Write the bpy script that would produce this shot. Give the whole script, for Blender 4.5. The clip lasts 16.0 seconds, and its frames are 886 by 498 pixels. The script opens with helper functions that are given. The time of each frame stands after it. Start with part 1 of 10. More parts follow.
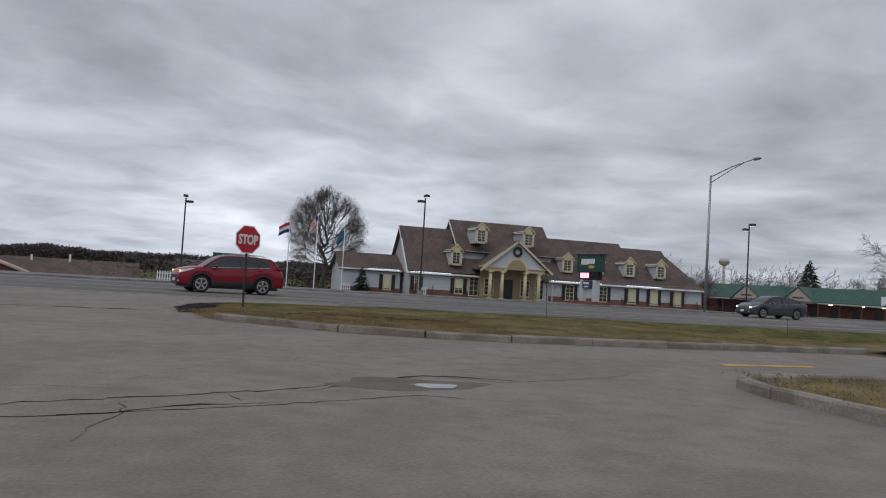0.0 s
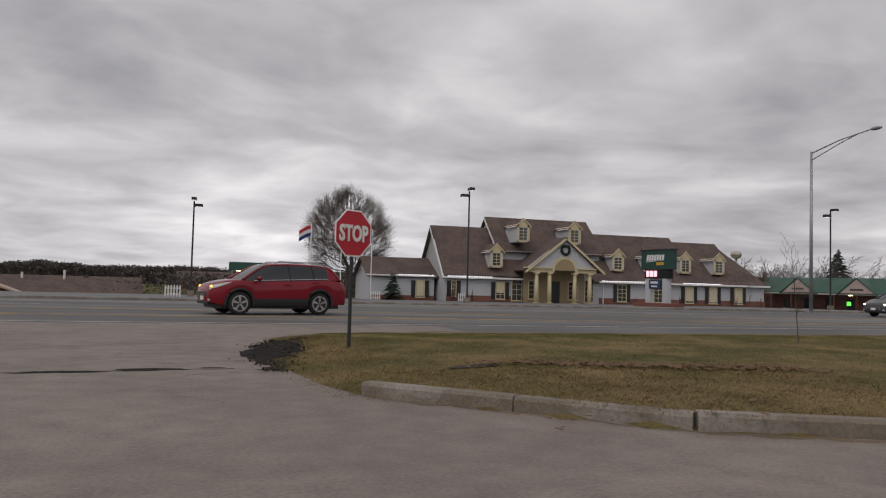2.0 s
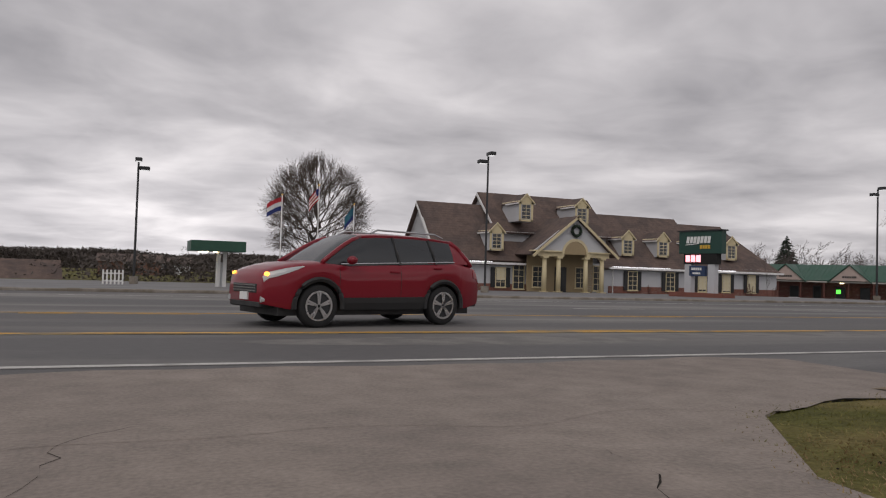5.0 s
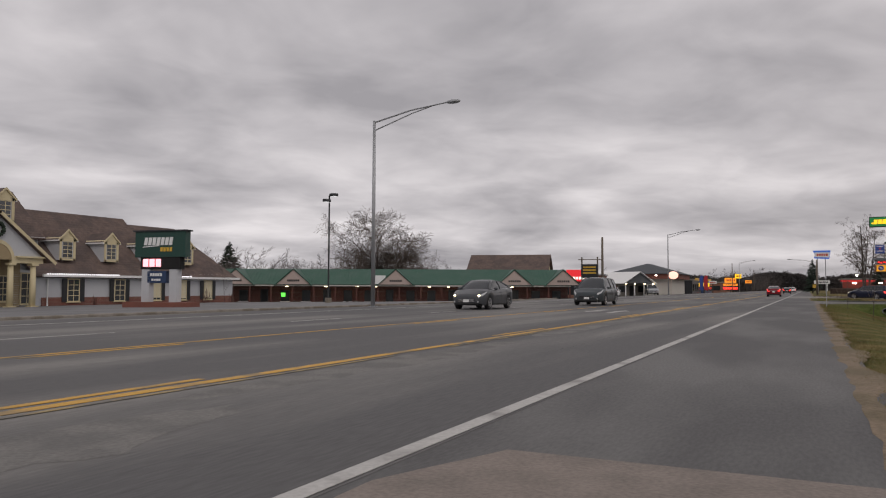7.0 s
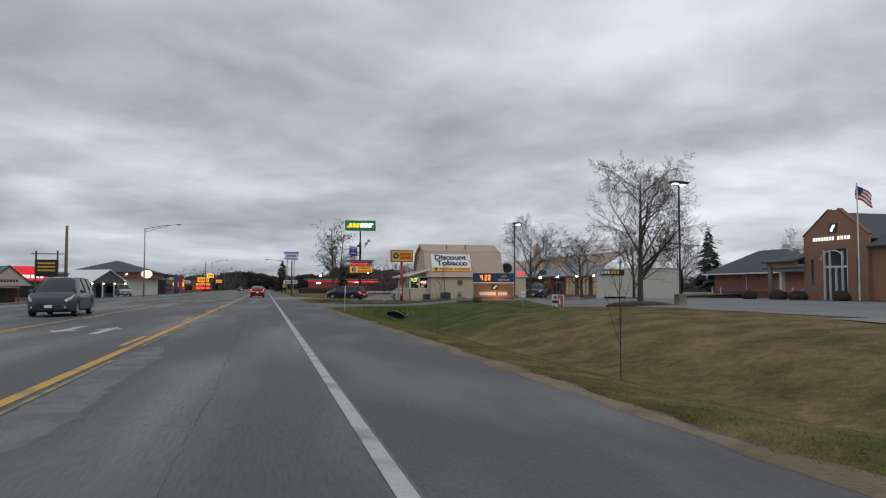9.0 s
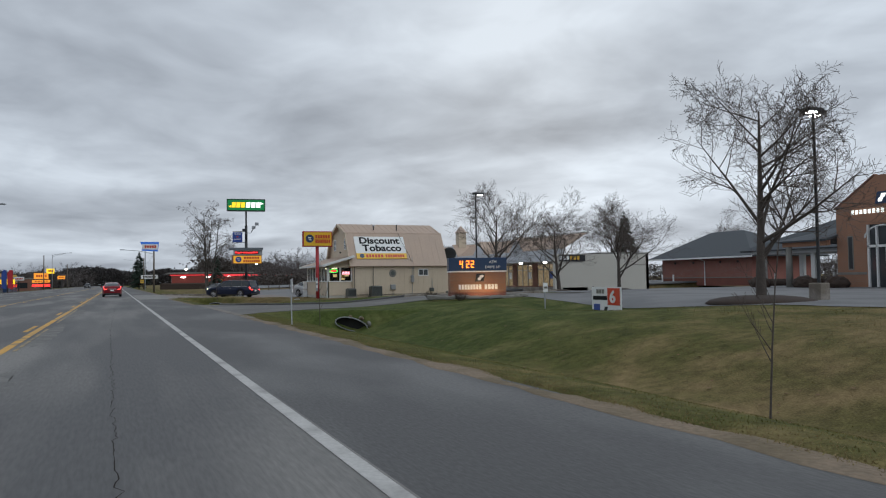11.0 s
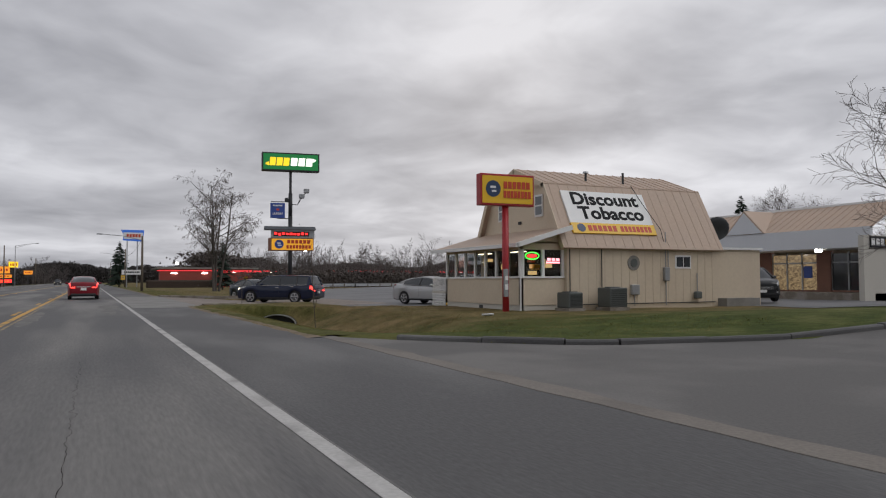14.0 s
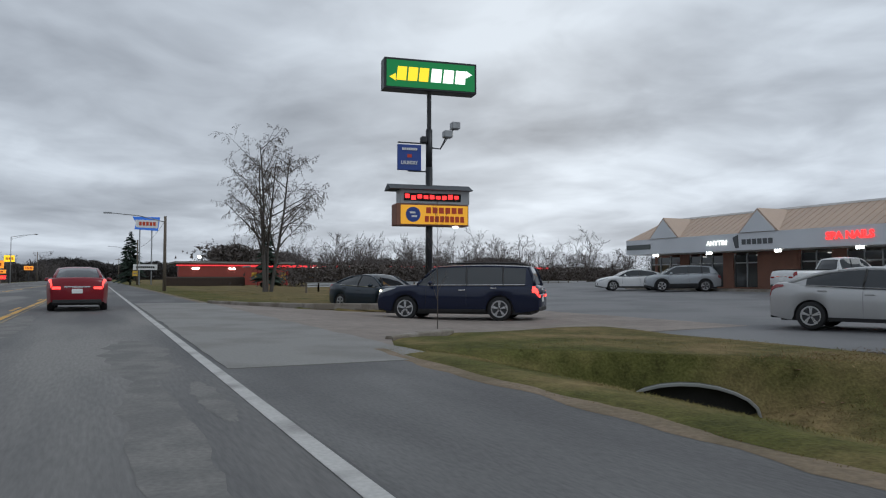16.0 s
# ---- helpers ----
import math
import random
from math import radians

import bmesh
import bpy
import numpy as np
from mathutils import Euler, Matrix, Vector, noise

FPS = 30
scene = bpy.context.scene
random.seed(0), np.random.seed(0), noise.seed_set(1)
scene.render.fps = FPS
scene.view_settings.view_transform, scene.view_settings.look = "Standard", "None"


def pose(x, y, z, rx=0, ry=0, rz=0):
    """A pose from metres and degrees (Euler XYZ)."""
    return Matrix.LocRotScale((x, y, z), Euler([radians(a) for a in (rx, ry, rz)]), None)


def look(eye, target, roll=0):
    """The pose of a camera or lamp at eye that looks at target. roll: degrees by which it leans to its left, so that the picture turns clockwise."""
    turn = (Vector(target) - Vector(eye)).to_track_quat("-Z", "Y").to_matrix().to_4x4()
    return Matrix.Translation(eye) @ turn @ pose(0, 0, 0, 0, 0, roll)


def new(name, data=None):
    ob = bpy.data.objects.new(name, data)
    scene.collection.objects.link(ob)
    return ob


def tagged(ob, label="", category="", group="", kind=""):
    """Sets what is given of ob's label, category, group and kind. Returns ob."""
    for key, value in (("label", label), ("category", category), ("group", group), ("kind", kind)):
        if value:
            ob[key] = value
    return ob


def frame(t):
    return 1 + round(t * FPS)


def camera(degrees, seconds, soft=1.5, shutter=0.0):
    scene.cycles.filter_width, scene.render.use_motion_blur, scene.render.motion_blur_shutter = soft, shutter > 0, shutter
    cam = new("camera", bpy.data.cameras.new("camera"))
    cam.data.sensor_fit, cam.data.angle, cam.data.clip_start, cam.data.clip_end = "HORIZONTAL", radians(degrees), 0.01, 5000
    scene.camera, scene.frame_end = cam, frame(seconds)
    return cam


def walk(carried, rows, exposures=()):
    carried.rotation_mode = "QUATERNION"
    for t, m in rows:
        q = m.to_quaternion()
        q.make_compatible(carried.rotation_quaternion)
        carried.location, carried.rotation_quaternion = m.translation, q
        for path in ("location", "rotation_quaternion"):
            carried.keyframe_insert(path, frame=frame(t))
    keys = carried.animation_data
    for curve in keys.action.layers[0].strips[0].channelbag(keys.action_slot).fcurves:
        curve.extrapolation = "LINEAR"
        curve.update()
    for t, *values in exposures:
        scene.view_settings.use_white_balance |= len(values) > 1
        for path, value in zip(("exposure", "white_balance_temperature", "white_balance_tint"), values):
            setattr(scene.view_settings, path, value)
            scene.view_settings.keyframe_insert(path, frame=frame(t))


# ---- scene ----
cam = camera(61.3, 16.0, soft=1.15)
PATH = [
    (0, (-0.749, -28.583, 1.049), (-0.18, -26.668, 1.138), 3.5),
    (0.5, (-1.077, -26.396, 1.006), (-0.497, -24.484, 1.09), 3.5),
    (1, (-1.423, -24.091, 0.967), (-0.843, -22.178, 1.053), 3.5),
    (1.5, (-1.745, -21.966, 0.998), (-1.167, -20.053, 1.084), 2.5),
    (2, (-2.16, -19.563, 1.076), (-1.582, -17.651, 1.174), 1.5),
    (2.5, (-2.554, -17.501, 1.161), (-1.983, -15.587, 1.257), 1.2),
    (3, (-3.085, -15.429, 1.1), (-2.509, -13.516, 1.187), 1.7),
    (5.3, (-4.41, -6.664, 0.927), (-3.536, -4.866, 0.984), 1.7),
    (5.5, (-4.354, -5.946, 0.876), (-3.374, -4.204, 0.941), 1.4),
    (6, (-3.44, -4.765, 0.89), (-2.163, -3.228, 0.984), 0.9),
    (6.5, (-2.555, -3.471, 0.983), (-0.991, -2.227, 1.077), 0.1),
    (7, (-1.096, -2.333, 1.045), (0.699, -1.458, 1.149), 0.2),
    (7.5, (0.718, -1.282, 1.145), (2.665, -0.843, 1.267), 1.1),
    (8, (3.058, -0.246, 1.168), (5.053, -0.228, 1.3), 0.8),
    (8.5, (5.897, 0.343, 1.181), (7.874, 0.068, 1.299), 0.4),
    (9, (9.025, 0.854, 1.258), (10.969, 0.393, 1.363), 0.1),
    (9.2, (10.463, 0.965, 1.28), (12.391, 0.443, 1.38), 0.2),
    (11.3, (29.897, 1.621, 1.3), (31.72, 0.802, 1.381), -1.0),
    (11.5, (31.769, 1.644, 1.279), (33.588, 0.816, 1.361), -1.0),
    (12, (36.588, 1.678, 1.276), (38.398, 0.831, 1.362), -0.7),
    (12.5, (41.471, 1.589, 1.222), (43.277, 0.735, 1.307), -0.5),
    (13, (46.592, 1.56, 1.195), (48.395, 0.698, 1.278), -0.4),
    (13.5, (52.351, 1.474, 1.206), (54.157, 0.618, 1.287), -0.3),
    (14, (58.082, 1.491, 1.159), (59.89, 0.639, 1.242), -0.2),
    (14.5, (64.529, 1.461, 1.184), (66.338, 0.612, 1.261), 0.0),
    (15, (70.236, 1.476, 1.175), (72.045, 0.626, 1.255), 0.2),
    (15.5, (76.552, 1.34, 1.141), (78.362, 0.493, 1.218), 0.2),
    (16, (83.348, 1.279, 1.086), (85.162, 0.442, 1.164), 0.0),
]
EXPOSURES = [(0.0, -0.05, 6150, 8), (0.5, -0.05, 6700, 12), (1.2, -0.05, 6900, 13), (7.5, 0.0, 7000, 15), (8.5, 0.0, 6500, 10), (9.0, 0.0, 6250, 6), (11.5, 0.05, 6000, 5), (13.5, 0.0, 5950, 5), (14.0, 0.0, 6550, 11), (14.5, 0.0, 6700, 13), (15.0, 0.0, 6450, 11), (15.5, 0.05, 6000, 5), (16.0, 0.05, 6000, 5)]
walk(cam, [(t, look(eye, target, roll)) for t, eye, target, roll in PATH], EXPOSURES)
SKY = 1.0

from mathutils import geometry

# ---- world, sun ----
world = bpy.data.worlds.new("overcast")
scene.world = world
world.use_nodes = True


def build_sky():
    nt = world.node_tree
    n, l = nt.nodes, nt.links
    n.clear()
    out = n.new("ShaderNodeOutputWorld")
    bg = n.new("ShaderNodeBackground")
    tc = n.new("ShaderNodeTexCoord")
    sky = n.new("ShaderNodeTexSky")
    sky.sky_type = 'NISHITA'
    sky.sun_disc = False
    sky.sun_elevation = radians(20)
    sky.sun_rotation = radians(120)
    sky.air_density = 1.0
    sky.dust_density = 3.0
    sep = n.new("ShaderNodeSeparateXYZ")
    l.new(tc.outputs["Generated"], sep.inputs[0])
    zc = n.new("ShaderNodeMath"); zc.operation = 'MAXIMUM'; zc.inputs[1].default_value = 0.0
    l.new(sep.outputs["Z"], zc.inputs[0])
    za = n.new("ShaderNodeMath"); za.operation = 'ADD'; za.inputs[1].default_value = 0.15
    l.new(zc.outputs[0], za.inputs[0])
    dx = n.new("ShaderNodeMath"); dx.operation = 'DIVIDE'
    dy = n.new("ShaderNodeMath"); dy.operation = 'DIVIDE'
    l.new(sep.outputs["X"], dx.inputs[0]); l.new(za.outputs[0], dx.inputs[1])
    l.new(sep.outputs["Y"], dy.inputs[0]); l.new(za.outputs[0], dy.inputs[1])
    comb = n.new("ShaderNodeCombineXYZ")
    l.new(dx.outputs[0], comb.inputs[0]); l.new(dy.outputs[0], comb.inputs[1])
    # cloud rolls lie roughly across the road
    mp = n.new("ShaderNodeMapping")
    mp.inputs["Rotation"].default_value = (0, 0, radians(28))
    mp.inputs["Scale"].default_value = (1.0, 1.0, 1)
    l.new(comb.outputs[0], mp.inputs[0])

    def cloud(scale, detail, rough, dist):
        t = n.new("ShaderNodeTexNoise")
        t.inputs["Scale"].default_value = scale
        t.inputs["Detail"].default_value = detail
        t.inputs["Roughness"].default_value = rough
        t.inputs["Distortion"].default_value = dist
        l.new(mp.outputs[0], t.inputs["Vector"])
        return t
    big = cloud(0.80, 5.0, 0.50, 0.45)
    small = cloud(2.6, 5.0, 0.50, 0.5)
    mixn = n.new("ShaderNodeMix"); mixn.data_type = 'FLOAT'
    mixn.inputs[0].default_value = 0.27
    l.new(big.outputs["Fac"], mixn.inputs[2]); l.new(small.outputs["Fac"], mixn.inputs[3])
    ramp = n.new("ShaderNodeValToRGB")
    e = ramp.color_ramp.elements
    e[0].position, e[0].color = 0.36, (0.33, 0.34, 0.375, 1)
    e[1].position, e[1].color = 0.66, (0.74, 0.755, 0.80, 1)
    m = e.new(0.50); m.color = (0.50, 0.512, 0.553, 1)
    l.new(mixn.outputs[0], ramp.inputs[0])
    # the clear sky above the cloud only tints it
    tint = n.new("ShaderNodeMix"); tint.data_type = 'RGBA'
    tint.inputs[0].default_value = 0.02
    dim = n.new("ShaderNodeVectorMath"); dim.operation = 'SCALE'; dim.inputs["Scale"].default_value = 0.06
    l.new(sky.outputs[0], dim.inputs[0])
    l.new(ramp.outputs[0], tint.inputs[6]); l.new(dim.outputs[0], tint.inputs[7])
    l.new(tint.outputs[2], bg.inputs["Color"])
    # the overcast is thinner to the north than ahead to the east
    lean = n.new("ShaderNodeVectorMath"); lean.operation = 'DOT_PRODUCT'
    lean.inputs[1].default_value = (0.0, 0.05, 0.0)
    l.new(tc.outputs["Generated"], lean.inputs[0])
    lift = n.new("ShaderNodeMath"); lift.operation = 'ADD'; lift.inputs[1].default_value = SKY
    l.new(lean.outputs["Value"], lift.inputs[0])
    # thinner cloud low in the south-east lets more light through
    glow_dir = n.new("ShaderNodeVectorMath"); glow_dir.operation = 'DOT_PRODUCT'
    glow_dir.inputs[1].default_value = (0.62, -0.78, 0.0)
    l.new(tc.outputs["Generated"], glow_dir.inputs[0])
    wide = n.new("ShaderNodeMapRange"); wide.interpolation_type = 'SMOOTHSTEP'
    wide.inputs["From Min"].default_value, wide.inputs["From Max"].default_value = 0.78, 1.0
    wide.inputs["To Min"].default_value, wide.inputs["To Max"].default_value = 0.0, 0.20
    l.new(glow_dir.outputs["Value"], wide.inputs["Value"])
    # and again over the northern horizon
    north_dir = n.new("ShaderNodeVectorMath"); north_dir.operation = 'DOT_PRODUCT'
    north_dir.inputs[1].default_value = (-0.05, 0.9987, 0.0)
    l.new(tc.outputs["Generated"], north_dir.inputs[0])
    north = n.new("ShaderNodeMapRange"); north.interpolation_type = 'SMOOTHSTEP'
    north.inputs["From Min"].default_value, north.inputs["From Max"].default_value = 0.86, 1.0
    north.inputs["To Min"].default_value, north.inputs["To Max"].default_value = 0.0, 0.28
    l.new(north_dir.outputs["Value"], north.inputs["Value"])
    sides = n.new("ShaderNodeMath"); sides.operation = 'ADD'
    l.new(wide.outputs[0], sides.inputs[0]); l.new(north.outputs[0], sides.inputs[1])
    low = n.new("ShaderNodeMapRange"); low.interpolation_type = 'SMOOTHSTEP'
    low.inputs["From Min"].default_value, low.inputs["From Max"].default_value = 0.02, 0.26
    low.inputs["To Min"].default_value, low.inputs["To Max"].default_value = 1.0, 0.0
    l.new(sep.outputs["Z"], low.inputs["Value"])
    both = n.new("ShaderNodeMath"); both.operation = 'MULTIPLY_ADD'
    l.new(sides.outputs[0], both.inputs[0]); l.new(low.outputs[0], both.inputs[1]); l.new(lift.outputs[0], both.inputs[2])
    l.new(both.outputs[0], bg.inputs["Strength"])
    l.new(bg.outputs[0], out.inputs[0])


build_sky()
sun = new("sun", bpy.data.lights.new("sun", "SUN"))
sun.data.energy, sun.data.angle, sun.data.color = 0.7, radians(35), (1.0, 0.99, 0.97)
sun.matrix_world = look((0, 0, 60), (40, 40, 0))


# ---- materials ----
def M(name, color, rough=0.6, metal=0.0, var=0.12, scale=3.0, fine=40.0, bump=0.0, second=None, amount=0.5, spec=0.5, stretch=None, coat=0.0, world_coords=False, mid=0.0):
    """Principled surface with broad stains and fine grain; second is a colour it is patched with."""
    m = bpy.data.materials.new(name)
    m.use_nodes = True
    nt = m.node_tree
    n, l = nt.nodes, nt.links
    b = n["Principled BSDF"]
    b.inputs["Roughness"].default_value = rough
    b.inputs["Metallic"].default_value = metal
    b.inputs["Specular IOR Level"].default_value = spec
    b.inputs["Coat Weight"].default_value = coat
    b.inputs["Coat Roughness"].default_value = 0.06
    tc = n.new("ShaderNodeTexCoord")
    src = tc.outputs["Object"]
    if world_coords:
        g = n.new("ShaderNodeNewGeometry")
        src = g.outputs["Position"]
    if stretch:
        mp = n.new("ShaderNodeMapping")
        mp.inputs["Scale"].default_value = stretch
        l.new(src, mp.inputs[0])
        src = mp.outputs[0]

    def noise_tex(s, d=4.0):
        t = n.new("ShaderNodeTexNoise")
        t.inputs["Scale"].default_value = s
        t.inputs["Detail"].default_value = d
        l.new(src, t.inputs["Vector"])
        return t
    broad, grain = noise_tex(scale), noise_tex(fine, 3.0)
    c = color
    base = None
    if second:
        r = n.new("ShaderNodeMapRange")
        r.inputs["From Min"].default_value = 0.62 - amount * 0.4
        r.inputs["From Max"].default_value = 0.78 - amount * 0.4
        l.new(broad.outputs["Fac"], r.inputs["Value"])
        mx = n.new("ShaderNodeMix"); mx.data_type = 'RGBA'
        mx.inputs[6].default_value = (*c, 1); mx.inputs[7].default_value = (*second, 1)
        l.new(r.outputs[0], mx.inputs[0])
        base = mx.outputs[2]
    else:
        base = None
    # brightness wander from both scales
    add = n.new("ShaderNodeMath"); add.operation = 'ADD'
    l.new(broad.outputs["Fac"], add.inputs[0]); l.new(grain.outputs["Fac"], add.inputs[1])
    mr = n.new("ShaderNodeMapRange")
    mr.inputs["From Min"].default_value = 0.6; mr.inputs["From Max"].default_value = 1.4
    if mid:
        more = n.new("ShaderNodeMath"); more.operation = 'ADD'
        l.new(add.outputs[0], more.inputs[0]); l.new(noise_tex(mid, 5.0).outputs["Fac"], more.inputs[1])
        add = more
        mr.inputs["From Min"].default_value, mr.inputs["From Max"].default_value = 1.05, 1.95
    mr.inputs["To Min"].default_value = 1.0 - var; mr.inputs["To Max"].default_value = 1.0 + var
    l.new(add.outputs[0], mr.inputs["Value"])
    hsv = n.new("ShaderNodeHueSaturation")
    if base:
        l.new(base, hsv.inputs["Color"])
    else:
        hsv.inputs["Color"].default_value = (*c, 1)
    l.new(mr.outputs[0], hsv.inputs["Value"])
    l.new(hsv.outputs[0], b.inputs["Base Color"])
    rr = n.new("ShaderNodeMapRange")
    rr.inputs["From Min"].default_value = 0.3; rr.inputs["From Max"].default_value = 0.7
    rr.inputs["To Min"].default_value = max(0.02, rough - 0.08); rr.inputs["To Max"].default_value = min(1, rough + 0.08)
    l.new(broad.outputs["Fac"], rr.inputs["Value"])
    l.new(rr.outputs[0], b.inputs["Roughness"])
    if bump:
        bp = n.new("ShaderNodeBump")
        bp.inputs["Strength"].default_value = bump
        bp.inputs["Distance"].default_value = 0.01
        l.new(grain.outputs["Fac"], bp.inputs["Height"])
        l.new(bp.outputs[0], b.inputs["Normal"])
    return m


def glow(name, color, strength):
    m = bpy.data.materials.new(name)
    m.use_nodes = True
    b = m.node_tree.nodes["Principled BSDF"]
    b.inputs["Base Color"].default_value = (*[min(1, c) * 0.6 for c in color], 1)
    b.inputs["Emission Color"].default_value = (*color, 1)
    b.inputs["Emission Strength"].default_value = strength
    b.inputs["Roughness"].default_value = 0.4
    return m


asphalt = M("road_asphalt", (0.092, 0.090, 0.090), 0.75, var=0.32, scale=0.42, fine=30, bump=0.5, second=(0.175, 0.168, 0.158), amount=0.42, world_coords=True, stretch=(0.13, 1, 1))
shoulder_asphalt = M("shoulder_asphalt", (0.086, 0.084, 0.084), 0.78, var=0.3, scale=0.5, fine=35, bump=0.5, second=(0.13, 0.128, 0.125), amount=0.4, world_coords=True, stretch=(0.3, 1, 1))
drive_asphalt = M("drive_asphalt", (0.245, 0.205, 0.176), 0.8, var=0.34, scale=0.45, fine=30, mid=3.0, bump=0.7, second=(0.185, 0.155, 0.135), amount=0.5, world_coords=True)
entry_asphalt = M("entry_asphalt", (0.110, 0.105, 0.100), 0.8, var=0.25, scale=0.4, fine=30, bump=0.5, second=(0.15, 0.143, 0.135), amount=0.4, world_coords=True)
lot_asphalt = M("lot_asphalt", (0.17, 0.168, 0.17), 0.75, var=0.18, scale=0.3, fine=25, bump=0.4, second=(0.13, 0.13, 0.133), amount=0.45, world_coords=True)
patch_dark = M("broken_asphalt", (0.022, 0.019, 0.017), 0.95, var=0.6, scale=2, fine=20, bump=1.0, spec=0.1, world_coords=True)
crack_mat = M("crack_dark", (0.026, 0.022, 0.019), 0.95, var=0.3, spec=0.1)
white_paint = M("white_road_paint", (0.47, 0.46, 0.44), 0.7, var=0.2, scale=1.2, fine=25, second=(0.26, 0.25, 0.24), amount=0.35, world_coords=True)
yellow_paint = M("yellow_road_paint", (0.60, 0.33, 0.05), 0.7, var=0.2, scale=1.2, fine=25, second=(0.26, 0.19, 0.10), amount=0.35, world_coords=True)
concrete = M("kerb_concrete", (0.30, 0.27, 0.235), 0.85, var=0.35, scale=1.5, fine=30, bump=0.7, second=(0.17, 0.145, 0.115), amount=0.5, world_coords=True)
grass_green = (0.092, 0.093, 0.027)
grass_dry = (0.17, 0.125, 0.062)
turf = M("winter_turf", grass_green, 0.95, var=0.55, scale=0.75, fine=26, mid=4.5, bump=1.8, second=grass_dry, amount=0.36, spec=0.1, world_coords=True)


def parch(m):
    """Let the straw colour of a grass material gather on the unwatered verge and thin out on the mown bank lawn."""
    n, l = m.node_tree.nodes, m.node_tree.links
    g = n.new("ShaderNodeNewGeometry")
    sep = n.new("ShaderNodeSeparateXYZ")
    l.new(g.outputs["Position"], sep.inputs[0])

    def ramp(axis, a, b, v0, v1):
        r = n.new("ShaderNodeMapRange")
        r.interpolation_type = 'SMOOTHSTEP'
        r.inputs["From Min"].default_value, r.inputs["From Max"].default_value = a, b
        r.inputs["To Min"].default_value, r.inputs["To Max"].default_value = v0, v1
        l.new(sep.outputs[axis], r.inputs["Value"])
        return r.outputs[0]

    def plus(a, b):
        k = n.new("ShaderNodeMath"); k.operation = 'ADD'
        l.new(a, k.inputs[0]); l.new(b, k.inputs[1])
        return k.outputs[0]
    bias = plus(plus(plus(ramp("X", 34, 44, 0.075, -0.15), ramp("X", 12, 20, -0.03, 0.0)), ramp("X", 75, 80, 0.0, 0.20)), plus(ramp("Y", -7.2, -5.2, 0.07, -0.10), ramp("Y", -14.0, -10.8, 0.07, 0.0)))
    for k in n:
        if k.bl_idname == 'ShaderNodeMapRange' and k.inputs["To Max"].default_value == 1.0 and k.inputs["To Min"].default_value == 0.0 and abs(k.inputs["From Max"].default_value - k.inputs["From Min"].default_value - 0.16) < 0.001:
            k.inputs["From Min"].default_value -= 0.10
            k.inputs["From Max"].default_value += 0.14
    old = [k for k in l if k.to_node.bl_idname == 'ShaderNodeMapRange' and k.from_node.bl_idname == 'ShaderNodeTexNoise' and k.to_socket.name == 'Value']
    for k in old[:1]:
        src, dst = k.from_socket, k.to_socket
        l.remove(k)
        l.new(plus(src, bias), dst)


def watered(m):
    """Fresher, bluer green on the kept lawn round the bank sign and the shop."""
    n, l = m.node_tree.nodes, m.node_tree.links
    sep = n.new("ShaderNodeSeparateXYZ")
    l.new(n.new("ShaderNodeNewGeometry").outputs["Position"], sep.inputs[0])
    fac = None
    for axis, a, b in (("X", 40, 50), ("Y", -4.0, -6.4), ("X", 82, 74)):
        r = n.new("ShaderNodeMapRange")
        r.interpolation_type = 'SMOOTHSTEP'
        lo, hi = (a, b) if a < b else (b, a)
        r.inputs["From Min"].default_value, r.inputs["From Max"].default_value = lo, hi
        r.inputs["To Min"].default_value, r.inputs["To Max"].default_value = (0.0, 1.0) if a < b else (1.0, 0.0)
        l.new(sep.outputs[axis], r.inputs["Value"])
        if fac is None:
            fac = r.outputs[0]
        else:
            k = n.new("ShaderNodeMath"); k.operation = 'MULTIPLY'
            l.new(fac, k.inputs[0]); l.new(r.outputs[0], k.inputs[1])
            fac = k.outputs[0]
    base = [k for k in n if k.bl_idname == 'ShaderNodeBsdfPrincipled'][0].inputs["Base Color"]
    src = base.links[0].from_socket
    mix = n.new("ShaderNodeMix")
    mix.data_type, mix.blend_type = 'RGBA', 'MULTIPLY'
    l.new(fac, mix.inputs[0])
    l.new(src, mix.inputs[6])
    mix.inputs[7].default_value = (0.67, 0.88, 0.74, 1)
    l.new(mix.outputs[2], base)


parch(turf)
watered(turf)
field = M("far_field", (0.10, 0.085, 0.055), 0.95, var=0.3, scale=0.03, fine=1.0, second=(0.15, 0.12, 0.08), spec=0.1, world_coords=True)
dirt = M("verge_dirt", (0.22, 0.165, 0.11), 0.95, var=0.35, scale=0.8, fine=18, bump=1.0, second=(0.13, 0.10, 0.06), world_coords=True)
dirt_dark = M("dark_mud", (0.06, 0.042, 0.03), 0.95, var=0.5, scale=4, fine=25, bump=1.0, spec=0.2, world_coords=True)
red_earth = M("red_earth", (0.20, 0.09, 0.05), 0.95, var=0.3, scale=0.4, fine=6, bump=1.0, world_coords=True)
siding = M("white_siding", (0.50, 0.51, 0.53), 0.6, var=0.06, scale=0.6, fine=12)
cream = M("cream_trim", (0.62, 0.53, 0.33), 0.5, var=0.08, scale=1.0)
white_trim = M("white_trim", (0.75, 0.75, 0.74), 0.5, var=0.06)
shingle = M("brown_shingle", (0.132, 0.092, 0.078), 0.9, var=0.35, scale=0.6, fine=9, bump=0.8, mid=2.6, second=(0.085, 0.064, 0.058), amount=0.45)
brick_red = M("red_brick", (0.20, 0.075, 0.055), 0.85, var=0.25, scale=1.2, fine=25, bump=0.6)
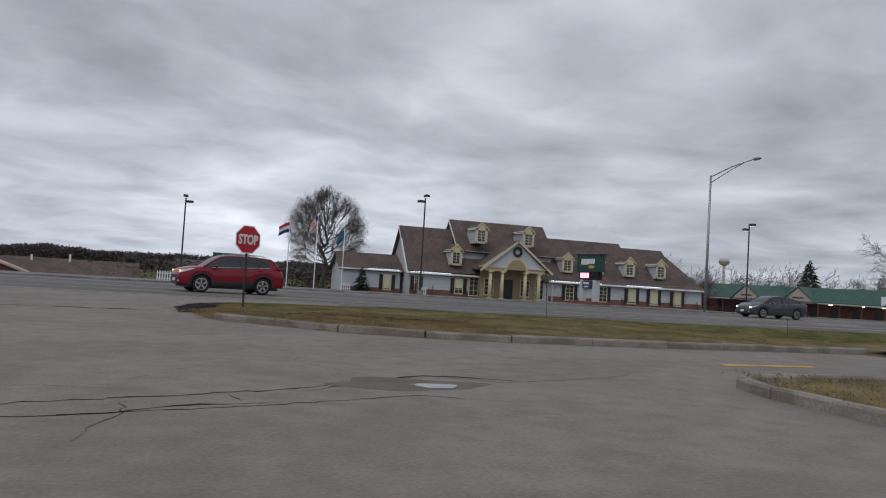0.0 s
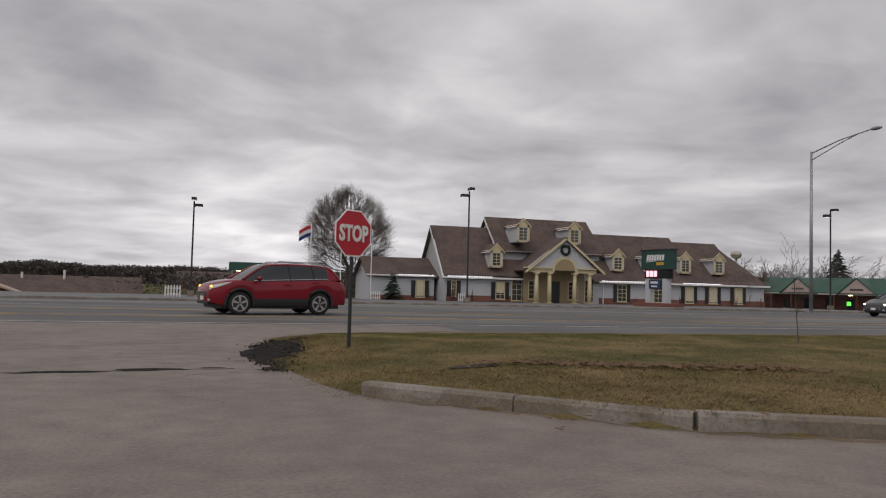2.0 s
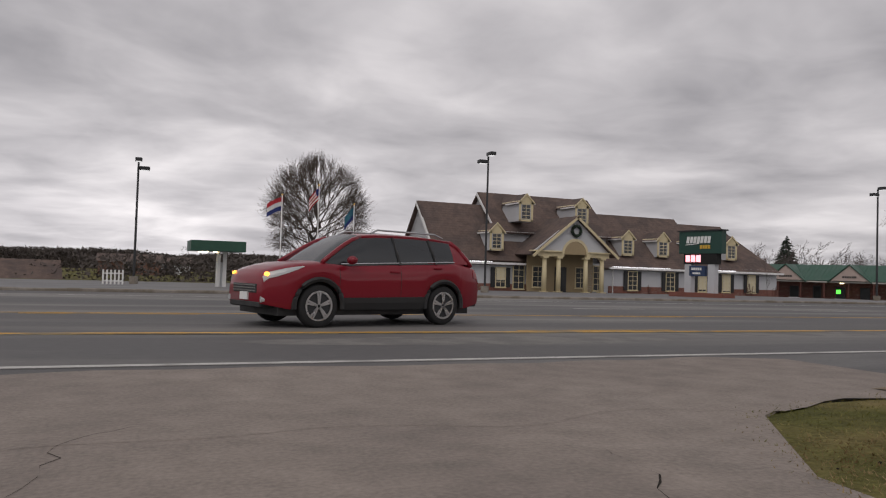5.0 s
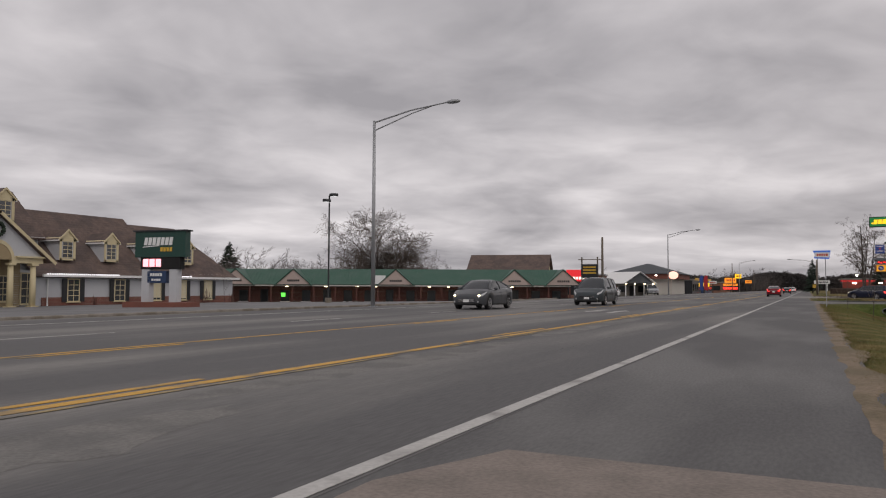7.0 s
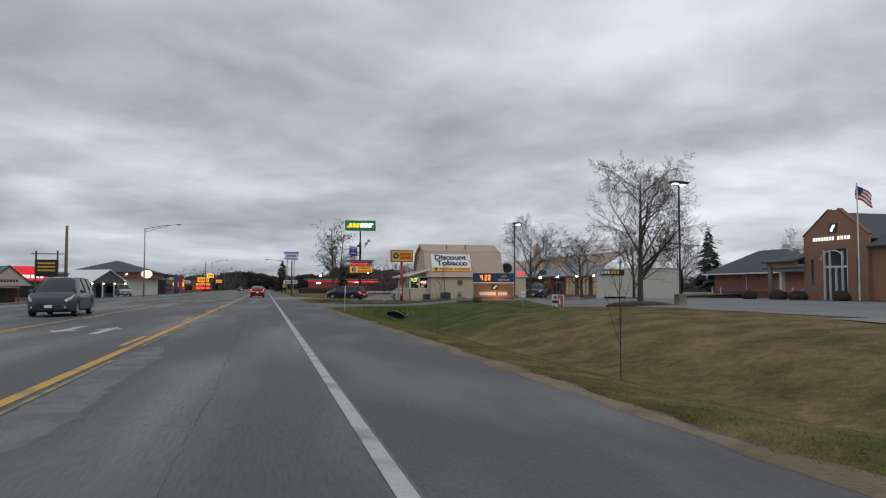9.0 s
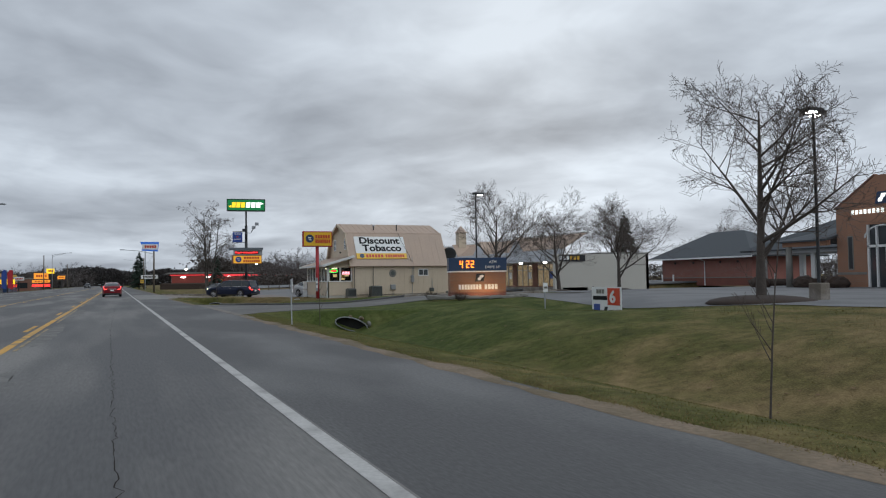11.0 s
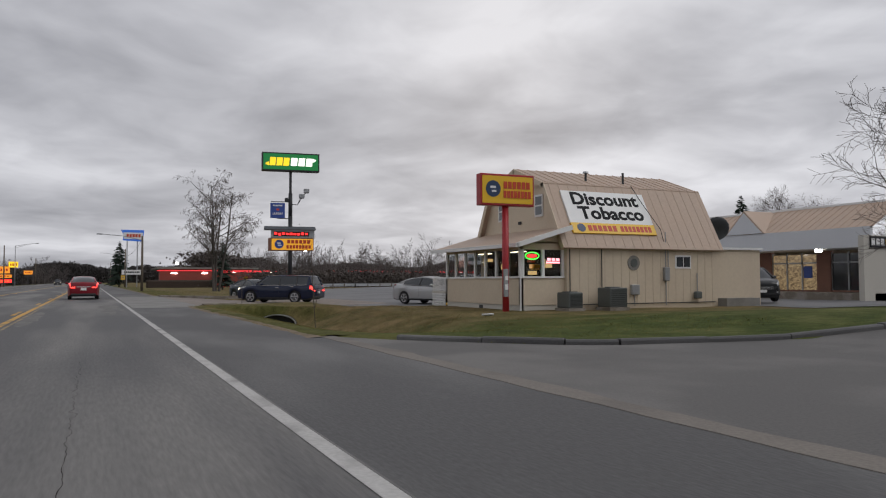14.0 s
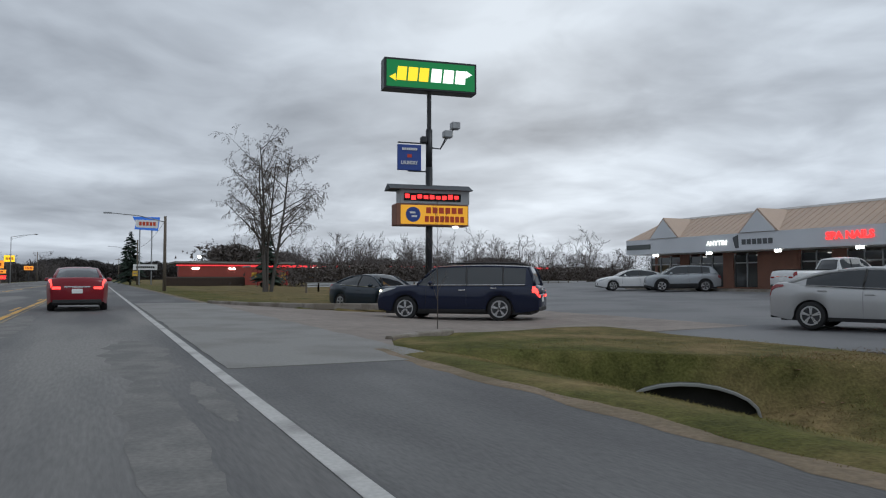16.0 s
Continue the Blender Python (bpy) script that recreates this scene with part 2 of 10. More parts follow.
brick_brown = M("brown_brick", (0.21, 0.105, 0.075), 0.85, var=0.22, scale=1.0, fine=25, bump=0.6)
# brown-red brick, darkened further to stand for shade under the shops' canopy
shaded_brick = M("shaded_brick", (0.115, 0.045, 0.036), 0.85, var=0.25, scale=1.2, fine=25, bump=0.6)
annex_brick = M("dull_red_brick", (0.30, 0.125, 0.10), 0.85, var=0.2, scale=1.0, fine=25, bump=0.6)
brick_tan = M("orange_brown_brick", (0.33, 0.175, 0.11), 0.85, var=0.2, scale=1.0, fine=25, bump=0.6)
black_paint = M("black_paint", (0.018, 0.019, 0.022), 0.45, var=0.15)
dark_metal = M("dark_metal", (0.045, 0.047, 0.05), 0.5, metal=0.4, var=0.2)
galvanised = M("galvanised_steel", (0.36, 0.37, 0.38), 0.5, metal=0.6, var=0.15, scale=2)
green_roof = M("green_metal_roof", (0.022, 0.085, 0.055), 0.5, var=0.15, scale=0.5, fine=6)
green_sign = M("green_sign_panel", (0.010, 0.055, 0.042), 0.45, var=0.1)
tan_siding = M("tan_siding", (0.60, 0.505, 0.38), 0.65, var=0.07, scale=0.5, fine=10, second=(0.56, 0.465, 0.35), amount=0.4)
tan_roof = M("tan_metal_roof", (0.46, 0.345, 0.265), 0.55, var=0.1, scale=0.6, fine=10)
slate = M("dark_slate_shingle", (0.075, 0.082, 0.09), 0.85, var=0.2, scale=0.8, fine=14, bump=0.6)
offwhite_wall = M("offwhite_block_wall", (0.52, 0.495, 0.44), 0.8, var=0.06, scale=0.4, fine=10)
fascia_grey = M("blue_grey_fascia", (0.60, 0.615, 0.64), 0.6, var=0.08, scale=0.5)
pink_gable = M("pinkish_gable_siding", (0.45, 0.36, 0.32), 0.7, var=0.1)
bark = M("grey_brown_bark", (0.085, 0.070, 0.060), 0.95, var=0.3, scale=3, fine=30, bump=0.6)
twig = M("twig_bark", (0.11, 0.088, 0.076), 0.95, var=0.25)
twig_far = M("far_twig", (0.10, 0.085, 0.08), 0.95, var=0.3, scale=0.1)
pale_bark = M("pale_birch_bark", (0.085, 0.075, 0.066), 0.9, var=0.3, scale=4)
needles = M("dark_needles", (0.018, 0.032, 0.020), 0.9, var=0.35, scale=2)
shrub_leaf = M("shrub_leaf", (0.045, 0.03, 0.022), 0.9, var=0.4, scale=3)
red_paint = M("red_pole_paint", (0.36, 0.018, 0.025), 0.45, var=0.1)
yellow_sign = M("yellow_sign_face", (0.80, 0.48, 0.02), 0.4, var=0.05)
white_sign = M("white_sign_face", (0.78, 0.78, 0.77), 0.45, var=0.05)
navy_sign = M("navy_sign_face", (0.02, 0.045, 0.11), 0.45, var=0.08)
blue_sign = M("blue_sign_face", (0.03, 0.07, 0.30), 0.45, var=0.08)
stop_red = M("stop_sign_red", (0.50, 0.012, 0.03), 0.4, var=0.05)
letter_black = M("black_lettering", (0.008, 0.008, 0.009), 0.85, var=0.05)
letter_red = M("red_lettering", (0.55, 0.06, 0.02), 0.5, var=0.05)
letter_gold = M("gold_lettering", (0.70, 0.42, 0.05), 0.5, var=0.05)
hvac_grey = M("grey_green_cabinet", (0.09, 0.10, 0.095), 0.55, var=0.12)
tyre = M("tyre_rubber", (0.018, 0.018, 0.019), 0.85, var=0.2)
rim = M("alloy_rim", (0.55, 0.55, 0.56), 0.3, metal=0.85, var=0.1)
plastic_black = M("black_plastic", (0.02, 0.02, 0.021), 0.6, var=0.15)
chrome = M("chrome", (0.75, 0.75, 0.76), 0.12, metal=1.0, var=0.05)
wood_pole = M("weathered_pole_wood", (0.14, 0.115, 0.09), 0.9, var=0.25, scale=2, stretch=(4, 4, 0.5))
pipe_steel = M("corrugated_pipe_steel", (0.06, 0.057, 0.054), 0.6, metal=0.4, var=0.3)
# near-black for real boards, and for shade put into unlit insides
dark_inside = M("dark_interior", (0.012, 0.012, 0.012), 0.9, var=0.2)
stone_grey = M("grey_stone", (0.22, 0.21, 0.19), 0.9, var=0.3, scale=2, bump=0.5)
flag_red = M("flag_red", (0.45, 0.03, 0.04), 0.8, var=0.1)
flag_white = M("flag_white", (0.7, 0.7, 0.7), 0.8, var=0.1)
flag_blue = M("flag_blue", (0.02, 0.035, 0.16), 0.8, var=0.1)
teal_flag = M("teal_flag", (0.03, 0.14, 0.20), 0.8, var=0.1)
lamp_white = glow("lit_lamp_white", (1.0, 0.96, 0.88), 9.0)
lamp_warm = glow("lit_lamp_warm", (1.0, 0.82, 0.52), 6.0)
led_red = glow("led_red", (1.0, 0.03, 0.03), 1.9)
led_amber = glow("led_amber", (1.0, 0.22, 0.02), 3.2)
led_pink = glow("led_pink", (1.0, 0.35, 0.40), 2.2)
neon_green = glow("neon_green", (0.1, 1.0, 0.1), 1.6)
lit_yellow = glow("lit_sign_yellow", (1.0, 0.62, 0.02), 1.1)
lit_white = glow("lit_sign_white", (1.0, 1.0, 0.92), 1.1)
lit_green = glow("lit_sign_green", (0.01, 0.20, 0.05), 0.55)
lit_gold_panel = glow("lit_gold_panel", (0.9, 0.42, 0.03), 0.55)
# emission put on shelf goods so that they look lamplit
goods_glow = glow("lamplit_goods_glow", (1.0, 0.66, 0.28), 0.9)
tail_red = glow("lit_tail_lamp", (1.0, 0.05, 0.04), 2.6)
head_lit = glow("lit_head_lamp", (1.0, 0.78, 0.42), 12.0)
turn_amber = glow("lit_amber_lamp", (1.0, 0.35, 0.05), 4.0)
string_light = glow("string_light", (0.9, 0.93, 1.0), 1.6)


def glass(name, tint=(0.02, 0.024, 0.028), rough=0.04):
    m = bpy.data.materials.new(name)
    m.use_nodes = True
    b = m.node_tree.nodes["Principled BSDF"]
    b.inputs["Base Color"].default_value = (*tint, 1)
    b.inputs["Roughness"].default_value = rough
    b.inputs["Specular IOR Level"].default_value = 0.7
    return m


car_glass = glass("tinted_car_glass")
shop_glass = glass("dark_shop_glass", (0.03, 0.034, 0.036), 0.05)
window_glass = glass("window_glass", (0.05, 0.055, 0.06), 0.08)


# ---- mesh helpers ----
def part(name, bm, material, parent=None, label="", smooth=False):
    me = bpy.data.meshes.new(name)
    bmesh.ops.recalc_face_normals(bm, faces=bm.faces)
    bm.to_mesh(me)
    bm.free()
    me.materials.append(material)
    if smooth:
        for p in me.polygons:
            p.use_smooth = True
    ob = new(name, me)
    if parent:
        ob.parent = parent
    if label:
        ob["label"] = label
    return ob


def thing(name, label, category, m=None, group="", kind=""):
    ob = new(name)
    ob.empty_display_size = 0.3
    if m is not None:
        ob.matrix_world = m
    return tagged(ob, label, category, group, kind)


def solid(name, bm, material, label, category="", kind="structure", smooth=False):
    return tagged(part(name, bm, material, smooth=smooth), label, category, kind=kind)


def B(*boxes, bevel=0.0):
    """A mesh of boxes (x0, x1, y0, y1, z0, z1)."""
    bm = bmesh.new()
    for x0, x1, y0, y1, z0, z1 in boxes:
        v = [bm.verts.new(p) for p in ((x0, y0, z0), (x1, y0, z0), (x1, y1, z0), (x0, y1, z0), (x0, y0, z1), (x1, y0, z1), (x1, y1, z1), (x0, y1, z1))]
        for f in ((0, 3, 2, 1), (4, 5, 6, 7), (0, 1, 5, 4), (1, 2, 6, 5), (2, 3, 7, 6), (3, 0, 4, 7)):
            bm.faces.new([v[i] for i in f])
    if bevel:
        bmesh.ops.bevel(bm, geom=list(bm.edges), offset=bevel, segments=1, affect='EDGES')
    return bm


def tube(points, radii, seg=8, bm=None, caps=True):
    """A tapered tube along points."""
    bm = bm or bmesh.new()
    rings = []
    pts = [Vector(p) for p in points]
    for i, p in enumerate(pts):
        d = (pts[min(i + 1, len(pts) - 1)] - pts[max(i - 1, 0)]).normalized()
        a = d.orthogonal().normalized() if abs(d.z) < 0.9 else Vector((1, 0, 0)).cross(d).normalized()
        b = d.cross(a)
        rings.append([bm.verts.new(p + radii[i] * (math.cos(2 * math.pi * k / seg) * a + math.sin(2 * math.pi * k / seg) * b)) for k in range(seg)])
    for r, s in zip(rings, rings[1:]):
        for k in range(seg):
            bm.faces.new((r[k], r[(k + 1) % seg], s[(k + 1) % seg], s[k]))
    if caps and seg > 2:
        bm.faces.new(rings[0][::-1]); bm.faces.new(rings[-1])
    return bm


def prism(poly, axis, a, b, bm=None):
    """A polygon in two axes, drawn out along the third from a to b. axis x: poly is (y, z); y: (x, z); z: (x, y)."""
    bm = bm or bmesh.new()

    def P(u, v, w):
        return {"x": (w, u, v), "y": (u, w, v), "z": (u, v, w)}[axis]
    A = [bm.verts.new(P(u, v, a)) for u, v in poly]
    C = [bm.verts.new(P(u, v, b)) for u, v in poly]
    bm.faces.new(A); bm.faces.new(C[::-1])
    n = len(poly)
    for i in range(n):
        bm.faces.new((A[i], A[(i + 1) % n], C[(i + 1) % n], C[i]))
    return bm


def slab(corners, thick):
    """A plate between four (or more) corners in space, thickened downwards along its normal."""
    bm = bmesh.new()
    c = [Vector(p) for p in corners]
    nrm = (c[1] - c[0]).cross(c[2] - c[0]).normalized()
    if nrm.z < 0:
        nrm = -nrm
    top = [bm.verts.new(p) for p in c]
    low = [bm.verts.new(p - nrm * thick) for p in c]
    bm.faces.new(top); bm.faces.new(low[::-1])
    n = len(c)
    for i in range(n):
        bm.faces.new((top[i], low[i], low[(i + 1) % n], top[(i + 1) % n]))
    return bm


def lettering(text, size, depth=0.02, bold=0.0, shear=0.0):
    cu = bpy.data.curves.new("text", 'FONT')
    cu.body, cu.size, cu.extrude, cu.align_x, cu.align_y = text, size, depth / 2, 'CENTER', 'CENTER'
    cu.offset, cu.shear = bold, shear
    cu.resolution_u = 3
    ob = bpy.data.objects.new("text", cu)
    scene.collection.objects.link(ob)
    me = bpy.data.meshes.new_from_object(ob.evaluated_get(bpy.context.evaluated_depsgraph_get()))
    bpy.data.objects.remove(ob)
    return me


def words(name, text, size, material, parent, m, width=None, label="", bold=0.0, shear=0.0):
    """Raised letters in the local xz plane of m (x along the line, z up), facing -y."""
    me = lettering(text, size, 0.03, bold, shear)
    me.name = name
    xs = [v.co.x for v in me.vertices]
    k = width / (max(xs) - min(xs)) if width else 1.0
    cx = (max(xs) + min(xs)) / 2
    ys = [v.co.y for v in me.vertices]
    cy = (max(ys) + min(ys)) / 2
    for v in me.vertices:
        v.co = Vector(((v.co.x - cx) * k, -v.co.z, v.co.y - cy))
    me.materials.append(material)
    ob = new(name, me)
    ob.parent = parent
    ob.matrix_local = m
    if label:
        ob["label"] = label
    return ob


def tessellated(poly, z0, z1, sides=True):
    """A slab with a plan outline of any shape, its top cut into clean triangles."""
    bm = bmesh.new()
    top = [bm.verts.new((x, y, z1)) for x, y in poly]
    for t in geometry.tessellate_polygon([[Vector((x, y, 0)) for x, y in poly]]):
        bm.faces.new([top[i] for i in t])
    if not sides:
        return bm
    low = [bm.verts.new((x, y, z0)) for x, y in poly]
    n = len(poly)
    for i in range(n):
        bm.faces.new((top[i], top[(i + 1) % n], low[(i + 1) % n], low[i]))
    return bm


def smoothstep(a, b, x):
    k = min(1.0, max(0.0, (x - a) / (b - a)))
    return k * k * (3 - 2 * k)


# ---- ground ----
def culvert_end(y):
    """Where the shop ditch stops: the pipe mouth there is cut askew."""
    return 91.35 + 0.92 * (y + 6.1)


def lot_level(y):
    """The shops' car park falls from the shop fronts to the road."""
    return -0.22 * smoothstep(-3.2, -9.5, y) + 0.02 * max(0.0, -10 - y) if y < -3.2 else 0.0


def height(x, y):
    """The lie of the land: flat at the road, a ditch on its right, falling away to the left."""
    if y > 20:
        return -(y - 20) * (0.0135 + 0.035 * smoothstep(50, 75, x)) if y < 75 else -55 * (0.0135 + 0.035 * smoothstep(50, 75, x))
    if y > -3:
        return 0.0
    dip = 0.5 * math.exp(-((x - 52) / 5) ** 2 - ((y + 15.6) / 2.6) ** 2)
    lot = 0.36 * smoothstep(-9, -15, y) * smoothstep(12, 24, x) * (1 - smoothstep(70, 80, x))
    d = 0.85 * smoothstep(11, 18, x) * (1 - smoothstep(57.40 + 0.36 * max(-1.5, min(1.5, y + 7.5)), 57.70 + 0.36 * max(-1.5, min(1.5, y + 7.5)), x)) + 0.85 * smoothstep(73, 78, x) * (1 - smoothstep(culvert_end(y), culvert_end(y) + 0.3, x))
    near = 0.13 * smoothstep(-3, -6, y) * (1 - smoothstep(11, 18, x)) * smoothstep(-1.5, 1.5, x)
    rough = 0.05 * noise.noise(Vector((x * 0.45, y * 0.45, 3))) * smoothstep(-3.2, -6, y)
    return lot - dip + near + rough - d * smoothstep(-3.0, -4.4, y) * math.exp(-((y + 7.2 - 1.1 * smoothstep(72, 76, x)) / (2.1 - 0.35 * smoothstep(72, 76, x))) ** 2)


DRIVE = [(-60, -60), (-60, -2.95), (1.2, -2.95), (0.0, -3.6), (-1.1, -5.0), (-1.45, -7.5), (-1.35, -9.8), (-1.05, -11.6), (-0.75, -12.5), (0.4, -13.55), (1.5, -14.55), (3.0, -15.2), (4.6, -15.45), (8.0, -15.45), (13.5, -15.05), (13.5, -20.4), (7.0, -20.4), (5.6, -20.7), (5.2, -21.4), (5.15, -23.5), (5.15, -60)]
ENTRY = [(57.5, -2.95), (59.3, -4.0), (61.6, -7.0), (62.4, -10), (62.4, -24), (67.0, -24), (67.2, -13.6), (67.4, -12.2), (67.9, -10.3), (68.45, -8.8), (68.74, -7.0), (69.2, -6.14), (70.32, -5.03), (71.66, -3.88), (72.87, -3.12), (73.3, -2.95)]
ENTRY2 = [(94.3, -2.95), (96.2, -3.6), (97.2, -5.5), (97.6, -9), (97.6, -14), (110.5, -14), (109.8, -9), (111.5, -6.0), (114.0, -4.4), (117.5, -2.95)]


def inside(x, y, poly):
    hit = False
    n = len(poly)
    for i in range(n):
        (x1, y1), (x2, y2) = poly[i], poly[(i + 1) % n]
        if (y1 > y) != (y2 > y) and x < (x2 - x1) * (y - y1) / (y2 - y1) + x1:
            hit = not hit
    return hit


def edge_distance(x, y, poly):
    p, best = Vector((x, y)), 1e9
    for a, b in zip(poly, poly[1:] + poly[:1]):
        a, b = Vector(a), Vector(b)
        u = max(0, min(1, (p - a).dot(b - a) / (b - a).length_squared))
        best = min(best, (p - a.lerp(b, u)).length)
    return best


def ground_height(x, y):
    h = height(x, y)
    if -3.2 < y < 20.2:
        return min(h, -0.05) - 0.06
    for poly in (DRIVE, ENTRY, ENTRY2):
        if inside(x, y, poly):
            deep = min(edge_distance(x, y, poly), 1.2)
            return (h if poly is ENTRY else lot_level(y) if poly is ENTRY2 else min(h, 0.0)) - 0.03 - 0.08 * smoothstep(0.5, 1.2, deep)
    if x < 16 and -26 < y:
        h = min(h, h * smoothstep(0.12, 0.5, edge_distance(x, y, DRIVE)) - 0.01)
    if 90 < x < 162 and -60 < y < -9 - max(0, x - 110) * 0.26:
        return lot_level(y) - 0.08
    if 28.5 < x < 96 and y < -17.7 and (x < 62 or y < -24.5):
        return h - 0.05
    if 14 < x < 28.5 and -20.1 < y < -15.2:
        return h - 0.04
    return h


def grid_mesh(xs, ys, fn):
    nx, ny = len(xs), len(ys)
    verts = [(x, y, fn(x, y)) for y in ys for x in xs]
    faces = [(j * nx + i, j * nx + i + 1, (j + 1) * nx + i + 1, (j + 1) * nx + i) for j in range(ny - 1) for i in range(nx - 1)]
    me = bpy.data.meshes.new("sheet")
    me.from_pydata(verts, [], faces)
    for p in me.polygons:
        p.use_smooth = True
    return me


xs = [-3000, -1200, -500, -200, -100, -60] + [-40 + i for i in range(0, 36, 4)] + [-4 + 0.5 * i for i in range(0, 32)] + [12 + i for i in range(0, 110)] + [122 + 6 * i for i in range(14)] + [220, 260, 320, 420, 600, 1000, 3000]
ys = [-3000, -1200, -500, -200, -120, -80] + [-60 + 4 * i for i in range(9)] + [-24 + 0.5 * i for i in range(44)] + [-2, 6, 14, 19, 20.2, 21] + [24 + 4 * i for i in range(16)] + [100, 140, 200, 400, 1000, 3000]
xs += [88 + 0.25 * i for i in range(26)]
ys += [-9 + 0.25 * i for i in range(25)]
xs += [55.5, 56.2, 56.36, 56.45, 56.55, 56.65, 56.75, 57.3, 91.5, 91.75, 91.95, 92.05, 92.15, 92.25, 92.35, 92.6]
xs = sorted(set(xs)); ys = sorted(set(ys))
gm = grid_mesh(xs, ys, ground_height)
gm.materials.append(turf)
ground = tagged(new("ground", gm), "winter turf verge with green and straw-coloured patches", "ground", kind="structure")


def flat(name, poly, z, material, label, parent=None, thick=0.12):
    bm = tessellated(poly, z - thick, z)
    ob = part(name, bm, material, parent)
    if parent is None:
        tagged(ob, label, "road" if "road" in name else "pavement", kind="structure")
    return ob


STATIONS = [-900, -300, -100] + [-40 + 10 * i for i in range(25)] + [220, 260, 320, 420, 600, 900, 1500]


def carriageway(name, y0, y1, z, material, label):
    """A long strip of paving laid in stations along the highway."""
    bm = bmesh.new()
    rows = [[bm.verts.new((x, y0, z - 0.12)), bm.verts.new((x, y0, z)), bm.verts.new((x, y1, z)), bm.verts.new((x, y1, z - 0.12))] for x in STATIONS]
    for p, q in zip(rows, rows[1:]):
        for k in range(3):
            bm.faces.new((p[k], p[k + 1], q[k + 1], q[k]))
    return tagged(part(name, bm, material), label, "road", kind="structure")


carriageway("road", -0.1, 19.8, 0.0, asphalt, "worn grey asphalt highway with a centre turn lane")
carriageway("road_shoulder", -3.02, -0.1, -0.003, shoulder_asphalt, "wide dark asphalt road shoulder")
flat("pavement_drive", DRIVE, 0.0, drive_asphalt, "cracked pale asphalt shopping centre driveway")
ent = tessellated(ENTRY, -0.15, 0.0)
for i in range(1, 22):
    bmesh.ops.bisect_plane(ent, geom=ent.verts[:] + ent.edges[:] + ent.faces[:], plane_co=(0, -2.95 - i, 0), plane_no=(0, 1, 0))
for v in ent.verts:
    v.co.z += 0.36 * smoothstep(-9, -15, v.co.y) * (1 - smoothstep(70, 80, v.co.x)) + 0.002
tagged(part("pavement_entry", ent, entry_asphalt), "asphalt entry to the bank car park", "pavement", kind="structure")


def sloped(name, poly, lift, material, label):
    """A paved area that follows the fall of the shops' car park."""
    bm = tessellated(poly, -0.15, 0.0)
    lo, hi = min(p[1] for p in poly), max(p[1] for p in poly)
    k = lo + 1.0
    while k < hi - 0.2:
        bmesh.ops.bisect_plane(bm, geom=bm.verts[:] + bm.edges[:] + bm.faces[:], plane_co=(0, k, 0), plane_no=(0, 1, 0))
        k += 1.0 if k > -12 else 4.0
    for v in bm.verts:
        v.co.z += lot_level(v.co.y) + lift
    return tagged(part(name, bm, material), label, "pavement", kind="structure")


sloped("pavement_entry_shops", ENTRY2, 0.002, drive_asphalt, "pale concrete and asphalt entry to the shops")


def draped(name, x0, x1, y0, y1, step, lift, material, label):
    n, m = max(1, round((x1 - x0) / step)), max(1, round((y1 - y0) / step))
    me = grid_mesh([x0 + (x1 - x0) * i / n for i in range(n + 1)], [y0 + (y1 - y0) * i / m for i in range(m + 1)], lambda x, y: height(x, y) + lift)
    me.materials.append(material)
    return tagged(new(name, me), label, "pavement", kind="structure")


draped("pavement_drive_east", 13.5, 28.2, -20.4, -15.05, 0.9, 0.025, drive_asphalt, "pale asphalt drive rising to the bank car park")
draped("pavement_bank_lot", -60, 62, 20.0, 60, 3, 0.03, lot_asphalt, "asphalt car park round the white bank")
draped("pavement_green_lot", 62, 200, 20.0, 75, 3, 0.03, lot_asphalt, "asphalt car park of the green-roofed shops")
draped("pavement_lot", 28, 62.4, -60, -17.2, 1, 0.02, lot_asphalt, "asphalt car park of the brick bank")
draped("pavement_lot_east", 62.4, 96, -60, -24, 1, 0.02, lot_asphalt, "asphalt car park behind the bank sign")
sloped("pavement_shops", [(97.6, -9.5), (110, -9.5), (150, -20), (160, -60), (90, -60), (90, -24), (90.6, -11.4)], 0.0, lot_asphalt, "asphalt car park of the strip of shops")


def ragged_line(x0, x1, y0, y1, seed, amp=0.12, step=0.35):
    n = int((x1 - x0) / step)
    lo = [(x0 + (x1 - x0) * i / n, y0 + amp * noise.noise(Vector((x0 + i * 0.31, seed, 0)))) for i in range(n + 1)]
    hi = [(x0 + (x1 - x0) * i / n, y1 + amp * noise.noise(Vector((x0 + i * 0.27, seed, 9)))) for i in range(n, -1, -1)]
    return lo + hi


def scuff_outline(x0, x1, y0, y1, seed):
    n, ym, h = 40, (y0 + y1) / 2, (y1 - y0) / 2
    pts = []
    for k in range(2 * n):
        a = math.pi * k / n
        w = 1 + 0.55 * noise.noise(Vector((k * 0.35, seed, 0))) + 0.15 * noise.noise(Vector((k * 1.3, seed, 5)))
        pts.append(((x0 + x1) / 2 + (x1 - x0) / 2 * math.cos(a) * (1 + 0.15 * noise.noise(Vector((k * 0.7, seed, 8)))), ym + h * w * math.sin(a)))
    return pts


